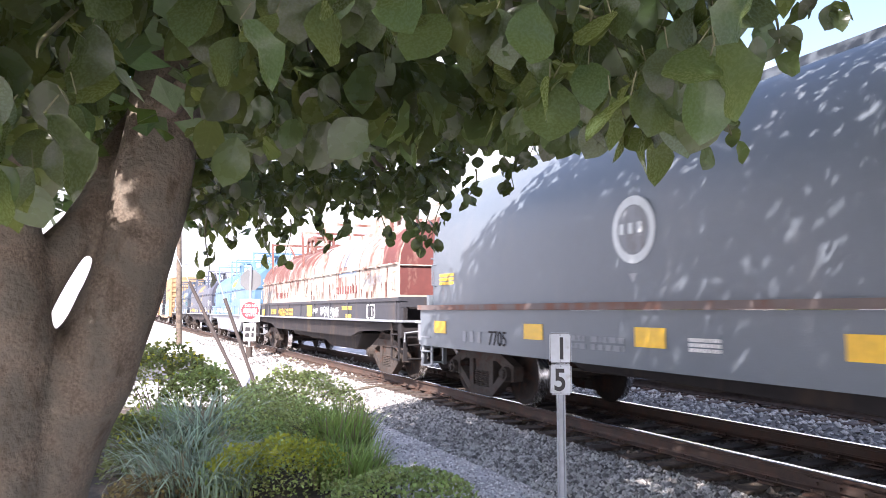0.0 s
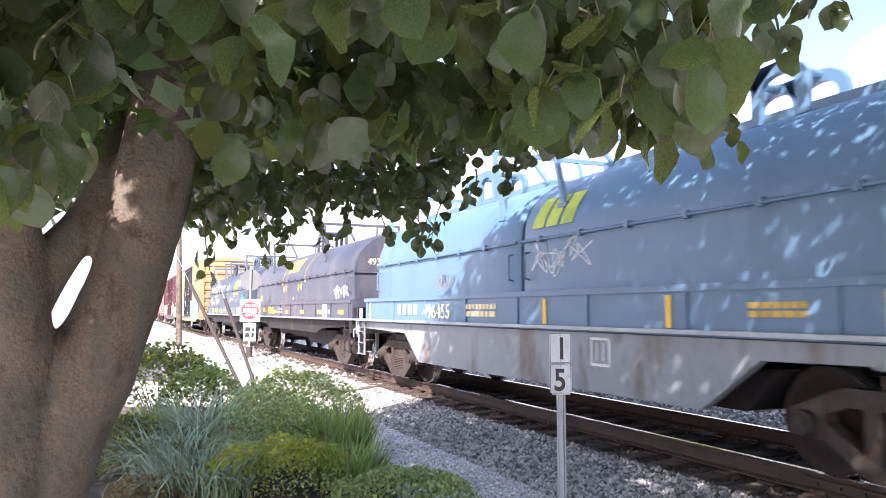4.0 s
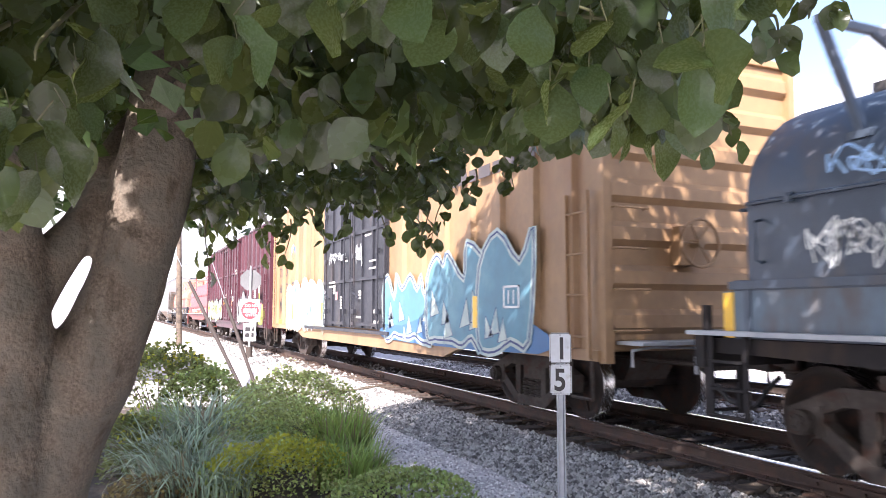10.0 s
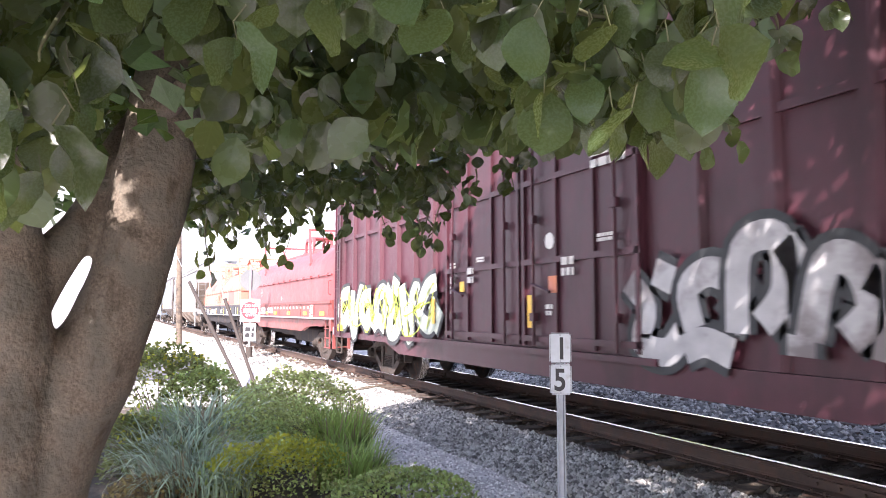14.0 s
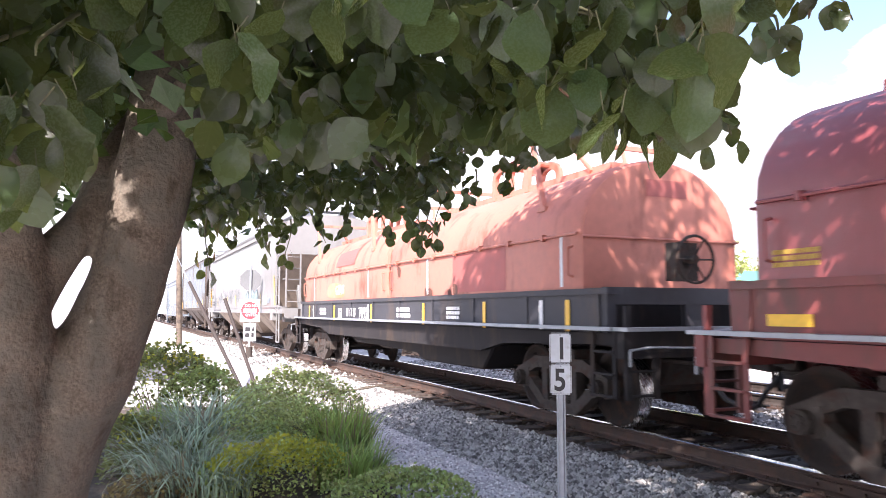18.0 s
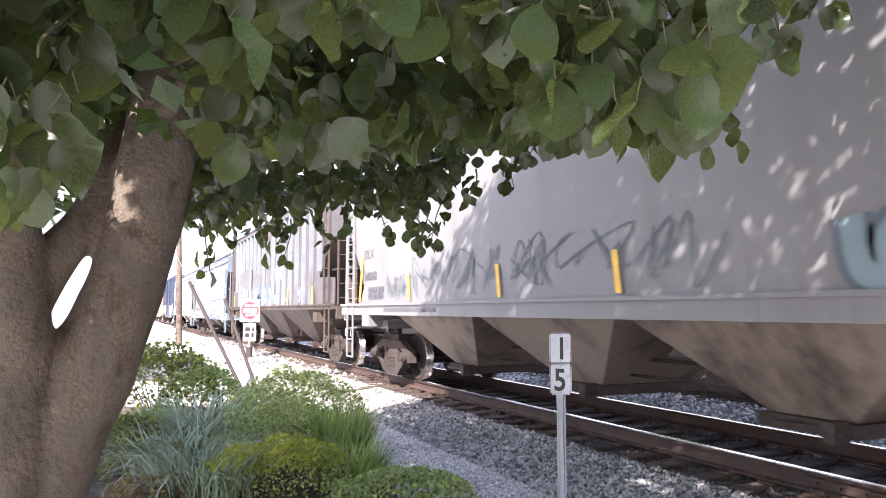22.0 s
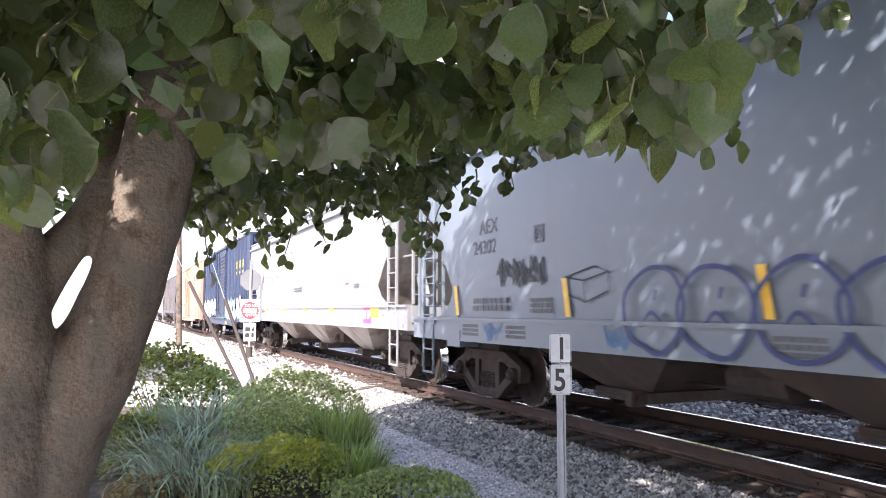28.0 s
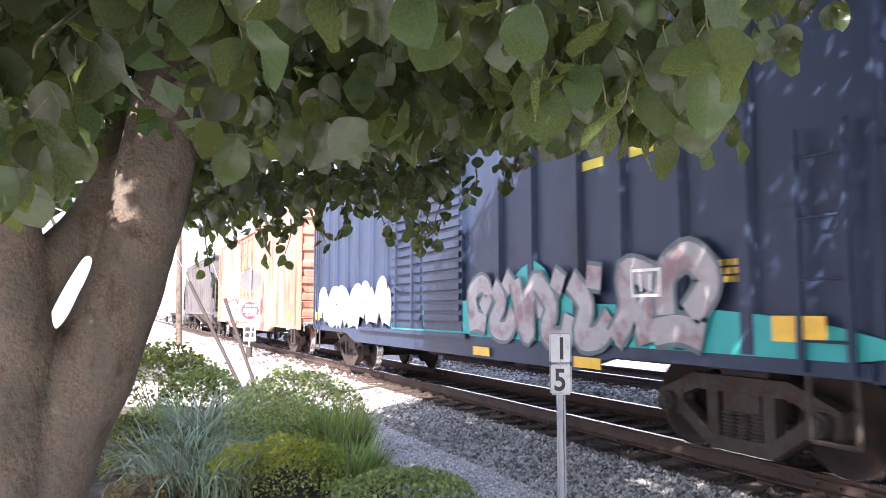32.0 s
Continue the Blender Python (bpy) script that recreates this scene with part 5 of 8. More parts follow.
for k in range(15):
    mine = [Vector(near_spots[i]) for i in order[k * 20:(k + 1) * 20]]
    top = sum(mine, Vector()) / len(mine) + Vector((0, 0.0, 0.10))
    bm = bmesh.new()
    back = T0 + Vector((0.55, 0.0, 2.85)) - top
    stem = [(*(-back.normalized() * 0.10 + Vector((0, 0, -0.03))), 0.002), (0, 0, 0.02, 0.004), (*(back * 0.35 + Vector((0, 0, 0.16))), 0.008), (*(back * 0.8 + Vector((0, 0, 0.05))), 0.015)]
    limb(bm, stem, 6)
    for p in mine:
        q = p - top
        rod(bm, q, q + Vector((r.uniform(-0.02, 0.02), r.uniform(-0.02, 0.02), 0.035)), 0.0014, 4)
    spray = part("spray", bm, M_TWIG, tree, "leafy twig hanging close by")
    spray.matrix_basis = Matrix.Translation(top - T0)
    SPRAYS.append((spray, top - T0, k))
    for p in mine:
        lf = part("leaf", near_leaf, None, spray)
        m = Matrix(leaf_turn(r, r.uniform(0.6, 1.45)).tolist()).to_4x4()
        s = r.uniform(0.08, 0.135)
        lf.matrix_basis = Matrix.Translation(p - top) @ m @ Matrix.Diagonal((s * r.uniform(0.9, 1.15), s, s * r.uniform(0.3, 1.7), 1))


def hanging_twig(bearing, d, top_rise, low_rise, leaves, lean=0.0, size=0.08):
    """A thin twig that dangles below the edge of the crown, its leaves set by turns along it."""
    b = radians(bearing)
    a = Vector((d * math.sin(b), d * math.cos(b), 1.67 + d * math.tan(radians(top_rise))))
    c = radians(bearing + lean)
    e = Vector((d * math.sin(c), d * math.cos(c), 1.67 + d * math.tan(radians(low_rise))))
    m = (a + e) / 2 + Vector((r.uniform(-0.03, 0.03), r.uniform(-0.03, 0.03), 0.03))
    bm = bmesh.new()
    limb(bm, [(*(a - T0), 0.006), (*(m - T0), 0.004), (*(e - T0), 0.002)], 5)
    tw = part("twig", bm, M_TWIG, tree)
    spots = [np.array((a - T0).lerp(e - T0, (k + 0.7) / leaves)) + r.normal(size=3) * 0.022 for k in range(leaves)]
    leaf_cloud("foliage", spots, r.uniform(size * 0.75, size * 1.2, leaves), M_LEAF, r, tw, droop=(0.3, 1.4))


# bearing, distance, rise at the top and at the tip, leaves, sideways lean
for q in ((24.6, 4.4, 9.5, 5.0, 12, -1.6), (23.0, 4.5, 8.0, 5.2, 9, -1.0), (21.2, 4.3, 7.8, 4.9, 10, 1.2), (19.0, 4.8, 8.0, 5.6, 8, 0.8), (16.8, 4.6, 8.4, 5.9, 8, -0.6),
          (14.2, 4.4, 8.0, 5.2, 9, 0.7), (12.2, 4.7, 7.0, 3.9, 10, -0.5), (10.0, 4.5, 7.0, 4.6, 8, 0.6), (8.0, 4.9, 7.5, 5.0, 8, -0.4), (6.1, 4.2, 7.5, 2.8, 12, 0.3),
          (12.9, 2.3, 21.5, 17.5, 9, 1.4, 0.12), (14.6, 2.5, 20.5, 17.0, 8, -0.8, 0.12), (26.6, 4.2, 11, 8.2, 9, -0.9), (28.8, 4.0, 12, 9.4, 9, 0.8), (31.0, 3.9, 13.5, 10.8, 9, -0.8), (48.0, 2.0, 20.4, 18.6, 7, 1.2, 0.075), (51.5, 2.2, 22, 20.6, 8, 2.0, 0.08), (45.2, 1.9, 15.5, 12.6, 7, 0.6, 0.065)):
    hanging_twig(*q)

# ---- the train ----
P_GREY = material("grey_paint", (0.115, 0.138, 0.16), 0.42, 0, 6, 0.06, (0.13, 0.148, 0.165), 0.25, 1.5, 3)
P_CREAM = material("rusty_cream", (0.37, 0.335, 0.28), 0.6, 0, 8, 0.12, (0.135, 0.052, 0.035), 0.42, 2.2, 3.0, climb=(1.7, 3.3, 0.035))
P_CREAMRUST = material("very_rusty_cream", (0.37, 0.33, 0.27), 0.65, 0, 8, 0.12, (0.13, 0.048, 0.036), 0.52, 2.0, 3.0, climb=(1.7, 2.75, 0.13))
P_BLUE = material("light_blue", (0.085, 0.165, 0.25), 0.45, 0, 8, 0.08, (0.07, 0.14, 0.22), 0.35, 1.6, 3)
P_NAVY = material("charcoal_blue", (0.043, 0.048, 0.070), 0.45, 0, 8, 0.1, (0.075, 0.073, 0.088), 0.35, 1.5, 3)
P_SLATE = material("slate_blue", (0.047, 0.068, 0.098), 0.5, 0, 8, 0.12, (0.085, 0.075, 0.07), 0.35, 1.6, 3)
P_TAN = material("faded_yellow", (0.29, 0.18, 0.092), 0.6, 0, 7, 0.14, (0.23, 0.13, 0.065), 0.35, 1.2, 4)
P_DOORBLACK = material("door_black", (0.017, 0.019, 0.026), 0.5, 0, 8, 0.14, (0.045, 0.036, 0.034), 0.25, 2, 3)
P_MAROON = material("maroon", (0.066, 0.021, 0.030), 0.45, 0, 7, 0.12, (0.038, 0.016, 0.020), 0.4, 1.4, 4, spec=0.3)
P_RED = material("coil_red", (0.25, 0.060, 0.062), 0.45, 0, 7, 0.06, (0.21, 0.045, 0.045), 0.35, 1.2, 3)
P_ORANGE = material("faded_orange", (0.46, 0.165, 0.115), 0.55, 0, 8, 0.1, (0.22, 0.062, 0.036), 0.32, 1.8, 2.5)
P_PALE = material("pale_grey", (0.19, 0.19, 0.185), 0.5, 0, 6, 0.05, (0.165, 0.16, 0.152), 0.3, 1.2, 4)
P_UPGREY = material("weathered_grey", (0.105, 0.10, 0.102), 0.65, 0, 7, 0.14, (0.07, 0.055, 0.052), 0.45, 1.3, 4)
P_AEX = material("blue_grey", (0.125, 0.160, 0.192), 0.36, 0, 6, 0.05, (0.12, 0.148, 0.172), 0.3, 1.2, 4)
P_WHITE = material("white_grey", (0.205, 0.215, 0.222), 0.32, 0, 6, 0.04, (0.18, 0.185, 0.186), 0.3, 1.2, 4)
P_NAVYBOX = material("boxcar_blue", (0.026, 0.040, 0.076), 0.5, 0, 7, 0.1, (0.022, 0.03, 0.055), 0.35, 1.5, 3, spec=0.25)
P_BROWN = material("road_dirt", (0.058, 0.044, 0.036), 0.8, 0, 8, 0.15, (0.09, 0.07, 0.055), 0.5, 1.5, 3)
P_DARK = material("dark_frame", (0.024, 0.022, 0.023), 0.8, 0, 9, 0.2, (0.055, 0.040, 0.031), 0.35, 2, 3, spec=0.2)
P_SILLGREY = material("sill_grey", (0.042, 0.043, 0.050), 0.6, 0, 9, 0.15, (0.07, 0.055, 0.047), 0.35, 2, 3, spec=0.3)
P_FRAMEGREY = material("frame_grey", (0.22, 0.24, 0.26), 0.5, 0, 8, 0.1, (0.12, 0.10, 0.09), 0.35, 2, 3)
P_REDFRAME = material("frame_red", (0.20, 0.05, 0.045), 0.55, 0, 8, 0.1, (0.12, 0.05, 0.04), 0.4, 2, 3)
P_OXIDE = material("faded_red_box", (0.42, 0.20, 0.14), 0.6, 0, 7, 0.1, (0.25, 0.09, 0.06), 0.4, 1.4, 4)

P_BROWNCAP = material("brown_cap", (0.14, 0.11, 0.10), 0.7, 0, 8, 0.1, RUST, 0.4, 2, 2)
P_RIB = material("rib_grey", (0.15, 0.175, 0.20), 0.6, 0, 7, 0.1, (0.11, 0.10, 0.10), 0.35, 1.5, 4)
P_HOPLOW = material("dusty_bay", (0.30, 0.28, 0.25), 0.75, 0, 7, 0.1, (0.15, 0.12, 0.10), 0.45, 1.4, 3)
P_DUSTYTAN = material("dusty_tan", (0.25, 0.20, 0.155), 0.8, 0, 7, 0.12, (0.11, 0.085, 0.065), 0.42, 1.3, 3)
CARS = []           # (car, place of its middle along the train)


COVERS, lids = [], []


# lead axle and truck centres along the train, metres
def put(car, lead, span):
    CARS.append((car, lead + 0.889 + span / 2))
    COVERS.append(lids)


car, lids = coil_car(0, "grey covered coil car with one long smooth cover", 5.7, [(-7.0, 7.0, P_GREY)], P_GREY, P_GREY, P_FRAMEGREY, w=1.34, top=3.75, bail=False, deep=True)
put(car, 4.61 - 0.889 - 5.7, 11.4)
car, lids = coil_car(1, "cream coil car streaked with rust, two covers", 6.0, [(0.04, 7.2, P_CREAM), (-7.3, -0.04, P_CREAMRUST)], P_CREAM, P_SILLGREY, P_DARK)
put(car, 13.8, 12.0)
car, lids = coil_car(2, "light blue coil car with a grey fishbelly frame", 5.25, [(0.04, 6.5, P_BLUE), (-6.02, -0.04, P_BLUE)], P_BLUE, P_BLUE, P_FRAMEGREY, fish=True)
put(car, 30.2, 10.5)
car, lids = coil_car(3, "charcoal blue coil car with one long cover", 5.0, [(-6.4, 6.4, P_NAVY)], P_NAVY, P_NAVY, P_DARK)
put(car, 44.6, 10.0)
car, lids = coil_car(4, "slate blue coil car, two covers with graffiti", 5.6, [(0.04, 6.42, P_SLATE), (-6.9, -0.04, P_SLATE)], P_SLATE, P_SLATE, P_DARK)
put(car, 59.2, 11.2)
car = boxcar(5, "faded yellow boxcar with black double doors and graffiti", 6.675, 8.88, P_TAN, P_DOORBLACK, P_TAN, z0=0.80, doors=(-2.45, 2.14), ribs=[-8.38, -7.47, -6.65, -5.71, -4.79, -3.89, -3.03, 2.96, 3.89, 4.83, 5.77, 6.67, 7.55, 8.4])
put(car, 75.7, 13.35)
car = boxcar(6, "maroon boxcar with ribbed sides and graffiti", 6.5, 8.85, P_MAROON, P_MAROON, P_MAROON, z0=0.74, doors=(-2.44, 2.31), ribs=[s * x for s in (-1, 1) for x in (3.02, 3.86, 4.71, 5.68, 6.59, 7.45, 8.31)], girts=(1.70, 2.99))
put(car, 94.7, 13.0)
car, lids = coil_car(7, "red coil car with one long cover", 5.05, [(-6.25, 6.4, P_RED)], P_RED, P_REDFRAME, P_REDFRAME)
put(car, 112.7, 10.1)
car, lids = coil_car(8, "faded orange coil car with two covers on a black frame", 5.95, [(0.04, 6.75, P_ORANGE), (-7.2, -0.04, P_ORANGE)], P_ORANGE, P_SILLGREY, P_DARK)
put(car, 127.4, 11.9)
car = hopper(9, "large pale grey covered hopper with dirty brown bays", 8.1, 9.9, P_PALE, P_DUSTYTAN, bays=4, z_sill=1.47, sill=(1.28, 1.50), body_end=9.5, cut=1.35)
put(car, 143.7, 16.2)
car = hopper(10, "weathered grey ribbed covered hopper", 6.65, 8.45, P_UPGREY, P_BROWN, ribs=17, bays=3, z_sill=1.50, z_side=4.2, z_top=4.4, sill=(1.40, 1.52), rib_span=13.76, rib_shift=0.14, cut=1.9, rib_paint=P_RIB, frame_paint=P_BROWN)
put(car, 164.1, 13.3)
car = hopper(11, "blue-grey covered hopper with round sides", 6.5, 8.2, P_AEX, P_BROWN, bays=3, z_sill=1.25, z_side=3.64, z_top=4.2, sill=(0.92, 1.25), body_end=7.8, cut=1.35)
put(car, 181.9, 13.0)
car = hopper(12, "white-grey covered hopper with curved sides", 6.9, 8.6, P_WHITE, P_HOPLOW, bays=3, z_sill=1.48, z_side=3.64, z_top=4.2, sill=(1.02, 1.46), body_end=8.15, cut=1.6)
put(car, 198.5, 13.8)
car = boxcar(13, "dark blue boxcar with a louvred door and graffiti", 6.1, 7.75, P_NAVYBOX, P_NAVYBOX, P_NAVYBOX, z0=0.86, doors=(-1.85, 1.25), ribs=[s * x for s in (-1, 1) for x in (2.35, 3.22, 4.22, 5.01, 5.87, 6.67)], louvre=True)
put(car, 216.1, 12.2)
car = boxcar(14, "faded red boxcar with ribbed sides", 6.3, 8.6, P_OXIDE, P_OXIDE, P_OXIDE, ribs=[s * (1.9 + k * 0.9) for s in (-1, 1) for k in range(7)])
put(car, 234.5, 12.6)
car = hopper(15, "grey ribbed covered hopper far down the train", 6.65, 8.45, P_UPGREY, P_BROWN, ribs=15, bays=3, z_side=4.2, z_top=4.4)
put(car, 253.0, 13.3)
car = hopper(16, "pale covered hopper far down the train", 6.9, 8.6, P_WHITE, P_BROWN)
put(car, 270.5, 13.8)
car, lids = coil_car(17, "light blue coil car far down the train", 5.25, [(-6.5, 6.5, P_BLUE)], P_BLUE, P_BLUE, P_FRAMEGREY)
put(car, 288.0, 10.5)

# ---- paint and lettering on the cars ----
K_BLUEGRAF = material("spray_blue", (0.075, 0.19, 0.25), 0.6, 0, 5, 0.14, (0.11, 0.25, 0.30), 0.5, 1.5)
K_DEEPBLUE = material("spray_deep_blue", (0.05, 0.14, 0.28), 0.6, 0, 5, 0.1)
K_SEA = material("spray_sea_green", (0.22, 0.36, 0.33), 0.6, 0, 5, 0.12, (0.45, 0.5, 0.47), 0.45, 2)
K_SEADARK = material("spray_grey_green", (0.20, 0.235, 0.19), 0.6, 0, 3, 0.2, (0.36, 0.28, 0.17), 0.45, 1.8)
K_FADETEAL = material("spray_faded_teal", (0.18, 0.255, 0.265), 0.6, 0, 5, 0.12)
K_SLATELINE = material("spray_slate", (0.09, 0.115, 0.13), 0.6, 0, 5, 0.12)
K_RIMPALE = material("spray_pale_mint", (0.34, 0.41, 0.38), 0.6, 0, 5, 0.15, (0.22, 0.33, 0.34), 0.4, 3)
K_TEAL = material("spray_teal", (0.02, 0.33, 0.32), 0.6, 0, 5, 0.12)
K_SILVER = material("spray_silver", (0.36, 0.36, 0.36), 0.5, 0.1, 5, 0.2, (0.16, 0.14, 0.14), 0.45, 1.6)
K_PALE = material("spray_pale", (0.62, 0.66, 0.66), 0.6, 0, 6, 0.1)
K_SKY = material("spray_sky_blue", (0.30, 0.48, 0.72), 0.6, 0, 6, 0.1)
K_NAVYLINE = material("spray_navy", (0.025, 0.04, 0.13), 0.6, 0, 6, 0.1)
K_SMOKE = material("spray_black", (0.03, 0.033, 0.035), 0.7, 0, 6, 0.15)
K_LIME = material("spray_lime", (0.42, 0.50, 0.05), 0.6, 0, 6, 0.1, (0.25, 0.36, 0.05), 0.4, 2)
K_PINK = material("spray_pink", (0.60, 0.20, 0.24), 0.6, 0, 6, 0.1, (0.6, 0.35, 0.2), 0.4, 2)
K_PEACH = material("spray_peach", (0.50, 0.33, 0.22), 0.6, 0, 6, 0.1, (0.5, 0.42, 0.34), 0.4, 2)
K_OLIVE = material("spray_pale_green", (0.45, 0.50, 0.40), 0.6, 0, 6, 0.1, (0.5, 0.52, 0.5), 0.4, 2)
K_DARKRED = material("faded_dark_red", (0.15, 0.035, 0.03), 0.65, 0, 8, 0.15)
K_GREYBLUE = material("faded_emblem_blue", (0.20, 0.25, 0.31), 0.6, 0, 8, 0.12)
K_PATCH = material("orange_patch", (0.60, 0.20, 0.09), 0.6, 0, 6, 0.1, (0.60, 0.225, 0.155), 0.6, 2)
K_RUSTPATCH = material("dark_patch", (0.36, 0.10, 0.085), 0.65, 0, 6, 0.12)
K_BARERUST = material("bare_rust", (0.12, 0.045, 0.03), 0.8, 0, 9, 0.2, (0.07, 0.035, 0.028), 0.4, 3)


def drape(ob, w, top, lift=0.006):
    """Lays flat paint round the arch of a coil cover."""
    for o in (ob, *ob.children_recursive):
        bm = bmesh.new()
        bm.from_mesh(o.data)
        z = 2.30
        while z < top:
            geom = bm.verts[:] + bm.edges[:] + bm.faces[:]
            bmesh.ops.bisect_plane(bm, geom=geom, dist=1e-5, plane_co=(0, 0, z), plane_no=(0, 0, 1))
            z += 0.07
        ys = [v.co.y for v in bm.verts] or [0]
        front = max(ys)
        for v in bm.verts:
            v.co.y = -on_hood(w, 1.63, 2.30, top, v.co.z) - lift - min(0.006, front - v.co.y)
        bm.to_mesh(o.data)
        bm.free()
    return ob


def patch(parent, outline, mat, y, name="paint_patch", label=""):
    bm = bmesh.new()
    bm.faces.new([bm.verts.new((x, y - 0.002, z)) for x, z in outline])
    return part(name, bm, mat, parent, label)


def slant_blocks(parent, x0, x1, z0, z1, n, mat, y, slant=0.25, label="emblem of plain slanted blocks"):
    bm = bmesh.new()
    w = (x1 - x0) / n
    h = z1 - z0
    for k in range(n):
        a = x0 + k * w
        box_pts = [(a, z0), (a + w * 0.82, z0), (a + w * 0.82 + h * slant, z1), (a + h * slant, z1)]
        bm.faces.new([bm.verts.new((x, y - 0.002, z)) for x, z in box_pts])
    return part("emblem", bm, mat, parent, label)


def disc_mark(parent, x, z, rx, rz, mat, y, ring=None, name="emblem", label=""):
    bm = bmesh.new()
    n = 28
    if ring:
        a = [bm.verts.new((x + rx * math.cos(2 * math.pi * i / n), y - 0.002, z + rz * math.sin(2 * math.pi * i / n))) for i in range(n)]
        b = [bm.verts.new((x + rx * ring * math.cos(2 * math.pi * i / n), y - 0.002, z + rz * ring * math.sin(2 * math.pi * i / n))) for i in range(n)]
        for i in range(n):
            bm.faces.new((a[i], a[(i + 1) % n], b[(i + 1) % n], b[i]))
    else:
        bm.faces.new([bm.verts.new((x + rx * math.cos(2 * math.pi * i / n), y - 0.002, z + rz * math.sin(2 * math.pi * i / n))) for i in range(n)])
    return part(name, bm, mat, parent, label)


SILL_Y, BOX_Y, HOP_Y = -1.308, -1.482, -1.618
car = [c for c, _ in CARS]

# grey coil car
c, y = car[0], -1.405
reflectors(c, [-6.5, -3.55, -1.3, 1.1], y, 1.10, 0.46, 0.2)
bars(c, -5.63, 0.86, 0.72, 0.22, P_FRAMEGREY, y, 1, "painted owner's mark", 2, 3)
lettering(c, "7705", -4.80, 0.88, 0.29, P_DARK, y - 0.001, "dark grey road number", wide=0.95)
bars(c, -3.05, 0.92, 0.65, 0.17, P_FRAMEGREY, y, 2, seed=4)
bars(c, -2.3, 0.92, 0.6, 0.17, P_FRAMEGREY, y, 2, seed=5)
bars(c, -0.75, 0.98, 0.4, 0.14, M_WHITE, y, 3, seed=6)
h = COVERS[0][0]
bars(h, -6.66, 1.78, 0.55, 0.2, M_YELLOW, -1.342, 3, "yellow warning notice", 7)
disc_mark(h, -1.6, 2.22, 0.35, 0.36, K_PALE, -1.345, 0.74, label="round pale emblem ring")
disc_mark(h, -1.6, 2.22, 0.25, 0.26, P_FRAMEGREY, -1.343)
bars(h, -1.82, 2.15, 0.44, 0.16, K_PALE, -1.348, 1, "pale emblem blocks", 8, 3)
prism_tri = patch(h, [(-1.62, 1.66), (-1.55, 1.76), (-1.69, 1.76)], P_FRAMEGREY, -1.342)

# rusty cream coil car
c, y = car[1], SILL_Y
bars(c, -5.23, 1.2, 0.95, 0.24, M_AMBER, y, 1, "painted owner's mark", 9, 4)
lettering(c, "496065", -4.05, 1.20, 0.34, M_AMBER, y - 0.003, "faded yellow road number", wide=1.14)
bars(c, -2.75, 1.2, 0.9, 0.24, M_AMBER, y, 2, seed=10)
reflectors(c, [0.26], y, 1.36, 0.5, 0.3)
reflectors(c, [-6.7], y, 1.3, 0.4, 0.22)
reflectors(c, [4.05], y, 1.24, 0.4, 0.09)
scribble(c, 1.5, 1.18, 1.75, 0.3, K_PALE, y, 11, 9, 0.035)
scribble(c, 0.65, 1.28, 0.5, 0.18, K_PALE, y, 12, 4, 0.025)
frame_sign(c, 5.42, 1.2, 0.52, 0.3, M_WHITE, y)
bars(c, 3.5, 1.38, 0.8, 0.1, M_AMBER, y, 2, seed=13)
front, rear = COVERS[1]
drape(slant_blocks(front, 3.1, 4.3, 2.42, 2.95, 3, K_GREYBLUE, 0), 1.24, 3.28)
K_MAROONRUST = material("maroon_rust", (0.13, 0.04, 0.035), 0.75, 0, 8, 0.15, (0.30, 0.20, 0.16), 0.3, 2.5, 3)
drape(patch(front, [(6.2, 2.32), (7.17, 2.32), (7.17, 3.27), (6.35, 3.27), (6.3, 2.9), (6.1, 2.7), (6.25, 2.5)], K_MAROONRUST, 0, "rusty_end_band"), 1.24, 3.28, 0.004)
rim = [(-on_hood(1.24, 1.63, 2.30, 3.28, z) * 0.985, z) for z in (1.68, 2.0, 2.3, 2.5, 2.7, 2.9, 3.05, 3.15, 3.22)]
bm = bmesh.new()
bm.faces.new([bm.verts.new((7.206, a, z)) for a, z in rim + [(-a, z) for a, z in rim[::-1]]])
part("rusty_end", bm, K_MAROONRUST, front)
patch(front, [(3.0, 2.18), (4.44, 2.18), (4.44, 2.29), (3.0, 2.29)], K_GREYBLUE, -1.244, "emblem_bar")
bars(front, 2.85, 1.72, 1.75, 0.26, K_DARKRED, -1.242, 1, "dark red painted name as blocks", 14, 8)
bars(rear, -4.6, 1.72, 1.75, 0.26, K_DARKRED, -1.242, 1, "dark red painted name as blocks", 15, 8)
scribble(front, 5.0, 1.85, 1.3, 0.35, P_FRAMEGREY, -1.242, 16, 5, 0.04)
scribble(rear, -6.6, 1.7, 2.6, 0.55, P_FRAMEGREY, -1.242, 17, 5, 0.05)
rnd = random.Random(5)
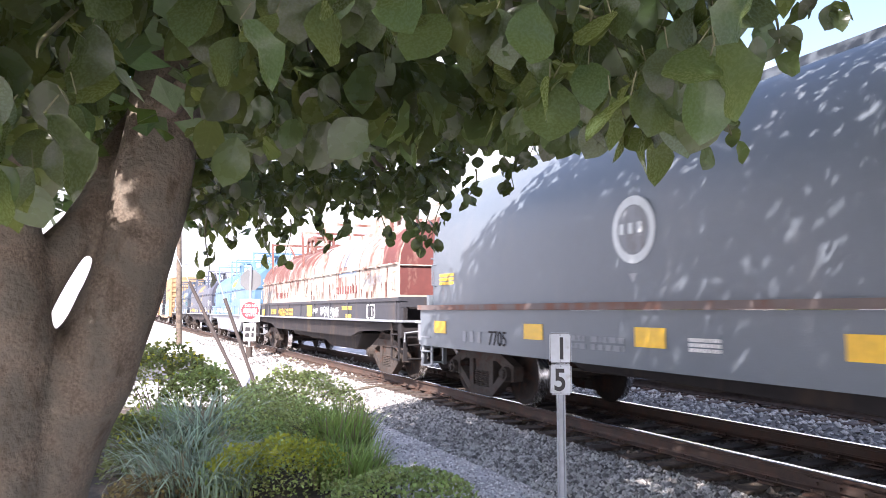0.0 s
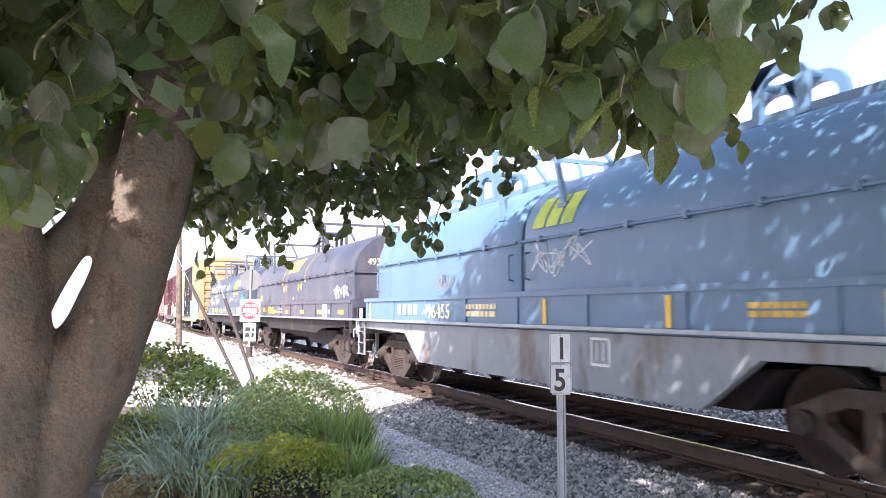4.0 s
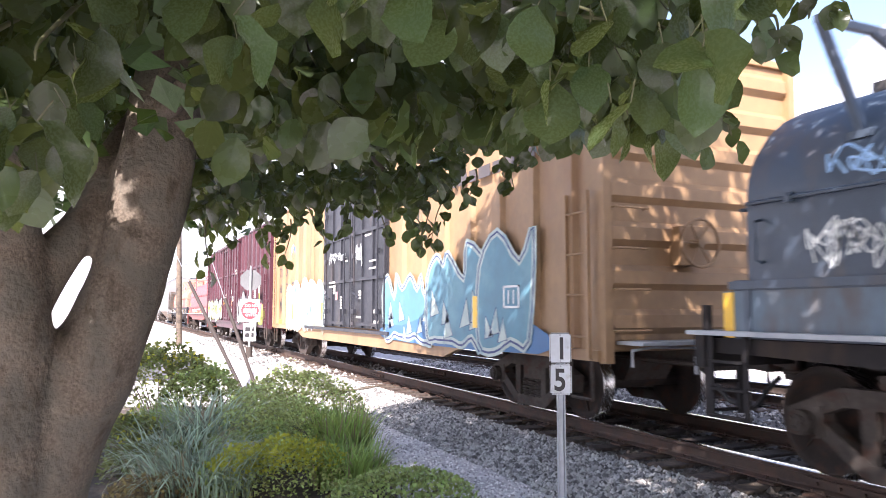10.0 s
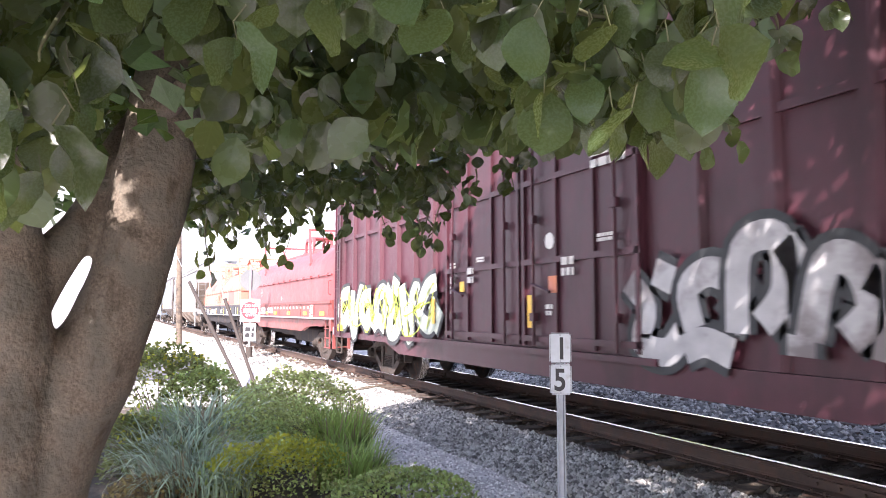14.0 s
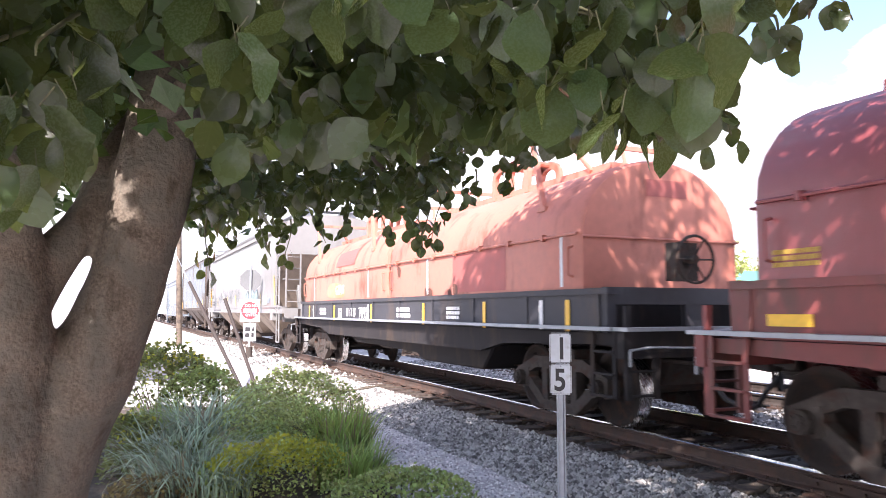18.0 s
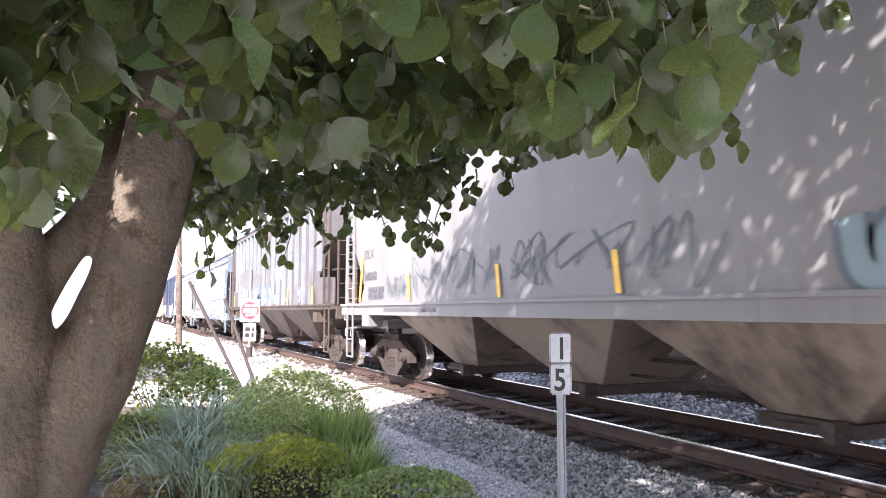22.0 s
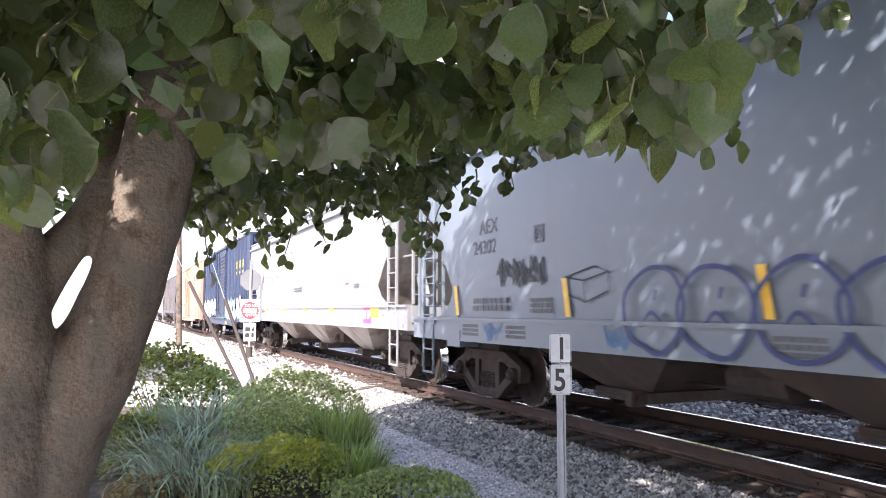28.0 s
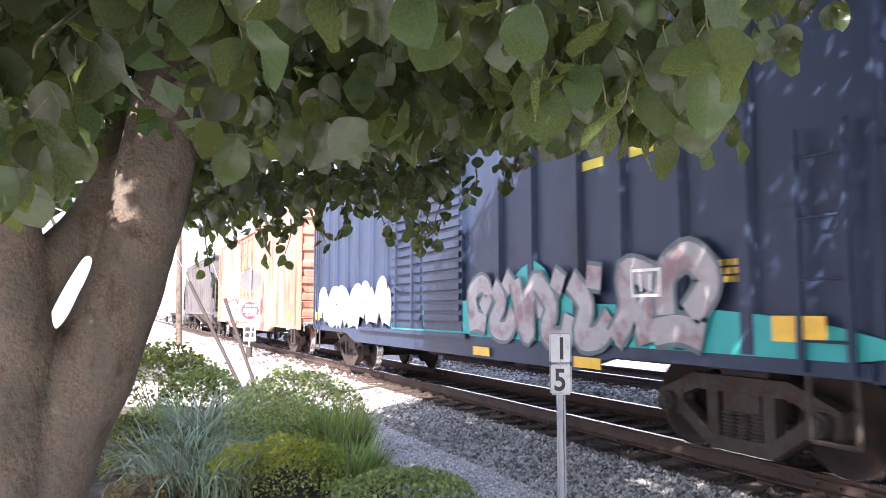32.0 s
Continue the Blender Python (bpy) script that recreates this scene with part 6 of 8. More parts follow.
for h, x0, x1 in ((front, 0.1, 7.1), (rear, -7.2, -0.1)):
    for k in range(30):
        a, wd, z = rnd.uniform(x0, x1 - 0.2), rnd.uniform(0.03, 0.10), rnd.uniform(1.75, 2.28)
        hgt = rnd.uniform(0.15, 0.55)
        blob = smooth_line([(a, z), (a + wd * 0.5, z + 0.03), (a + wd, z - 0.02), (a + wd * 0.8, z - hgt * 0.4), (a + wd * 0.6, z - hgt), (a + wd * 0.35, z - hgt * 0.7), (a + wd * 0.1, z - hgt * 0.3)], True, 2)
        patch(h, [(p[0], max(1.65, p[1])) for p in blob], K_BARERUST, -1.242 - 0.0004 * k, "rust_run")
    for k in range(4):
        xx = x0 + 0.8 + k * (x1 - x0 - 1.4) / 3
        o = patch(h, [(xx, 1.65), (xx + 0.035, 1.65), (xx + 0.035, 3.2), (xx, 3.2)], K_BARERUST, 0, "rusty_hoop")
        drape(o, 1.24, 3.28, 0.008)

# light blue coil car
c, y = car[2], SILL_Y
bars(c, -4.6, 1.24, 1.1, 0.27, M_CREAM, y, 1, "painted owner's mark", 18, 4)
lettering(c, "496455", -3.35, 1.24, 0.34, M_CREAM, y - 0.003, "cream road number", wide=1.14)
bars(c, -1.6, 1.26, 1.0, 0.22, M_CREAM, y, 2, seed=19)
reflectors(c, [-6.3, 0.7, 3.0, 5.3], y, 1.36, 0.08, 0.32)
frame_sign(c, 1.75, 0.75, 0.36, 0.32, M_WHITE, -1.352)
bars(c, 4.0, 1.3, 0.6, 0.15, M_AMBER, y, 2, seed=20)
front, rear = COVERS[2]
scribble(front, 0.4, 1.8, 1.2, 0.5, K_PALE, -1.243, 21, 4, 0.03)
scribble(rear, -3.0, 1.7, 0.7, 0.3, P_FRAMEGREY, -1.243, 22, 4, 0.04)
drape(slant_blocks(front, 0.3, 1.3, 2.45, 2.85, 3, K_LIME, 0), 1.24, 3.28)
bars(front, -0.5, 2.72, 1.0, 0.26, M_CREAM, 6.505, 1, "cream owner's mark on the end", 23, 4, face=0)
lettering(front, "FOR USE ON", 6.508, 2.50, 0.19, M_CREAM, -0.92, "small cream writing on the end", face=0, wide=0.9)
bars(front, 0.13, 2.50, 0.28, 0.15, M_CREAM, 6.505, 1, "cream owner's mark on the end", 24, 4, face=0)
lettering(front, "496274", 6.508, 2.50, 0.19, M_CREAM, 0.48, "small cream writing on the end", face=0, wide=0.9)
lettering(front, "THRU 496485", 6.508, 2.31, 0.19, M_CREAM, -0.52, "small cream writing on the end", face=0, wide=0.9)

# charcoal coil car
c, y = car[3], SILL_Y
bars(c, -4.55, 1.28, 0.8, 0.22, M_AMBER, y, 1, "painted owner's mark", 26, 4)
lettering(c, "493463", -3.75, 1.25, 0.36, M_AMBER, y - 0.003, "amber road number", wide=1.08)
reflectors(c, [-5.4, -2.3, -0.55, 1.55, 3.58, 5.6], y, 1.33, 0.44, 0.10)
bars(c, -1.95, 1.26, 0.75, 0.22, P_FRAMEGREY, y, 2, seed=27)
frame_sign(c, 3.9, 1.22, 0.42, 0.32, M_WHITE, y)
bars(c, 4.45, 1.28, 0.24, 0.12, M_WHITE, y, 1, seed=28)
h = COVERS[3][0]
reflectors(h, [-5.27], -1.242, 1.83, 0.22, 0.2)
K_AMBERFADE = material("faded_amber", (0.42, 0.27, 0.09), 0.6, 0, 8, 0.15, (0.25, 0.18, 0.10), 0.4, 3)
drape(slant_blocks(h, -0.85, 0.75, 2.55, 2.98, 3, K_AMBERFADE, 0), 1.24, 3.28)
bars(h, -1.3, 2.36, 2.4, 0.13, P_FRAMEGREY, 0, 1, "faded slogan as plain blocks", 29)
drape(h.children[-1], 1.24, 3.28)
for s, a, b in ((-1, -1.62, -0.95), (1, 1.5, 1.75)):
    o = patch(h, [(a, 2.2), (a + 0.22, 2.2), (a + 0.22, 2.28), (a + 0.1, 2.29), (b + 0.1, 3.05), (b, 3.05), (a, 2.28)], K_AMBERFADE, 0)
    drape(o, 1.24, 3.28)
for x, z in ((-1.33, 2.06), (-0.99, 2.07), (0.78, 2.07), (1.12, 2.08)):
    disc_mark(h, x, z, 0.11, 0.11, K_AMBERFADE, -1.242)
patch(h, [(0.06, 1.66), (0.13, 1.78), (-0.01, 1.78)], M_CREAM, -1.242)
scribble(h, 4.8, 1.66, 1.2, 0.32, K_PALE, -1.243, 30, 8, 0.05)
bars(h, -0.5, 2.72, 1.0, 0.26, M_CREAM, 6.405, 1, "cream owner's mark on the end", 31, 4, face=0)
lettering(h, "493000 - 493524", 6.408, 2.45, 0.22, M_CREAM, -0.90, "cream writing on the end", face=0, wide=0.98)
lettering(h, "1/4/22", 6.408, 1.80, 0.36, K_PALE, 0.30, "white sprayed date", name="graffiti", face=0, wide=0.9)
bars(h, -4.0, 1.75, 0.4, 0.1, P_FRAMEGREY, -1.242, 2, seed=33)

# slate coil car
c, y = car[4], SILL_Y
K_SILLBLUE = material("sill_blue", (0.10, 0.145, 0.19), 0.55, 0, 8, 0.1, (0.09, 0.085, 0.085), 0.4, 2, 3)
patch(c, [(-7.1, 1.14), (7.1, 1.14), (7.1, 1.54), (-7.1, 1.54)], K_SILLBLUE, y + 0.006, "sill_panel", "lighter blue panel along the sill")
bars(c, -4.98, 1.27, 0.95, 0.23, M_AMBER, y, 1, "painted owner's mark", 34, 4)
lettering(c, "498658", -3.66, 1.26, 0.34, M_AMBER, y - 0.003, "amber road number", wide=1.0)
patch(c, [(-4.02, 1.13), (-3.82, 1.13), (-3.82, 1.55), (-4.02, 1.55)], P_BROWN, y - 0.004, "rust_patch")
for x in (-7.1, -3.79, 1.55, 4.0, 6.6):
    patch(c, [(x, 1.13), (x + 0.12, 1.13), (x + 0.12, 1.53), (x, 1.53)], M_YELLOW, y - 0.002, "reflector")
frame_sign(c, 4.75, 1.23, 0.38, 0.28, M_WHITE, y)
bars(c, -2.0, 1.27, 1.3, 0.2, M_AMBER, y, 2, seed=35)
scribble(c, 1.55, 1.25, 0.8, 0.25, K_PALE, y, 36, 6, 0.03)
scribble(c, -0.3, 1.25, 1.1, 0.25, M_AMBER, y, 37, 5, 0.03)
front, rear = COVERS[4]
for h, x0 in ((front, 2.7), (rear, -4.45)):
    drape(slant_blocks(h, x0, x0 + 1.25, 2.34, 2.76, 3, M_AMBER, 0), 1.24, 3.28)
    patch(h, [(x0 - 0.08, 2.1), (x0 + 1.25, 2.1), (x0 + 1.25, 2.18), (x0 - 0.08, 2.18)], M_AMBER, -1.243, "emblem_bar")
scribble(front, 1.1, 1.68, 1.55, 0.4, K_SILVER, -1.243, 38, 6, 0.06)
scribble(front, 2.9, 1.7, 1.4, 0.4, K_SILVER, -1.243, 39, 5, 0.06)
drape(scribble(front, -0.15 + 0.25, 2.32, 1.2, 0.3, K_PALE, 0, 40, 5, 0.035), 1.24, 3.28)
drape(scribble(front, 4.0, 2.45, 1.6, 0.3, K_SKY, 0, 41, 7, 0.05), 1.24, 3.28)
scribble(front, 4.9, 1.66, 1.1, 0.45, K_TEAL, -1.243, 42, 5, 0.05)
drape(scribble(rear, -6.2, 2.36, 2.1, 0.3, K_SKY, 0, 43, 8, 0.04), 1.24, 3.28)
drape(scribble(rear, -2.85, 2.42, 2.2, 0.28, K_SKY, 0, 44, 9, 0.04), 1.24, 3.28)
scribble(rear, -6.2, 1.68, 0.9, 0.45, K_PALE, -1.243, 45, 5, 0.03)
scribble(rear, -3.8, 1.7, 1.3, 0.36, K_OLIVE, -1.243, 46, 6, 0.04)
scribble(rear, -4.95, 1.68, 0.5, 0.2, K_PALE, -1.243, 47, 4, 0.02)
bars(front, -0.5, 2.7, 1.0, 0.24, M_CREAM, 6.425, 1, "cream owner's mark on the end", 48, 4, face=0)

# faded yellow boxcar
c, y = car[5], BOX_Y - 0.075
piece(c, 2.1, 0.82, 2.3, 1.25, K_BLUEGRAF, K_NAVYLINE, y, 49, 3, 0.03, "blue sprayed shapes with pale rims", K_BLUEGRAF, K_RIMPALE)
piece(c, 4.2, 0.82, 2.0, 1.6, K_BLUEGRAF, K_NAVYLINE, y - 0.006, 50, 2, 0.03, "blue sprayed shapes with pale rims", K_BLUEGRAF, K_RIMPALE)
piece(c, 6.1, 0.82, 1.4, 1.8, K_BLUEGRAF, K_NAVYLINE, y - 0.012, 48, 1, 0.03, "blue sprayed shapes with pale rims", K_BLUEGRAF, K_RIMPALE)
patch(c, smooth_line([(2.1, 0.84), (7.7, 0.84), (7.6, 1.2), (6.4, 1.32), (5.2, 1.18), (4.2, 1.28), (3.0, 1.1), (2.2, 1.12)], True, 3), K_DEEPBLUE, y - 0.0005, "graffiti", "deep blue sprayed base")
piece(c, -6.8, 0.78, 4.35, 1.35, K_SEA, K_PALE, y, 51, 5, 0.05, under=K_SEADARK, label= "sea-green sprayed shapes with pale rims")
K_BOXNUM = material("dark_lettering", (0.07, 0.06, 0.06), 0.6, 0, 10, 0.15)
for words, x, z in (("TB", -8.22, 2.42), ("OX", -7.36, 2.42), ("66", -8.15, 1.92), ("33", -7.28, 1.92), ("77", -6.45, 1.92)):
    lettering(c, words, x, z, 0.42, K_BOXNUM, BOX_Y - 0.003, "dark painted mark and road number", wide=0.82)
reflectors(c, [-2.6, 6.0, -5.9], y - 0.012, 1.35, 0.14, 0.45)
reflectors(c, [8.1, -8.0], BOX_Y - 0.004, 0.98, 0.5, 0.2)
frame_sign(c, 6.85, 1.4, 0.42, 0.3, M_WHITE, y - 0.014)
bars(c, 4.75, 3.22, 2.9, 0.24, K_BOXNUM, BOX_Y - 0.07, 1, "dark painted slogan as plain blocks", 52)
bars(c, -7.0, 1.68, 0.3, 0.12, K_BOXNUM, BOX_Y, 2, seed=53)
disc_mark(c, -7.1, 1.86, 0.16, 0.17, K_PALE, BOX_Y)
scribble(c, -8.2, 1.25, 0.4, 0.6, K_BOXNUM, BOX_Y, 54, 3, 0.03)
scribble(c, -8.9, 2.45, 0.3, 0.5, K_BOXNUM, BOX_Y, 55, 3, 0.025)
patch(c, [(-6.9, 2.85), (-6.6, 3.0), (-6.2, 3.35), (-6.5, 3.3)], K_SKY, BOX_Y - 0.002, "emblem")
patch(c, [(-6.0, 2.95), (-5.6, 3.0), (-5.9, 3.3), (-6.3, 3.25)], K_DEEPBLUE, BOX_Y - 0.002, "emblem")
K_LABEL = material("label_paper", (0.62, 0.6, 0.55), 0.6, 0, 8, 0.1)
for x, z, w, h in ((-1.85, 2.0, 0.5, 0.06), (-1.85, 1.9, 0.45, 0.06), (-1.5, 1.75, 0.18, 0.22), (0.5, 1.6, 0.15, 0.2), (1.2, 2.35, 0.4, 0.05), (1.2, 2.2, 0.4, 0.05), (0.35, 1.2, 0.3, 0.06), (-0.9, 1.4, 0.12, 0.3), (1.5, 1.3, 0.3, 0.1), (1.5, 1.1, 0.28, 0.08), (-0.6, 2.45, 0.25, 0.06), (0.9, 2.9, 0.4, 0.05)):
    bars(c, x, z, w, h, K_LABEL, BOX_Y - 0.102, max(1, int(h / 0.06)), "pale stencils on the doors", int(x * 100) + 300)
scribble(c, -1.9, 2.45, 1.4, 0.3, K_PALE, BOX_Y - 0.102, 56, 6, 0.03)
patch(c, [(-1.3, 1.62), (-1.12, 1.62), (-1.12, 1.8), (-1.3, 1.8)], K_PINK, BOX_Y - 0.104, "sticker")
scribble(c, 0.3, 2.3, 0.5, 0.5, K_PALE, BOX_Y - 0.102, 57, 3, 0.04)

# maroon boxcar
c, y = car[6], BOX_Y - 0.078
piece(c, 2.1, 0.86, 1.5, 1.1, K_SILVER, K_SMOKE, y, 58, 2, 0.05, "white and black sprayed shapes")
piece(c, 3.5, 0.86, 2.1, 1.15, K_SILVER, K_SMOKE, y - 0.004, 59, 3, 0.05, "white and black sprayed shapes")
piece(c, 5.4, 0.80, 1.9, 0.95, K_PEACH, K_SMOKE, y - 0.008, 60, 2, 0.08, "peach and black sprayed shapes")
patch(c, smooth_line([(7.2, 1.55), (7.4, 2.1), (7.55, 1.5), (8.3, 1.55), (8.3, 0.95), (7.3, 0.9)], True, 3), K_LIME, y, "graffiti", "lime and pink sprayed paint")
patch(c, smooth_line([(7.6, 1.6), (7.9, 1.62), (7.8, 1.2), (7.6, 1.15)], True, 3), K_PINK, y - 0.004, "graffiti")
reflectors(c, [8.1], y - 0.008, 1.37, 0.24, 0.42)
reflectors(c, [7.88, -8.3], y - 0.006, 0.98, 0.42, 0.14)
reflectors(c, [-2.85, 0.2], y - 0.03, 1.36, 0.12, 0.4)
bars(c, 5.8, 1.82, 0.5, 0.54, K_LABEL, BOX_Y, 7, seed=61)
bars(c, 6.72, 2.0, 0.55, 0.36, K_LABEL, BOX_Y, 5, seed=62)
piece(c, -8.4, 0.84, 5.7, 1.15, K_OLIVE, K_SMOKE, y, 63, 7, 0.05, "pale green and white sprayed shapes with a skull")
scribble(c, -8.2, 0.9, 5.2, 1.0, K_LIME, y - 0.014, 64, 9, 0.05)
for x, z, w, h in ((-1.6, 1.75, 0.2, 0.25), (0.9, 1.75, 0.25, 0.25), (-2.2, 1.6, 0.15, 0.3), (0.55, 1.3, 0.15, 0.15), (1.5, 2.9, 0.6, 0.25), (-2.2, 2.0, 0.2, 0.1), (-1.3, 2.05, 0.25, 0.08), (1.6, 2.1, 0.3, 0.1)):
    bars(c, x, z, w, h, K_LABEL, BOX_Y - 0.102, 2, "pale stencils on the doors", int(x * 100) + 500)
disc_mark(c, 0.65, 2.2, 0.1, 0.1, K_LABEL, BOX_Y - 0.103)
patch(c, [(-1.85, 1.65), (-1.7, 1.65), (-1.7, 1.8), (-1.85, 1.8)], M_YELLOW, BOX_Y - 0.104, "sticker")
patch(c, [(0.62, 1.58), (0.8, 1.58), (0.8, 1.78), (0.62, 1.78)], K_PATCH, BOX_Y - 0.104, "sticker")

# red coil car
K_WORNRED = material("worn_emblem", (0.50, 0.30, 0.28), 0.6, 0, 8, 0.15)
c, y = car[7], SILL_Y
bars(c, -3.99, 1.27, 0.55, 0.22, M_WHITE, y, 1, "painted owner's mark", 65, 3)
lettering(c, "80620", -3.32, 1.24, 0.36, M_WHITE, y - 0.003, "white road number", wide=1.05)
reflectors(c, [-5.85, -2.12, -0.6, 1.5, 3.68, 5.6], y, 1.29, 0.44, 0.10)
bars(c, -1.95, 1.28, 0.85, 0.2, M_WHITE, y, 2, seed=66)
for k in range(11):
    bars(c, -0.7 + k * 0.47, 1.40, 0.16, 0.1, K_LABEL, y, 1, "small pale notices", 70 + k)
frame_sign(c, 4.3, 1.2, 0.42, 0.32, M_WHITE, y)
h = COVERS[7][0]
disc_mark(h, -3.55, 2.03, 0.15, 0.15, K_WORNRED, -1.242, 0.85)
scribble(h, -3.65, 1.95, 0.22, 0.14, K_WORNRED, -1.243, 300, 1, 0.05, "worn round emblem")
bars(h, -6.05, 1.72, 0.45, 0.16, M_AMBER, -1.242, 3, "yellow warning notice", 67)
patch(h, [(0.06, 1.70), (0.12, 1.82), (0.0, 1.82)], M_WHITE, -1.242)

# orange coil car
c, y = car[8], SILL_Y
frame_sign(c, -3.42, 1.17, 0.26, 0.25, M_WHITE, y)
bars(c, -2.75, 1.19, 0.84, 0.26, M_WHITE, y, 1, "painted owner's mark", 68, 3)
lettering(c, "7092", -1.80, 1.19, 0.36, M_WHITE, y - 0.003, "white road number", wide=0.92)
for x in (-6.4, -3.85, -0.96, 1.95, 4.3, 6.5):
    patch(c, [(x, 1.12), (x + 0.1, 1.12), (x + 0.1, 1.5), (x, 1.5)], M_YELLOW, y - 0.002, "reflector")
for x in (-5.95, -1.15, 5.9):
    patch(c, [(x, 1.13), (x + 0.09, 1.13), (x + 0.09, 1.5), (x, 1.5)], M_WHITE, y - 0.002, "white_strip")
bars(c, 0.65, 1.22, 0.7, 0.22, M_WHITE, y, 2, seed=69)
bars(c, -5.2, 1.25, 0.6, 0.2, M_WHITE, y, 2, seed=71)
bars(c, 3.0, 1.22, 0.5, 0.22, M_WHITE, y, 3, seed=72)
front, rear = COVERS[8]
lettering(rear, "GRW", -3.93, 1.76, 0.33, K_PALE, -1.246, "faded pale painted letters", wide=0.95)
patch(rear, smooth_line([(-4.5, 1.70), (-3.4, 1.68), (-3.1, 1.82), (-3.5, 2.02), (-4.4, 2.05), (-4.75, 1.85)], True, 4), K_PATCH, -1.2415, "paint_patch", "brighter orange repaint")
drape(patch(rear, [(-3.95, 2.45), (-2.4, 2.45), (-2.4, 2.85), (-3.95, 2.8)], K_RUSTPATCH, 0), 1.24, 3.28)
drape(patch(front, [(3.1, 1.66), (4.9, 1.66), (4.9, 2.3), (3.1, 2.28)], K_RUSTPATCH, 0), 1.24, 3.28, 0.004)
for k, (h, x) in enumerate(((rear, -1.35), (rear, -6.1), (front, 2.0), (front, 6.3))):
    patch(h, [(x, 1.66), (x + 0.06, 1.66), (x + 0.06, 2.28), (x, 2.28)], K_PALE, -1.244, "white_strip")
for x, z, s in ((1.9, 1.75, 0.22), (3.1, 1.78, 0.12), (0.5, 2.2, 0.12), (2.9, 1.7, 0.1)):
    patch(front, smooth_line([(x, z), (x + s, z + 0.02), (x + s * 1.6, z - 0.05), (x + s * 1.3, z - 0.2), (x + s * 0.6, z - 0.16), (x + 0.05, z - 0.22)], True, 3), K_BARERUST, -1.243, "rust_patch")
bars(front, -0.25, 2.75, 0.9, 0.3, K_RUSTPATCH, 6.755, 1, "dark repaint on the end", 74, 1, face=0)

# pale grey hopper
c, y = car[9], -1.592
K_TEXT = material("dark_grey_lettering", (0.09, 0.09, 0.10), 0.6, 0, 10, 0.15)
lettering(c, "TILX", -8.28, 2.42, 0.27, K_TEXT, y - 0.003, "dark grey mark and road number", wide=1.1)
lettering(c, "640848", -8.25, 1.98, 0.25, K_TEXT, y - 0.003, "dark grey mark and road number", wide=1.0)
piece(c, 2.7, 1.52, 2.7, 0.62, K_FADETEAL, K_SLATELINE, y - 0.004, 75, 4, 0.045, "faded teal sprayed shapes")
scribble(c, -5.8, 1.55, 3.4, 0.75, K_SLATELINE, y - 0.003, 76, 8, 0.035)
scribble(c, -2.1, 1.58, 3.8, 0.75, K_SLATELINE, y - 0.003, 77, 6, 0.04)
scribble(c, -7.0, 1.55, 1.2, 0.5, K_SLATELINE, y - 0.003, 78, 6, 0.03)
for x in (-5.75, -2.45, 0.12, 5.95):
    patch(c, [(x, 1.55), (x + 0.1, 1.55), (x + 0.04, 2.0), (x - 0.06, 2.0)], M_YELLOW, y - 0.006, "reflector")
patch(c, [(8.52, 1.55), (8.68, 1.55), (8.42, 2.5), (8.32, 2.5)], M_YELLOW, y - 0.006, "reflector")
patch(c, [(-8.62, 1.55), (-8.5, 1.55), (-8.3, 2.5), (-8.42, 2.5)], M_YELLOW, y - 0.006, "reflector")
frame_sign(c, 6.6, 1.58, 0.55, 0.3, M_WHITE, y - 0.004)
bars(c, 5.6, 1.58, 0.3, 0.12, M_WHITE, y - 0.003, 2, seed=79)
bars(c, -8.0, 1.6, 0.9, 0.25, K_TEXT, y - 0.003, 2, seed=80)
bars(c, 7.25, 1.62, 0.45, 0.2, K_GREYBLUE, y - 0.003, 3, seed=81)
bars(c, -7.0, 1.33, 2.5, 0.1, K_TEXT, -1.612, 1, seed=82)

# ribbed hopper
K_FAINT = material("worn_lettering", (0.33, 0.32, 0.31), 0.65, 0, 7, 0.12, (0.28, 0.27, 0.26), 0.6, 4)
c, y = car[10], -1.562
bars(c, -5.52, 2.76, 0.4, 0.18, M_WHITE, y, 1, "painted owner's mark", 83, 2)
for words, x in (("7", -6.98), ("6", -6.2), ("9", -5.42), ("1", -4.6), ("0", -3.78)):
    lettering(c, words, x, 2.31, 0.29, M_WHITE, y - 0.003, "white road number, one figure a panel")
for x in (-6.98, -4.14, 1.0, 3.6, 6.55):
    bm = bmesh.new()
    box(bm, x - 0.058, x + 0.058, -1.668, -1.662, 1.53, 2.0)
    part("reflector", bm, M_YELLOW, c)
piece(c, -1.6, 1.52, 2.1, 0.62, K_SKY, K_DEEPBLUE, y - 0.004, 84, 3, 0.05, "sky blue sprayed shapes")
lettering(c, "SURE", 1.10, 1.60, 0.40, M_WHITE, y - 0.003, "white sprayed word", name="graffiti", wide=0.6)
scribble(c, 2.15, 1.58, 0.55, 0.12, K_LIME, y, 86, 4, 0.03)
scribble(c, 4.1, 1.56, 0.6, 0.55, K_PALE, y, 87, 2, 0.05)
scribble(c, 4.15, 1.75, 0.5, 0.3, K_SKY, y - 0.002, 301, 2, 0.04)
piece(c, -2.6, 1.55, 0.7, 0.6, K_PINK, K_PALE, y - 0.004, 88, 1, 0.05, "faded pink sprayed shape")
scribble(c, 2.95, 1.55, 0.5, 0.3, K_PALE, y, 89, 3, 0.03)
scribble(c, -6.6, 1.55, 1.6, 0.3, K_PALE, y, 90, 6, 0.03)
for k in range(6):
    bars(c, -6.35 + (k % 2) * 0.78, 1.6 + 0.1 * (k // 2), 0.4, 0.08, M_WHITE, y, 1, seed=91 + k)
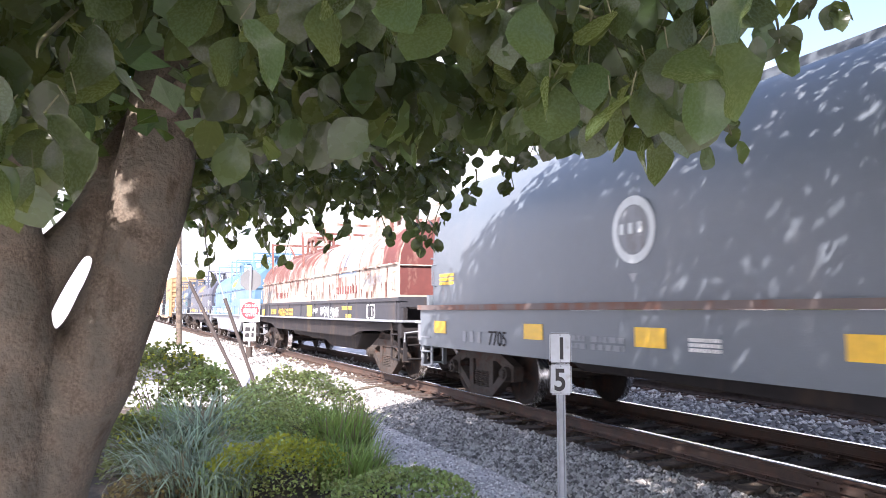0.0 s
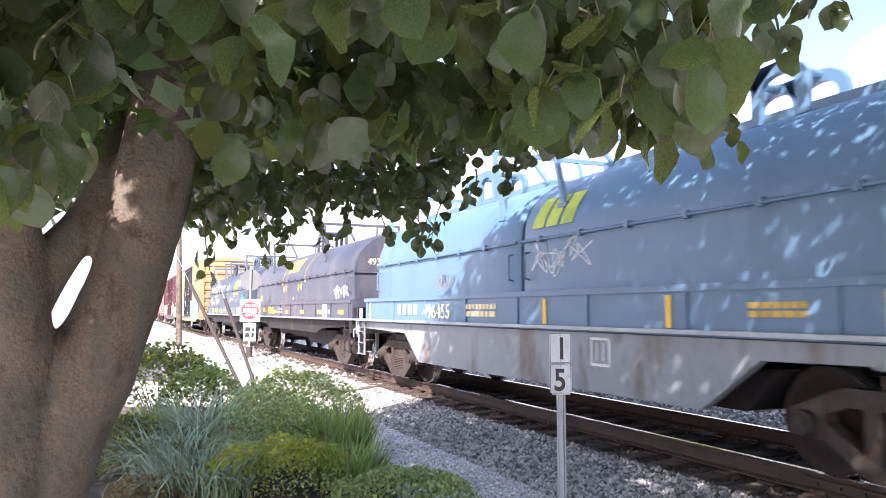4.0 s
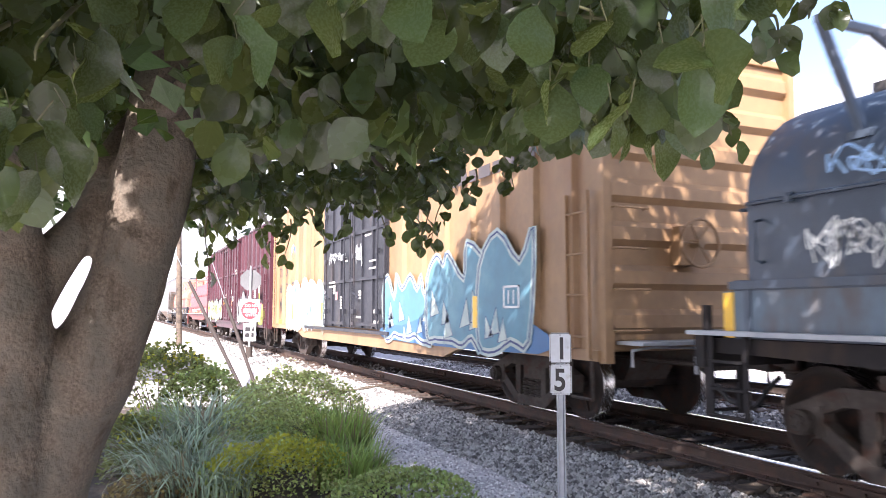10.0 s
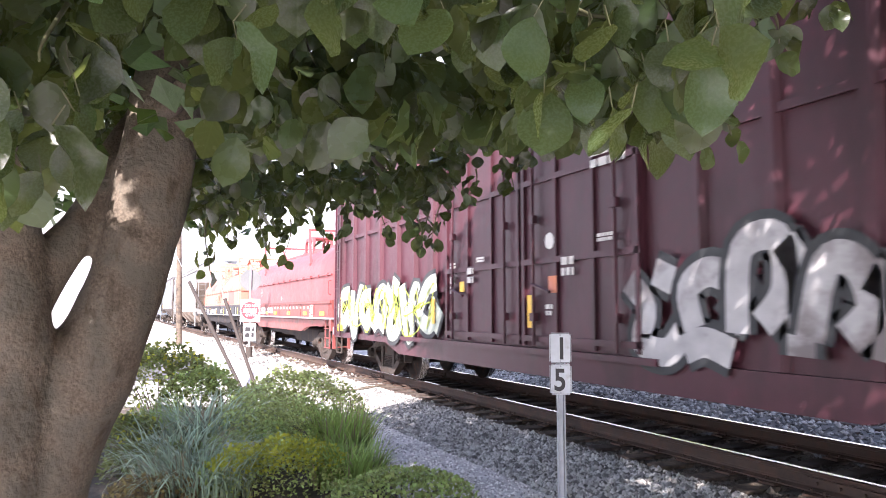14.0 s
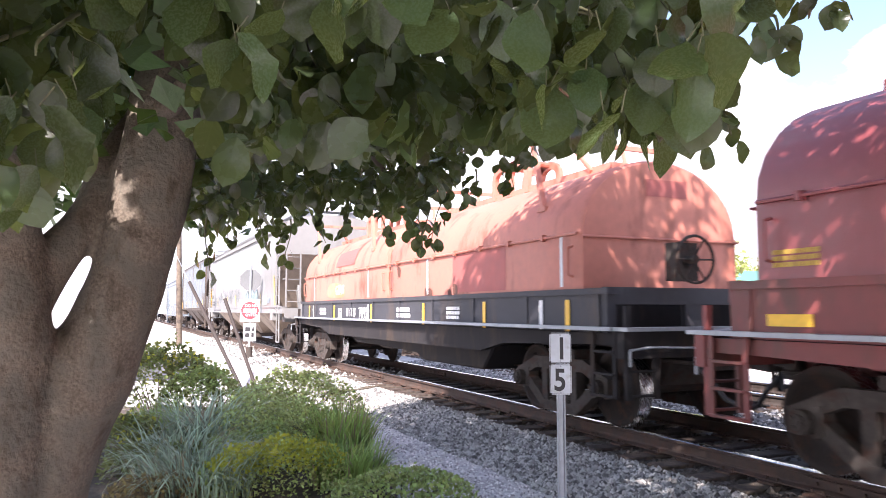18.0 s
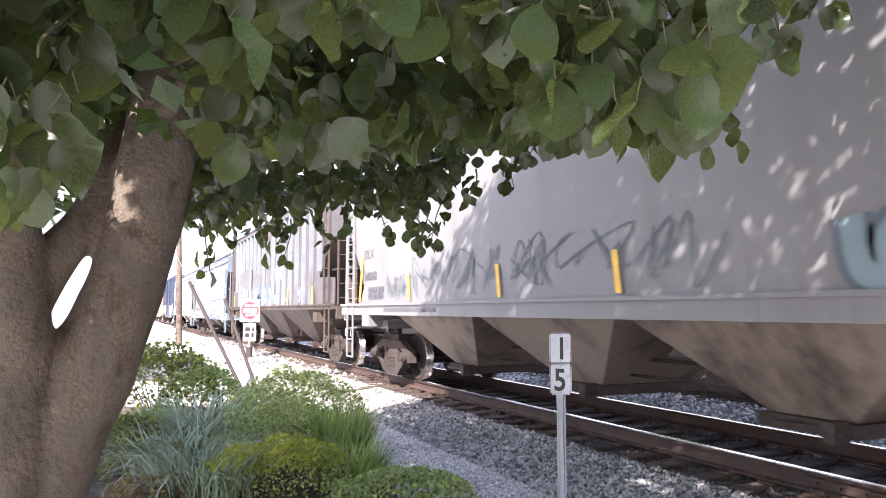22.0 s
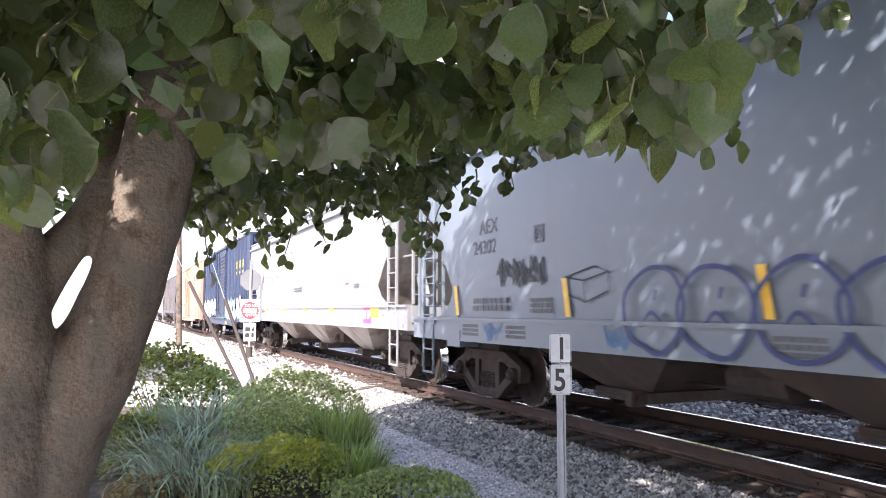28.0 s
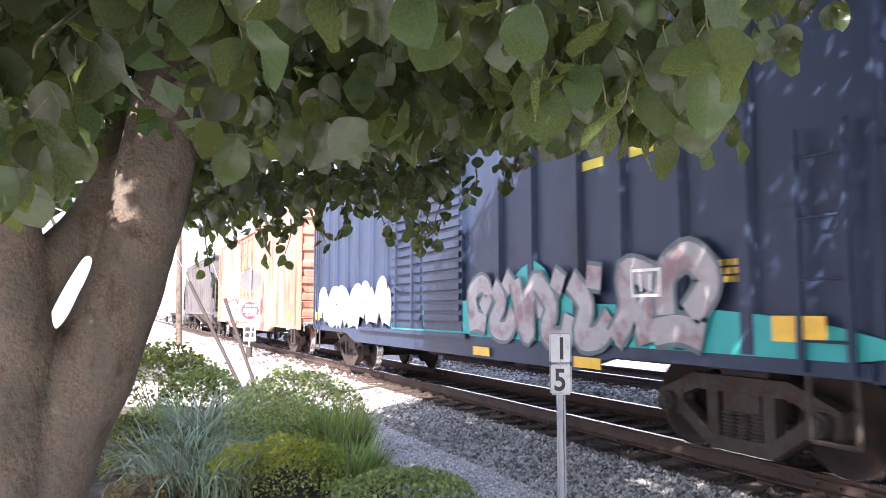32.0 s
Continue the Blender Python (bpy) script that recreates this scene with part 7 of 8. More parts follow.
for k, x in enumerate((-1.3, -0.45, 0.4, 1.2, 2.0)):
    bars(c, x, 2.25, 0.3, 0.55, K_FAINT, y, 1, "large faded owner's name as pale blocks", 97 + k, 1)

# blue-grey hopper
c, y = car[11], -1.592
lettering(c, "AEX", -5.68, 2.44, 0.29, K_TEXT, y - 0.003, "dark mark and road number", wide=1.0)
lettering(c, "24302", -5.88, 2.16, 0.28, K_TEXT, y - 0.003, "dark mark and road number", wide=1.0)
def balloon(c, x, z, w, h, y, seed, n):
    """Hollow outline letters like bubbles."""
    rr = random.Random(seed)
    bm = bmesh.new()
    for k in range(n):
        cx = x + (k + 0.5) * w / n
        ring = [(cx + math.cos(a) * w / n * 0.55 * rr.uniform(0.85, 1.1), z + h / 2 + math.sin(a) * h / 2 * rr.uniform(0.85, 1.08)) for a in (0.2, 0.9, 1.5, 2.2, 2.9, 3.7, 4.4, 5.0, 5.7)]
        ribbon(bm, smooth_line(ring, True, 4), 0.045, y, True)
        ribbon(bm, smooth_line([(cx - 0.12, z + h * 0.35), (cx, z + h * 0.48), (cx + 0.15, z + h * 0.36)]), 0.04, y)
        ribbon(bm, smooth_line([(cx + 0.05, z + h * 0.62), (cx + 0.08, z + h * 0.74)]), 0.04, y)
    part("graffiti", bm, K_NAVYLINE, c, "navy outline bubble letters")
balloon(c, -2.4, 0.96, 3.3, 0.82, -1.638, 101, 4)
balloon(c, 0.95, 0.95, 5.0, 0.98, -1.638, 102, 4)
scribble(c, -5.1, 1.66, 1.15, 0.4, K_SMOKE, y - 0.003, 103, 7, 0.05)
bm = bmesh.new()
for q in ([(-3.5, 1.75), (-3.15, 1.70), (-2.7, 1.78), (-2.95, 1.85), (-3.5, 1.75)], [(-3.5, 1.75), (-3.45, 1.55), (-3.12, 1.46), (-3.15, 1.70)], [(-3.12, 1.46), (-2.68, 1.58), (-2.7, 1.78)]):
    ribbon(bm, [Vector(p) for p in q], 0.018, y - 0.003)
part("graffiti", bm, K_SMOKE, c, "line drawing of a box")
for x in (-6.45, -3.5, -0.68, 1.33, 4.2, 6.4):
    patch(c, [(x, 1.3), (x + 0.1, 1.3), (x + 0.02, 1.74), (x - 0.08, 1.74)], M_YELLOW, y - 0.006, "reflector")
frame_sign(c, -4.18, 2.2, 0.22, 0.22, K_TEXT, y - 0.003)
bars(c, -5.88, 1.35, 1.0, 0.2, K_TEXT, y - 0.003, 2, seed=104)
bars(c, -4.3, 1.33, 0.5, 0.2, K_TEXT, y - 0.003, 3, seed=105)
scribble(c, -5.5, 0.96, 0.5, 0.25, K_DEEPBLUE, -1.615, 106, 3, 0.03)
scribble(c, -2.75, 0.96, 0.45, 0.25, K_DEEPBLUE, -1.615, 107, 3, 0.03)
for x in (-6.2, -4.9, -0.6, 1.7):
    bars(c, x, 1.0, 0.5, 0.18, K_TEXT, -1.612, 3, seed=int(x * 10) + 200)

# white-grey hopper
c, y = car[12], -1.592
lettering(c, "TCMX", -7.0, 2.54, 0.27, K_TEXT, y - 0.003, "dark mark and road number", wide=1.05)
lettering(c, "12212", -6.98, 2.11, 0.27, K_TEXT, y - 0.003, "dark mark and road number", wide=1.0)
for x, w, z in ((-7.14, 0.46, 1.34), (-4.62, 0.44, 1.39), (-1.88, 0.44, 1.40), (0.9, 0.34, 1.40), (3.6, 0.42, 1.40), (6.76, 0.5, 1.33)):
    reflectors(c, [x], -1.612, z, w, 0.10 if abs(x) < 6 else 0.19)
lettering(c, "CU FT 5250", -5.45, 1.30, 0.11, K_TEXT, -1.614, "small dark capacity line", wide=0.95)
K_MAGENTA = material("placard_pink", (0.65, 0.05, 0.20), 0.5, 0, 8, 0.08)
patch(c, [(6.05, 1.11), (6.54, 1.11), (6.54, 1.44), (6.05, 1.44)], K_MAGENTA, -1.612, "placard", "pink placard with pale notes")
bars(c, 6.09, 1.16, 0.18, 0.24, K_LABEL, -1.616, 1, "pale note", 108, 1)
bars(c, 6.31, 1.16, 0.18, 0.24, K_LABEL, -1.616, 1, "pale note", 109, 1)
bars(c, -7.0, 1.6, 0.9, 0.1, K_TEXT, y - 0.003, 1, seed=110)
bars(c, -0.5, 1.88, 0.9, 0.14, K_TEXT, y - 0.003, 2, seed=111)
bars(c, 5.3, 1.85, 0.35, 0.1, K_TEXT, y - 0.003, 2, seed=112)
bars(c, 4.6, 1.95, 0.3, 0.03, K_DARKRED, y - 0.003, 1, seed=113)
frame_sign(c, -5.5, 2.35, 0.22, 0.26, K_TEXT, y - 0.003)

# dark blue boxcar
K_SILVERDULL = material("dull_silver_spray", (0.30, 0.29, 0.29), 0.5, 0.1, 5, 0.2, (0.20, 0.12, 0.13), 0.5, 2.5)
c, y = car[13], BOX_Y - 0.078
K_CSY = material("strong_yellow", (0.66, 0.55, 0.04), 0.55, 0, 8, 0.1)
for k in range(3):
    x0 = 4.32 + k * 0.85
    bars(c, x0, 3.12, 0.5, 0.42, K_CSY, BOX_Y, 1, "large yellow emblem as plain blocks", 114 + k, 1)
    bars(c, x0 - 0.02, 2.92, 0.55, 0.15, K_CSY, BOX_Y, 1, "yellow bar", 117 + k, 1)
piece(c, 1.5, 0.98, 2.7, 0.95, K_SILVERDULL, K_SLATELINE, y, 120, 4, 0.03, "silver sprayed shapes with black rims")
piece(c, 4.2, 0.95, 2.1, 0.98, K_SILVERDULL, K_SLATELINE, y - 0.005, 121, 3, 0.03, "silver sprayed shapes with black rims")
patch(c, smooth_line([(2.3, 1.6), (3.3, 2.0), (4.1, 1.5), (6.0, 1.4), (7.5, 1.25), (7.6, 1.0), (1.0, 0.98), (-1.8, 1.0), (-1.8, 1.4), (0.8, 1.5)], True, 3), K_TEAL, y + 0.03, "graffiti", "teal sprayed base")
piece(c, -7.2, 0.98, 5.2, 0.85, K_PALE, K_SILVER, y, 122, 6, 0.05, "pale sprayed shapes")
reflectors(c, [7.2], y - 0.008, 1.23, 0.48, 0.2)
reflectors(c, [-7.3], y - 0.008, 1.23, 0.4, 0.2)
reflectors(c, [4.45, 1.9], BOX_Y - 0.08, 0.80, 0.5, 0.12)
frame_sign(c, 5.25, 1.5, 0.44, 0.28, M_WHITE, y - 0.014)
bars(c, 6.25, 1.6, 0.35, 0.22, M_AMBER, BOX_Y, 3, seed=123)

# faded red boxcar
c = car[14]
piece(c, -6.5, 0.9, 5.0, 0.9, K_PALE, K_SMOKE, BOX_Y - 0.078, 124, 6, 0.05, "pale sprayed shapes")
reflectors(c, [-7.6, 7.6], BOX_Y - 0.004, 1.2, 0.4, 0.2)

# ---- planting beside the path ----
def make_bed():
    verts, faces = [(0.5, 9.0, 0.05)], []
    n = 44
    for k in range(n):
        a = 2 * math.pi * k / n
        q = 1 + 0.08 * noise.noise(Vector((math.cos(a) * 2, math.sin(a) * 2, 0)))
        verts.append((0.45 + 2.35 * q * math.cos(a), 9.0 + 4.7 * q * math.sin(a), 0.045))
    for k in range(n):
        a = 2 * math.pi * k / n
        q = 1.04 + 0.08 * noise.noise(Vector((math.cos(a) * 2, math.sin(a) * 2, 0)))
        verts.append((0.45 + 2.35 * q * math.cos(a), 9.0 + 4.7 * q * math.sin(a), -0.06))
    for k in range(n):
        j = (k + 1) % n
        faces.append((0, 1 + k, 1 + j))
        faces.append((1 + k, 1 + n + k, 1 + n + j, 1 + j))
    m = material("mulch", (0.10, 0.075, 0.055), 0.95, 0, 25, 0.3, (0.05, 0.04, 0.03), 0.5, 4, bump=0.8, bump_scale=60)
    from_arrays("planting_bed", verts, faces, m, "structure", "dark mulch of the planting bed", "ground")


make_bed()


def shrub(label, x, y, rx, ry, h, leaf, mat, count, seed, tip=None, tip_share=0.0, name="shrub", base=0.1):
    rr = np.random.default_rng(seed)
    t = thing(name, label, "shrub", pose(x, y, 0))
    bm = bmesh.new()
    for k in range(9):
        a = k * 0.698 + rr.uniform(-0.2, 0.2)
        rod(bm, (0.05 * math.cos(a), 0.05 * math.sin(a), 0), (rx * 0.55 * math.cos(a), ry * 0.55 * math.sin(a), h * 0.7), 0.012, 5, 0.004)
    part("stem", bm, M_BARK, t)
    spots, sizes, tips = [], [], []
    while len(spots) + len(tips) < count:
        a, q = rr.uniform(0, 6.283), rr.random() ** 0.5
        f = 1 + 0.22 * noise.noise(Vector((math.cos(a) * 1.6, math.sin(a) * 1.6, seed)))
        dome = math.sqrt(max(0, 1 - (q * 0.98) ** 2.4))
        px, py = rx * f * q * math.cos(a), ry * f * q * math.sin(a)
        lump = 0.30 * noise.noise(Vector((px * 2.6, py * 2.6, seed))) + 0.14 * noise.noise(Vector((px * 7, py * 7, seed)))
        if noise.noise(Vector((px * 9, py * 9, seed + 3))) > 0.38:
            lump += rr.random() * 0.22
        z = base + (h - base) * dome * (1 + lump) - abs(rr.normal()) * 0.07 * (1 if rr.random() < 0.8 else 3)
        p = np.array([px, py, max(0.03, z)])
        if tip is not None and rr.random() < tip_share and z > h * 0.55:
            tips.append(p + (0, 0, 0.03))
        else:
            spots.append(p)
    leaf_cloud("foliage", spots, rr.uniform(leaf * 0.6, leaf * 1.1, len(spots)), mat, rr, t, lo=True, droop=(-1.2, 0.3))
    if tips:
        leaf_cloud("new_growth", tips, rr.uniform(leaf * 0.7, leaf * 1.2, len(tips)), tip, rr, t, lo=True, droop=(-1.3, 0.1), label="yellow-green young leaves")
    return t


M_DRYGRASS = leafy("dry_blade", (0.30, 0.25, 0.14), (0.4, 0.34, 0.2), 0.3, 0.7)


def grass_clump(label, x, y, spread, length, count, mat, seed, lean=(0.3, 1.1), width=0.009):
    rr = np.random.default_rng(seed)
    t = thing("grass_clump", label, "ornamental grass", pose(x, y, 0))
    verts, faces = [], []
    for i in range(count):
        a, q = rr.uniform(0, 6.283), rr.random() ** 0.6 * spread * 0.45
        bx, by = q * math.cos(a), q * math.sin(a)
        b = a + rr.normal() * 0.5
        ln, le = length * rr.uniform(0.6, 1.1), rr.uniform(*lean)
        px, pz = 0.0, 0.0
        k = len(verts)
        side = np.array([-math.sin(b), math.cos(b), 0]) * width * rr.uniform(0.7, 1.3)
        steps = 5
        for s in range(steps + 1):
            w = side * (1 - (s / steps) ** 2 * 0.95)
            c = np.array([bx + px * math.cos(b), by + px * math.sin(b), 0.02 + pz])
            verts += [tuple(c - w), tuple(c + w)]
            ang = le * (s / steps) * 1.5
            px += ln / steps * math.sin(ang)
            pz += ln / steps * math.cos(ang)
            pz = max(pz, 0.01)
        for s in range(steps):
            faces.append((k + 2 * s, k + 2 * s + 1, k + 2 * s + 3, k + 2 * s + 2))
    cut = (count * 7 // 8) * 12
    for name, vs, fs, mm in (("grass", verts[:cut], faces[:cut // 12 * 5], mat), ("dry_grass", verts[cut:], [tuple(i - cut for i in f) for f in faces[cut // 12 * 5:]], M_DRYGRASS)):
        me = bpy.data.meshes.new(name)
        me.from_pydata(vs, [], fs)
        me.materials.append(mm)
        ob = new(name, me)
        ob.parent = t
        tagged(ob, kind="stuff")
    return t


shrub("rounded green shrub with fine leaves", 2.30, 10.2, 0.95, 1.0, 0.78, 0.052, M_SHRUB, 5200, 31)
shrub("low mounded green shrub", 1.75, 8.5, 0.8, 0.9, 0.60, 0.048, M_SHRUB, 4600, 32)
shrub("low shrub with yellow-green new tips", 1.36, 6.85, 0.66, 0.6, 0.46, 0.040, M_SHRUB, 4600, 33, M_SHRUB_Y, 0.6)
shrub("dark green shrub at the edge of the path", 2.20, 5.75, 0.62, 0.55, 0.36, 0.046, M_SHRUB_D, 3000, 34)
shrub("leggy shrub with mixed green and yellowing leaves", 0.62, 11.2, 0.85, 0.9, 1.12, 0.075, M_SHRUB_L, 3400, 35, M_SHRUB_Y, 0.10)
shrub("untidy green shrub behind the grasses", 1.15, 10.6, 0.7, 0.8, 0.85, 0.06, M_SHRUB_D, 3000, 36)
shrub("scrubby plant with yellowing leaves under the tree", 0.12, 8.6, 0.45, 0.6, 0.55, 0.06, M_SHRUB_L, 1800, 37, M_SHRUB_Y, 0.12)
shrub("low green ground cover between the grasses", 0.45, 8.0, 0.55, 0.5, 0.34, 0.046, M_SHRUB_L, 2600, 39)
shrub("low green ground cover between the grasses", 1.42, 7.9, 0.6, 0.5, 0.46, 0.046, M_SHRUB_D, 2800, 46)
shrub("spreading green shrub with fine leaves", 1.75, 9.5, 0.7, 0.6, 0.66, 0.05, M_SHRUB, 2900, 47)
shrub("scrubby plant with brown and green leaves", 0.35, 6.7, 0.4, 0.4, 0.30, 0.05, M_SHRUB_B, 1200, 38)
grass_clump("blue-grey tuft of fine ornamental grass", 1.0, 8.9, 1.2, 1.0, 480, M_GRASS_B, 41, (1.0, 2.2), 0.010)
grass_clump("blue-grey tuft of fine ornamental grass", 0.72, 6.8, 1.0, 0.75, 360, M_GRASS_B, 42, (1.0, 2.2), 0.008)
grass_clump("blue-grey tuft of fine ornamental grass", 0.62, 7.7, 1.1, 0.8, 380, M_GRASS_B, 48, (1.0, 2.2), 0.009)
grass_clump("bright green tuft of upright grass", 2.33, 8.0, 0.75, 0.66, 420, M_GRASS, 43, (0.2, 1.0), 0.014)
grass_clump("bright green tuft of upright grass", 2.05, 6.85, 0.8, 0.5, 420, M_GRASS, 44, (0.3, 1.3), 0.012)
grass_clump("green tuft of long grass", 0.5, 9.6, 0.6, 0.6, 360, M_GRASS, 45, (0.2, 1.0), 0.011)
grass_clump("dry stalks beside the rounded shrub", 2.95, 9.6, 0.35, 0.62, 26, M_DRYGRASS, 49, (0.05, 0.5), 0.008)


def fallen_branch():
    t = thing("fallen_branch", "bare grey fallen branch lying at the edge of the path", "branch", pose(4.0, 14.3, 0.03))
    bm = bmesh.new()
    limb(bm, [(-0.25, 0.05, 0.02, 0.030), (0.15, 0.0, 0.05, 0.026), (0.6, -0.05, 0.08, 0.02), (1.0, -0.02, 0.14, 0.010)], 7)
    limb(bm, [(0.5, -0.04, 0.08, 0.014), (0.8, 0.16, 0.10, 0.010), (1.05, 0.22, 0.08, 0.005)], 6)
    part("stem", bm, M_BARK, t)


fallen_branch()

# ---- signs, poles and stays ----
def speed_sign():
    t = thing("sign_post", "narrow grey steel post with two white number plates", "sign", pose(2.78, 4.28, 0, 0, 0, -33))
    bm = bmesh.new()
    prism(bm, [(-0.030, 0.004), (-0.022, 0.004), (-0.012, 0.026), (0.012, 0.026), (0.022, 0.004), (0.030, 0.004), (0.030, 0.0), (0.018, 0.0), (0.010, 0.02), (-0.010, 0.02), (-0.018, 0.0), (-0.030, 0.0)], 0, 1.52)
    bmesh.ops.rotate(bm, verts=bm.verts[:], cent=(0, 0, 0), matrix=Matrix.Rotation(radians(90), 3, "X"))
    for v in bm.verts:
        v.co.z = abs(v.co.z) - 0.05
    part("post", bm, M_GALV, t, "galvanised channel post")
    for words, z in (("1", 1.315), ("5", 1.105)):
        bm = bmesh.new()
        box(bm, -0.073, 0.073, -0.034, -0.030, z, z + 0.205)
        bmesh.ops.bevel(bm, geom=[e for e in bm.edges if abs(e.verts[0].co.y - e.verts[1].co.y) > 0.002], offset=0.012, segments=2, affect="EDGES")
        p = part("plate", bm, M_SIGNPLATE, t, "white plate with a black figure and a thin black border")
        bm = bmesh.new()
        for a in ((-0.069, -0.066, z + 0.012, z + 0.193), (0.066, 0.069, z + 0.012, z + 0.193), (-0.060, 0.060, z + 0.004, z + 0.007), (-0.060, 0.060, z + 0.198, z + 0.201)):
            box(bm, a[0], a[1], -0.0356, -0.0336, a[2], a[3])
        part("border", bm, M_BLACK, p)
        lettering(p, words, -0.047 if words == "5" else -0.034, z + 0.030, 0.205, M_BLACK, -0.0345, name="figure", wide=0.82, bold=0.022)
        bm = bmesh.new()
        for zz in (z + 0.015, z + 0.19):
            rod(bm, (0, -0.040, zz), (0, -0.033, zz), 0.006, 8)
        part("bolt", bm, M_GALV, p)


speed_sign()


def street_sign():
    t = thing("street_sign", "steel post with a red and white no-entry sign", "sign", pose(4.27, 26.0, 0, 0, 0, -14))
    bm = bmesh.new()
    rod(bm, (0, 0.03, 0), (0, 0.03, 3.22), 0.035, 10)
    part("post", bm, M_GALV, t)
    bm = bmesh.new()
    rod(bm, (0, 0.03, 0), (0, 0.03, 0.42), 0.11, 12)
    part("base", bm, M_STEEL_DARK, t, "dark stub at the foot of the post")
    bm = bmesh.new()
    box(bm, -0.33, 0.33, -0.02, -0.01, 1.28, 2.06)
    p = part("no_entry_plate", bm, M_SIGNWHITE, t, "white plate with a red disc")
    bm = bmesh.new()
    rod(bm, (0, -0.026, 1.67), (0, -0.02, 1.67), 0.30, 32)
    d = part("disc", bm, M_SIGNRED, p)
    bm = bmesh.new()
    box(bm, -0.23, 0.23, -0.031, -0.026, 1.61, 1.73)
    part("bar", bm, M_SIGNWHITE, d)
    lettering(d, "DO NOT", -0.175, 1.79, 0.13, M_SIGNWHITE, -0.029)
    lettering(d, "ENTER", -0.15, 1.475, 0.13, M_SIGNWHITE, -0.029)
    bm = bmesh.new()
    box(bm, -0.21, 0.21, -0.02, -0.01, 0.62, 1.24)
    p = part("lower_plate", bm, M_SIGNWHITE, t)
    bars(p, -0.15, 0.72, 0.3, 0.4, M_BLACK, -0.021, 2, "two short lines of black writing", 3)
    bm = bmesh.new()
    ring = [(0.38 * math.cos(radians(22.5 + 45 * k)), 2.72 + 0.38 * math.sin(radians(22.5 + 45 * k))) for k in range(8)]
    prism(bm, ring, 0.065, 0.072)
    part("octagon_plate", bm, material("dull_metal", (0.13, 0.135, 0.14), 0.7, 0.2, 20, 0.12), t, "bare metal back of an eight-sided sign")


street_sign()


def far_pole():
    t = thing("utility_pole", "weathered wooden utility pole beside the line", "utility pole", pose(2.85, 37.4, 0, 0, -1.5, 0))
    bm = bmesh.new()
    rod(bm, (0, 0, -0.1), (0, 0, 9.0), 0.15, 12, 0.10)
    part("pole", bm, M_TIE, t)
    bm = bmesh.new()
    box(bm, -1.1, 1.1, -0.2, -0.1, 8.2, 8.32)
    part("crossarm", bm, M_TIE, t)


far_pole()


def stay(ax, ay, bx, by, bz, cx, cy, cz):
    t = thing("guy_wire", "steel guy wire with a grey plastic guard at its foot", "guy wire", pose(ax, ay, 0))
    bm = bmesh.new()
    rod(bm, (0, 0, -0.05), (cx - ax, cy - ay, cz), 0.008, 5)
    part("wire", bm, M_GALV, t)
    bm = bmesh.new()
    rod(bm, (0, 0, 0.05), (bx - ax, by - ay, bz), 0.042, 8)
    m = material("guard_plastic", (0.035, 0.026, 0.022), 0.8, 0, 10, 0.25)
    part("guard", bm, m, t)


stay(2.43, 15.57, 1.60, 18.45, 2.34, 0.77, 21.3, 4.7)
stay(2.78, 16.0, 2.32, 17.62, 1.93, 1.91, 19.1, 3.67)

# ---- far things ----
def building(label, x, y, w, d, h, wall_mat, roof_mat, windows, name="building", rz=0, gable=0.0):
    t = thing(name, label, "building", pose(x, y, 0, 0, 0, rz))
    bm = bmesh.new()
    box(bm, -w / 2, w / 2, -d / 2, d / 2, -0.2, h)
    part("wall", bm, wall_mat, t)
    bm = bmesh.new()
    if gable:
        prism(bm, [(-w / 2 - 0.4, h), (w / 2 + 0.4, h), (0, h + gable)], -d / 2 - 0.4, d / 2 + 0.4)
    else:
        box(bm, -w / 2 - 0.15, w / 2 + 0.15, -d / 2 - 0.15, d / 2 + 0.15, h, h + 0.35)
    part("roof", bm, roof_mat, t)
    for k in range(windows):
        xx = -w / 2 + (k + 0.5) * w / windows
        bm = bmesh.new()
        box(bm, xx - 0.6, xx + 0.6, -d / 2 - 0.05, -d / 2 + 0.02, 1.0, 2.4)
        wn_ = part("window", bm, M_BLACK, t)
        bm = bmesh.new()
        for a in ((xx - 0.68, xx - 0.6, 0.95, 2.45), (xx + 0.6, xx + 0.68, 0.95, 2.45), (xx - 0.6, xx + 0.6, 2.4, 2.48), (xx - 0.6, xx + 0.6, 0.92, 1.0)):
            box(bm, a[0], a[1], -d / 2 - 0.08, -d / 2 - 0.01, a[2], a[3])
        part("frame", bm, M_WHITE, wn_)
    return t


M_METALGREY = material("grey_cladding", (0.36, 0.40, 0.43), 0.6, 0, 3, 0.06, (0.28, 0.31, 0.33), 0.3, 0.4)
M_PALEWALL = material("pale_wall", (0.60, 0.57, 0.53), 0.8, 0, 5, 0.08)
M_GREENROOF = material("green_roof", (0.10, 0.26, 0.22), 0.5, 0, 5, 0.1)
building("grey metal-clad building down the line", 16.0, 156.0, 15.0, 12.0, 10.6, M_METALGREY, M_METALGREY, 4)
building("small pale house with a green roof beyond the tracks", 44.0, 40.0, 9.0, 7.0, 3.0, M_PALEWALL, M_GREENROOF, 3, "house", 60, 1.6)


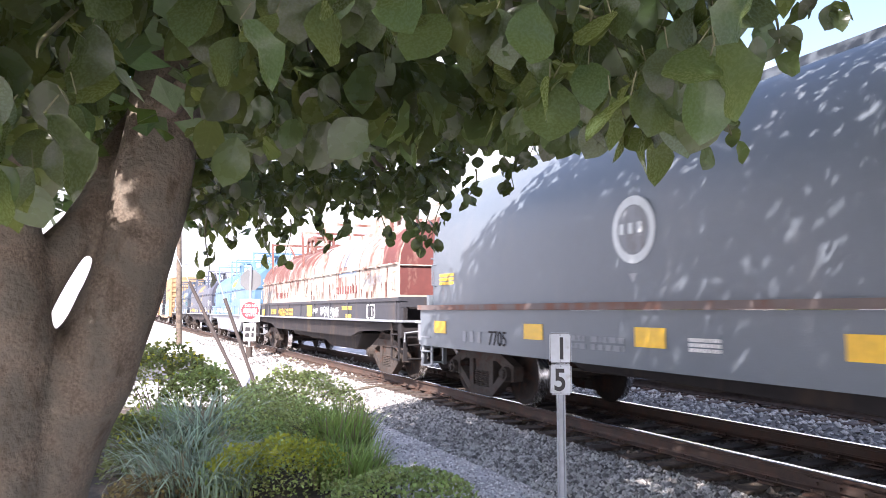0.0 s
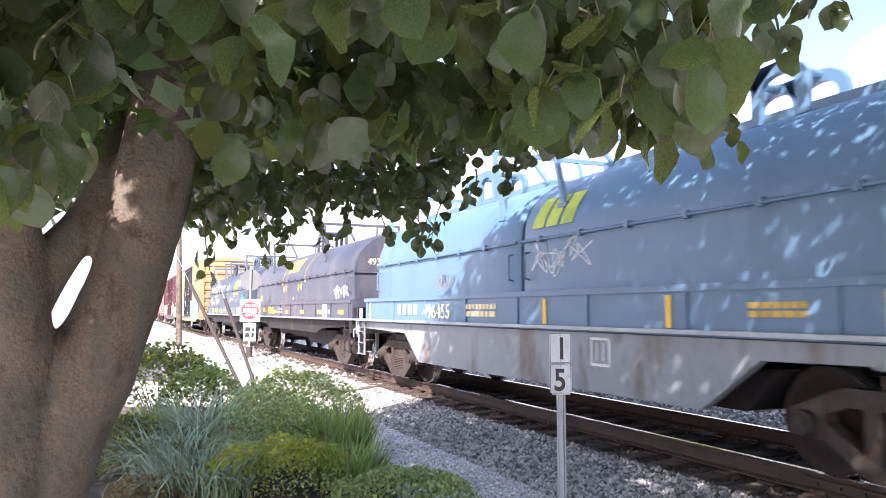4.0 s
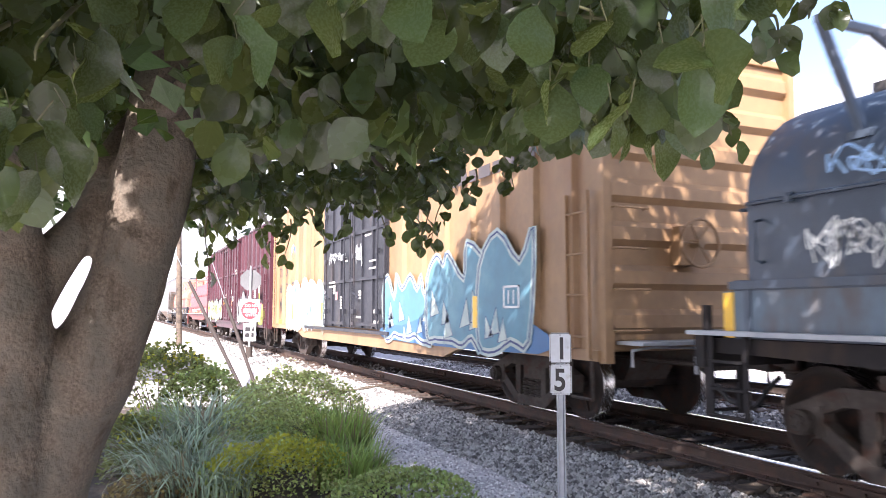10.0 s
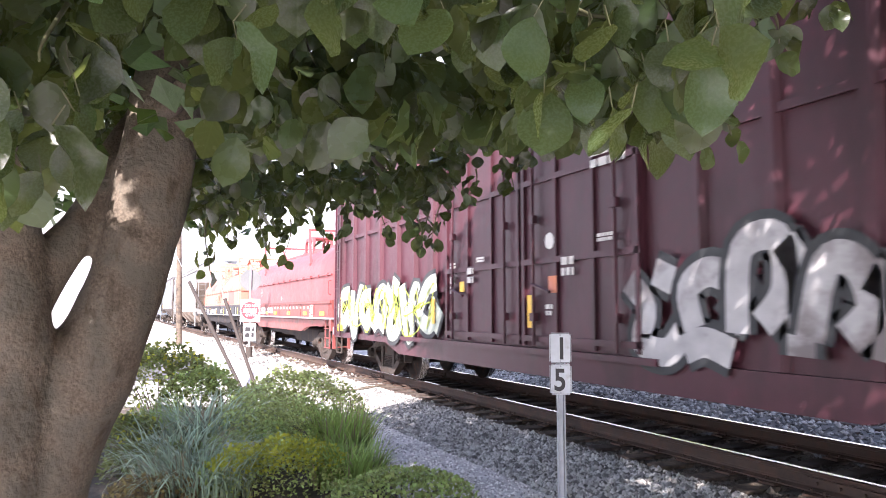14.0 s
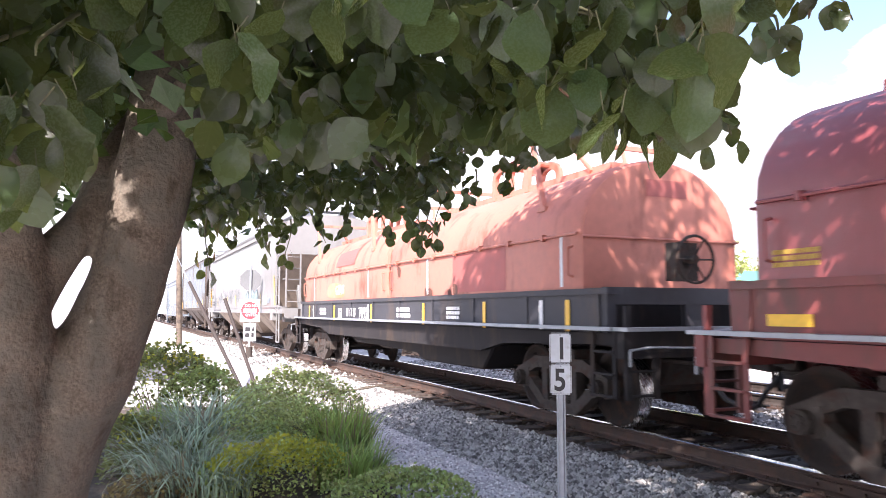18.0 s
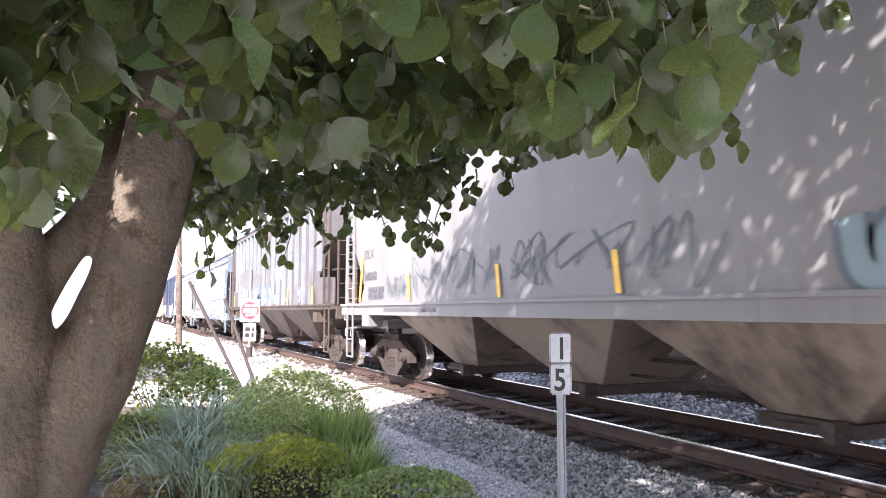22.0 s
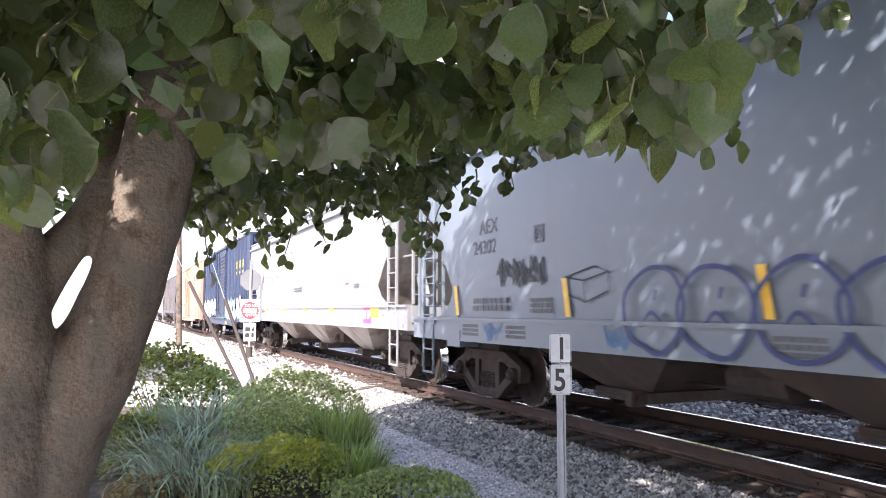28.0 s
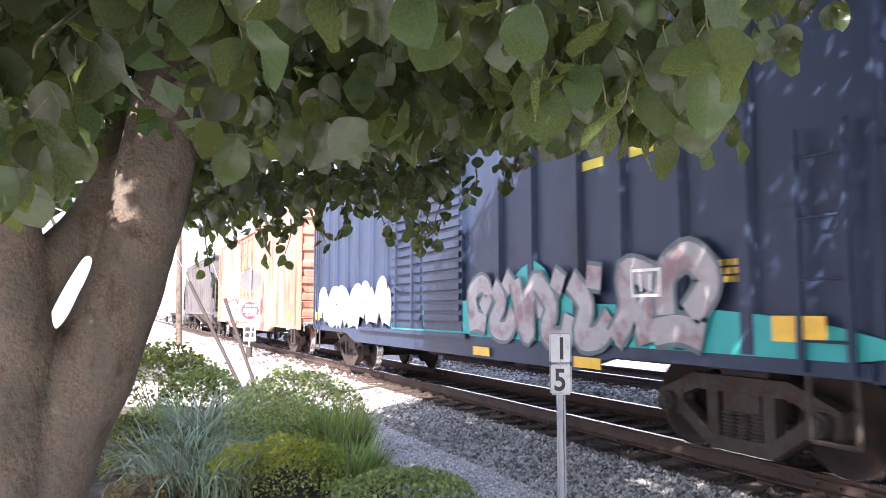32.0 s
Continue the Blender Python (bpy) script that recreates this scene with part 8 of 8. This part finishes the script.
def far_tree(x, y, h, seed, label):
    rr = np.random.default_rng(seed)
    t = thing("tree", label, "tree", pose(x, y, 0), "trees beyond the railway")
    bm = bmesh.new()
    limb(bm, [(0, 0, -0.1, 0.2), (0.1, 0, h * 0.3, 0.15), (0, 0.1, h * 0.6, 0.09), (0.05, 0, h * 0.85, 0.03)], 8)
    for k in range(6):
        a = k * 1.05
        limb(bm, [(0, 0, h * (0.28 + 0.06 * k), 0.07), (math.cos(a) * h * 0.16, math.sin(a) * h * 0.16, h * (0.42 + 0.06 * k), 0.04), (math.cos(a) * h * 0.3, math.sin(a) * h * 0.3, h * (0.5 + 0.06 * k), 0.015)], 6)
    part("trunk", bm, M_BARK, t)
    spots = []
    while len(spots) < 1500:
        p = np.array([rr.uniform(-1, 1), rr.uniform(-1, 1), rr.uniform(-1, 1)])
        d = np.linalg.norm(p)
        if d > 1 + 0.35 * noise.noise(Vector(p) * 2 + Vector((seed, 0, 0))) or noise.noise(Vector(p) * 3 + Vector((0, seed, 0))) < -0.12:
            continue
        spots.append(p * (h * 0.42, h * 0.42, h * 0.38) + (0, 0, h * 0.60))
    leaf_cloud("crown", spots, rr.uniform(0.25, 0.45, len(spots)), M_SHRUB, rr, t, lo=True, droop=(-0.5, 1.0))
    return t


grove = [far_tree(41, 26, 5.2, 51, "broad green tree beyond the second track"), far_tree(47, 44, 6.0, 52, "round green tree beyond the second track")]
for k, (x, y) in enumerate([(38, 12), (44, 18), (50, 33), (52, 52), (46, 60), (58, 74), (36, 3), (60, 95), (30, 24), (27, 29), (33, 20)]):
    copy_thing(grove[k % 2], pose(x, y, 0, 0, 0, 47 * k))
for x, y in ((-11.5, 62), (-15, 70), (-8.5, 84)):
    copy_thing(grove[0], pose(x, y, 0, 0, 0, 30 * x))


def fence():
    t = thing("fence", "white picket railing beyond the second track", "fence")
    for k in range(14):
        bm = bmesh.new()
        box(bm, 13.96, 14.04, 4 + k * 2.4 - 0.04, 4 + k * 2.4 + 0.04, -0.05, 1.15)
        part("post", bm, M_WHITE, t)
        if k < 13:
            bm = bmesh.new()
            for z in (0.18, 1.02):
                box(bm, 13.98, 14.02, 4.05 + k * 2.4, 6.35 + k * 2.4, z, z + 0.05)
            for q in range(17):
                y = 4.14 + k * 2.4 + q * 0.13
                box(bm, 13.985, 14.015, y, y + 0.03, 0.1, 1.1)
            tagged(part("panel", bm, M_WHITE, t), kind="stuff")


fence()


# ---- movement ----
def speed(t):
    """The train's pace in metres a second."""
    return 6.55 + 0.35 * min(1.0, max(0.0, (8.3 - t) / 3.6))


GONE = [0.0]
for i in range(640):
    GONE.append(GONE[-1] + speed((i + 0.5) / 20) / 20)


def gone(t):
    """How far the train has run at t."""
    i = min(639, int(t * 20))
    return GONE[i] + (GONE[i + 1] - GONE[i]) * (t * 20 - i)


def motions():
    for car, mid in CARS:
        walk(car, [(t, pose(TRACK_X, mid - gone(t), RAIL_Z, 0, 0, -90)) for t in range(33)])
    for w, no, e in AXLES:
        mid = CARS[no][1]
        seen = [k / 10 for k in range(321) if -9 < mid - gone(k / 10) < 34]
        times = sorted({0.0, 32.0, *seen})
        base = gone(seen[0]) if seen else 0.0
        last = gone(seen[-1]) if seen else 0.0
        rows = [(t, pose(e, 0, 0.457, 0, math.degrees((min(max(gone(t), base), last) - base) / 0.457), 0)) for t in times]
        walk(w, rows)
    for spray, at, k in SPRAYS:
        walk(spray, [(q * 0.8, Matrix.Translation(at) @ pose(0, 0, 0, 2.2 * math.sin(q * 0.9 + k) + 1.0 * math.sin(q * 2.1 + 2 * k), 1.8 * math.sin(q * 1.3 + 1.7 * k), 2.0 * math.sin(q * 0.7 + 0.6 * k))) for q in range(41)])


motions()
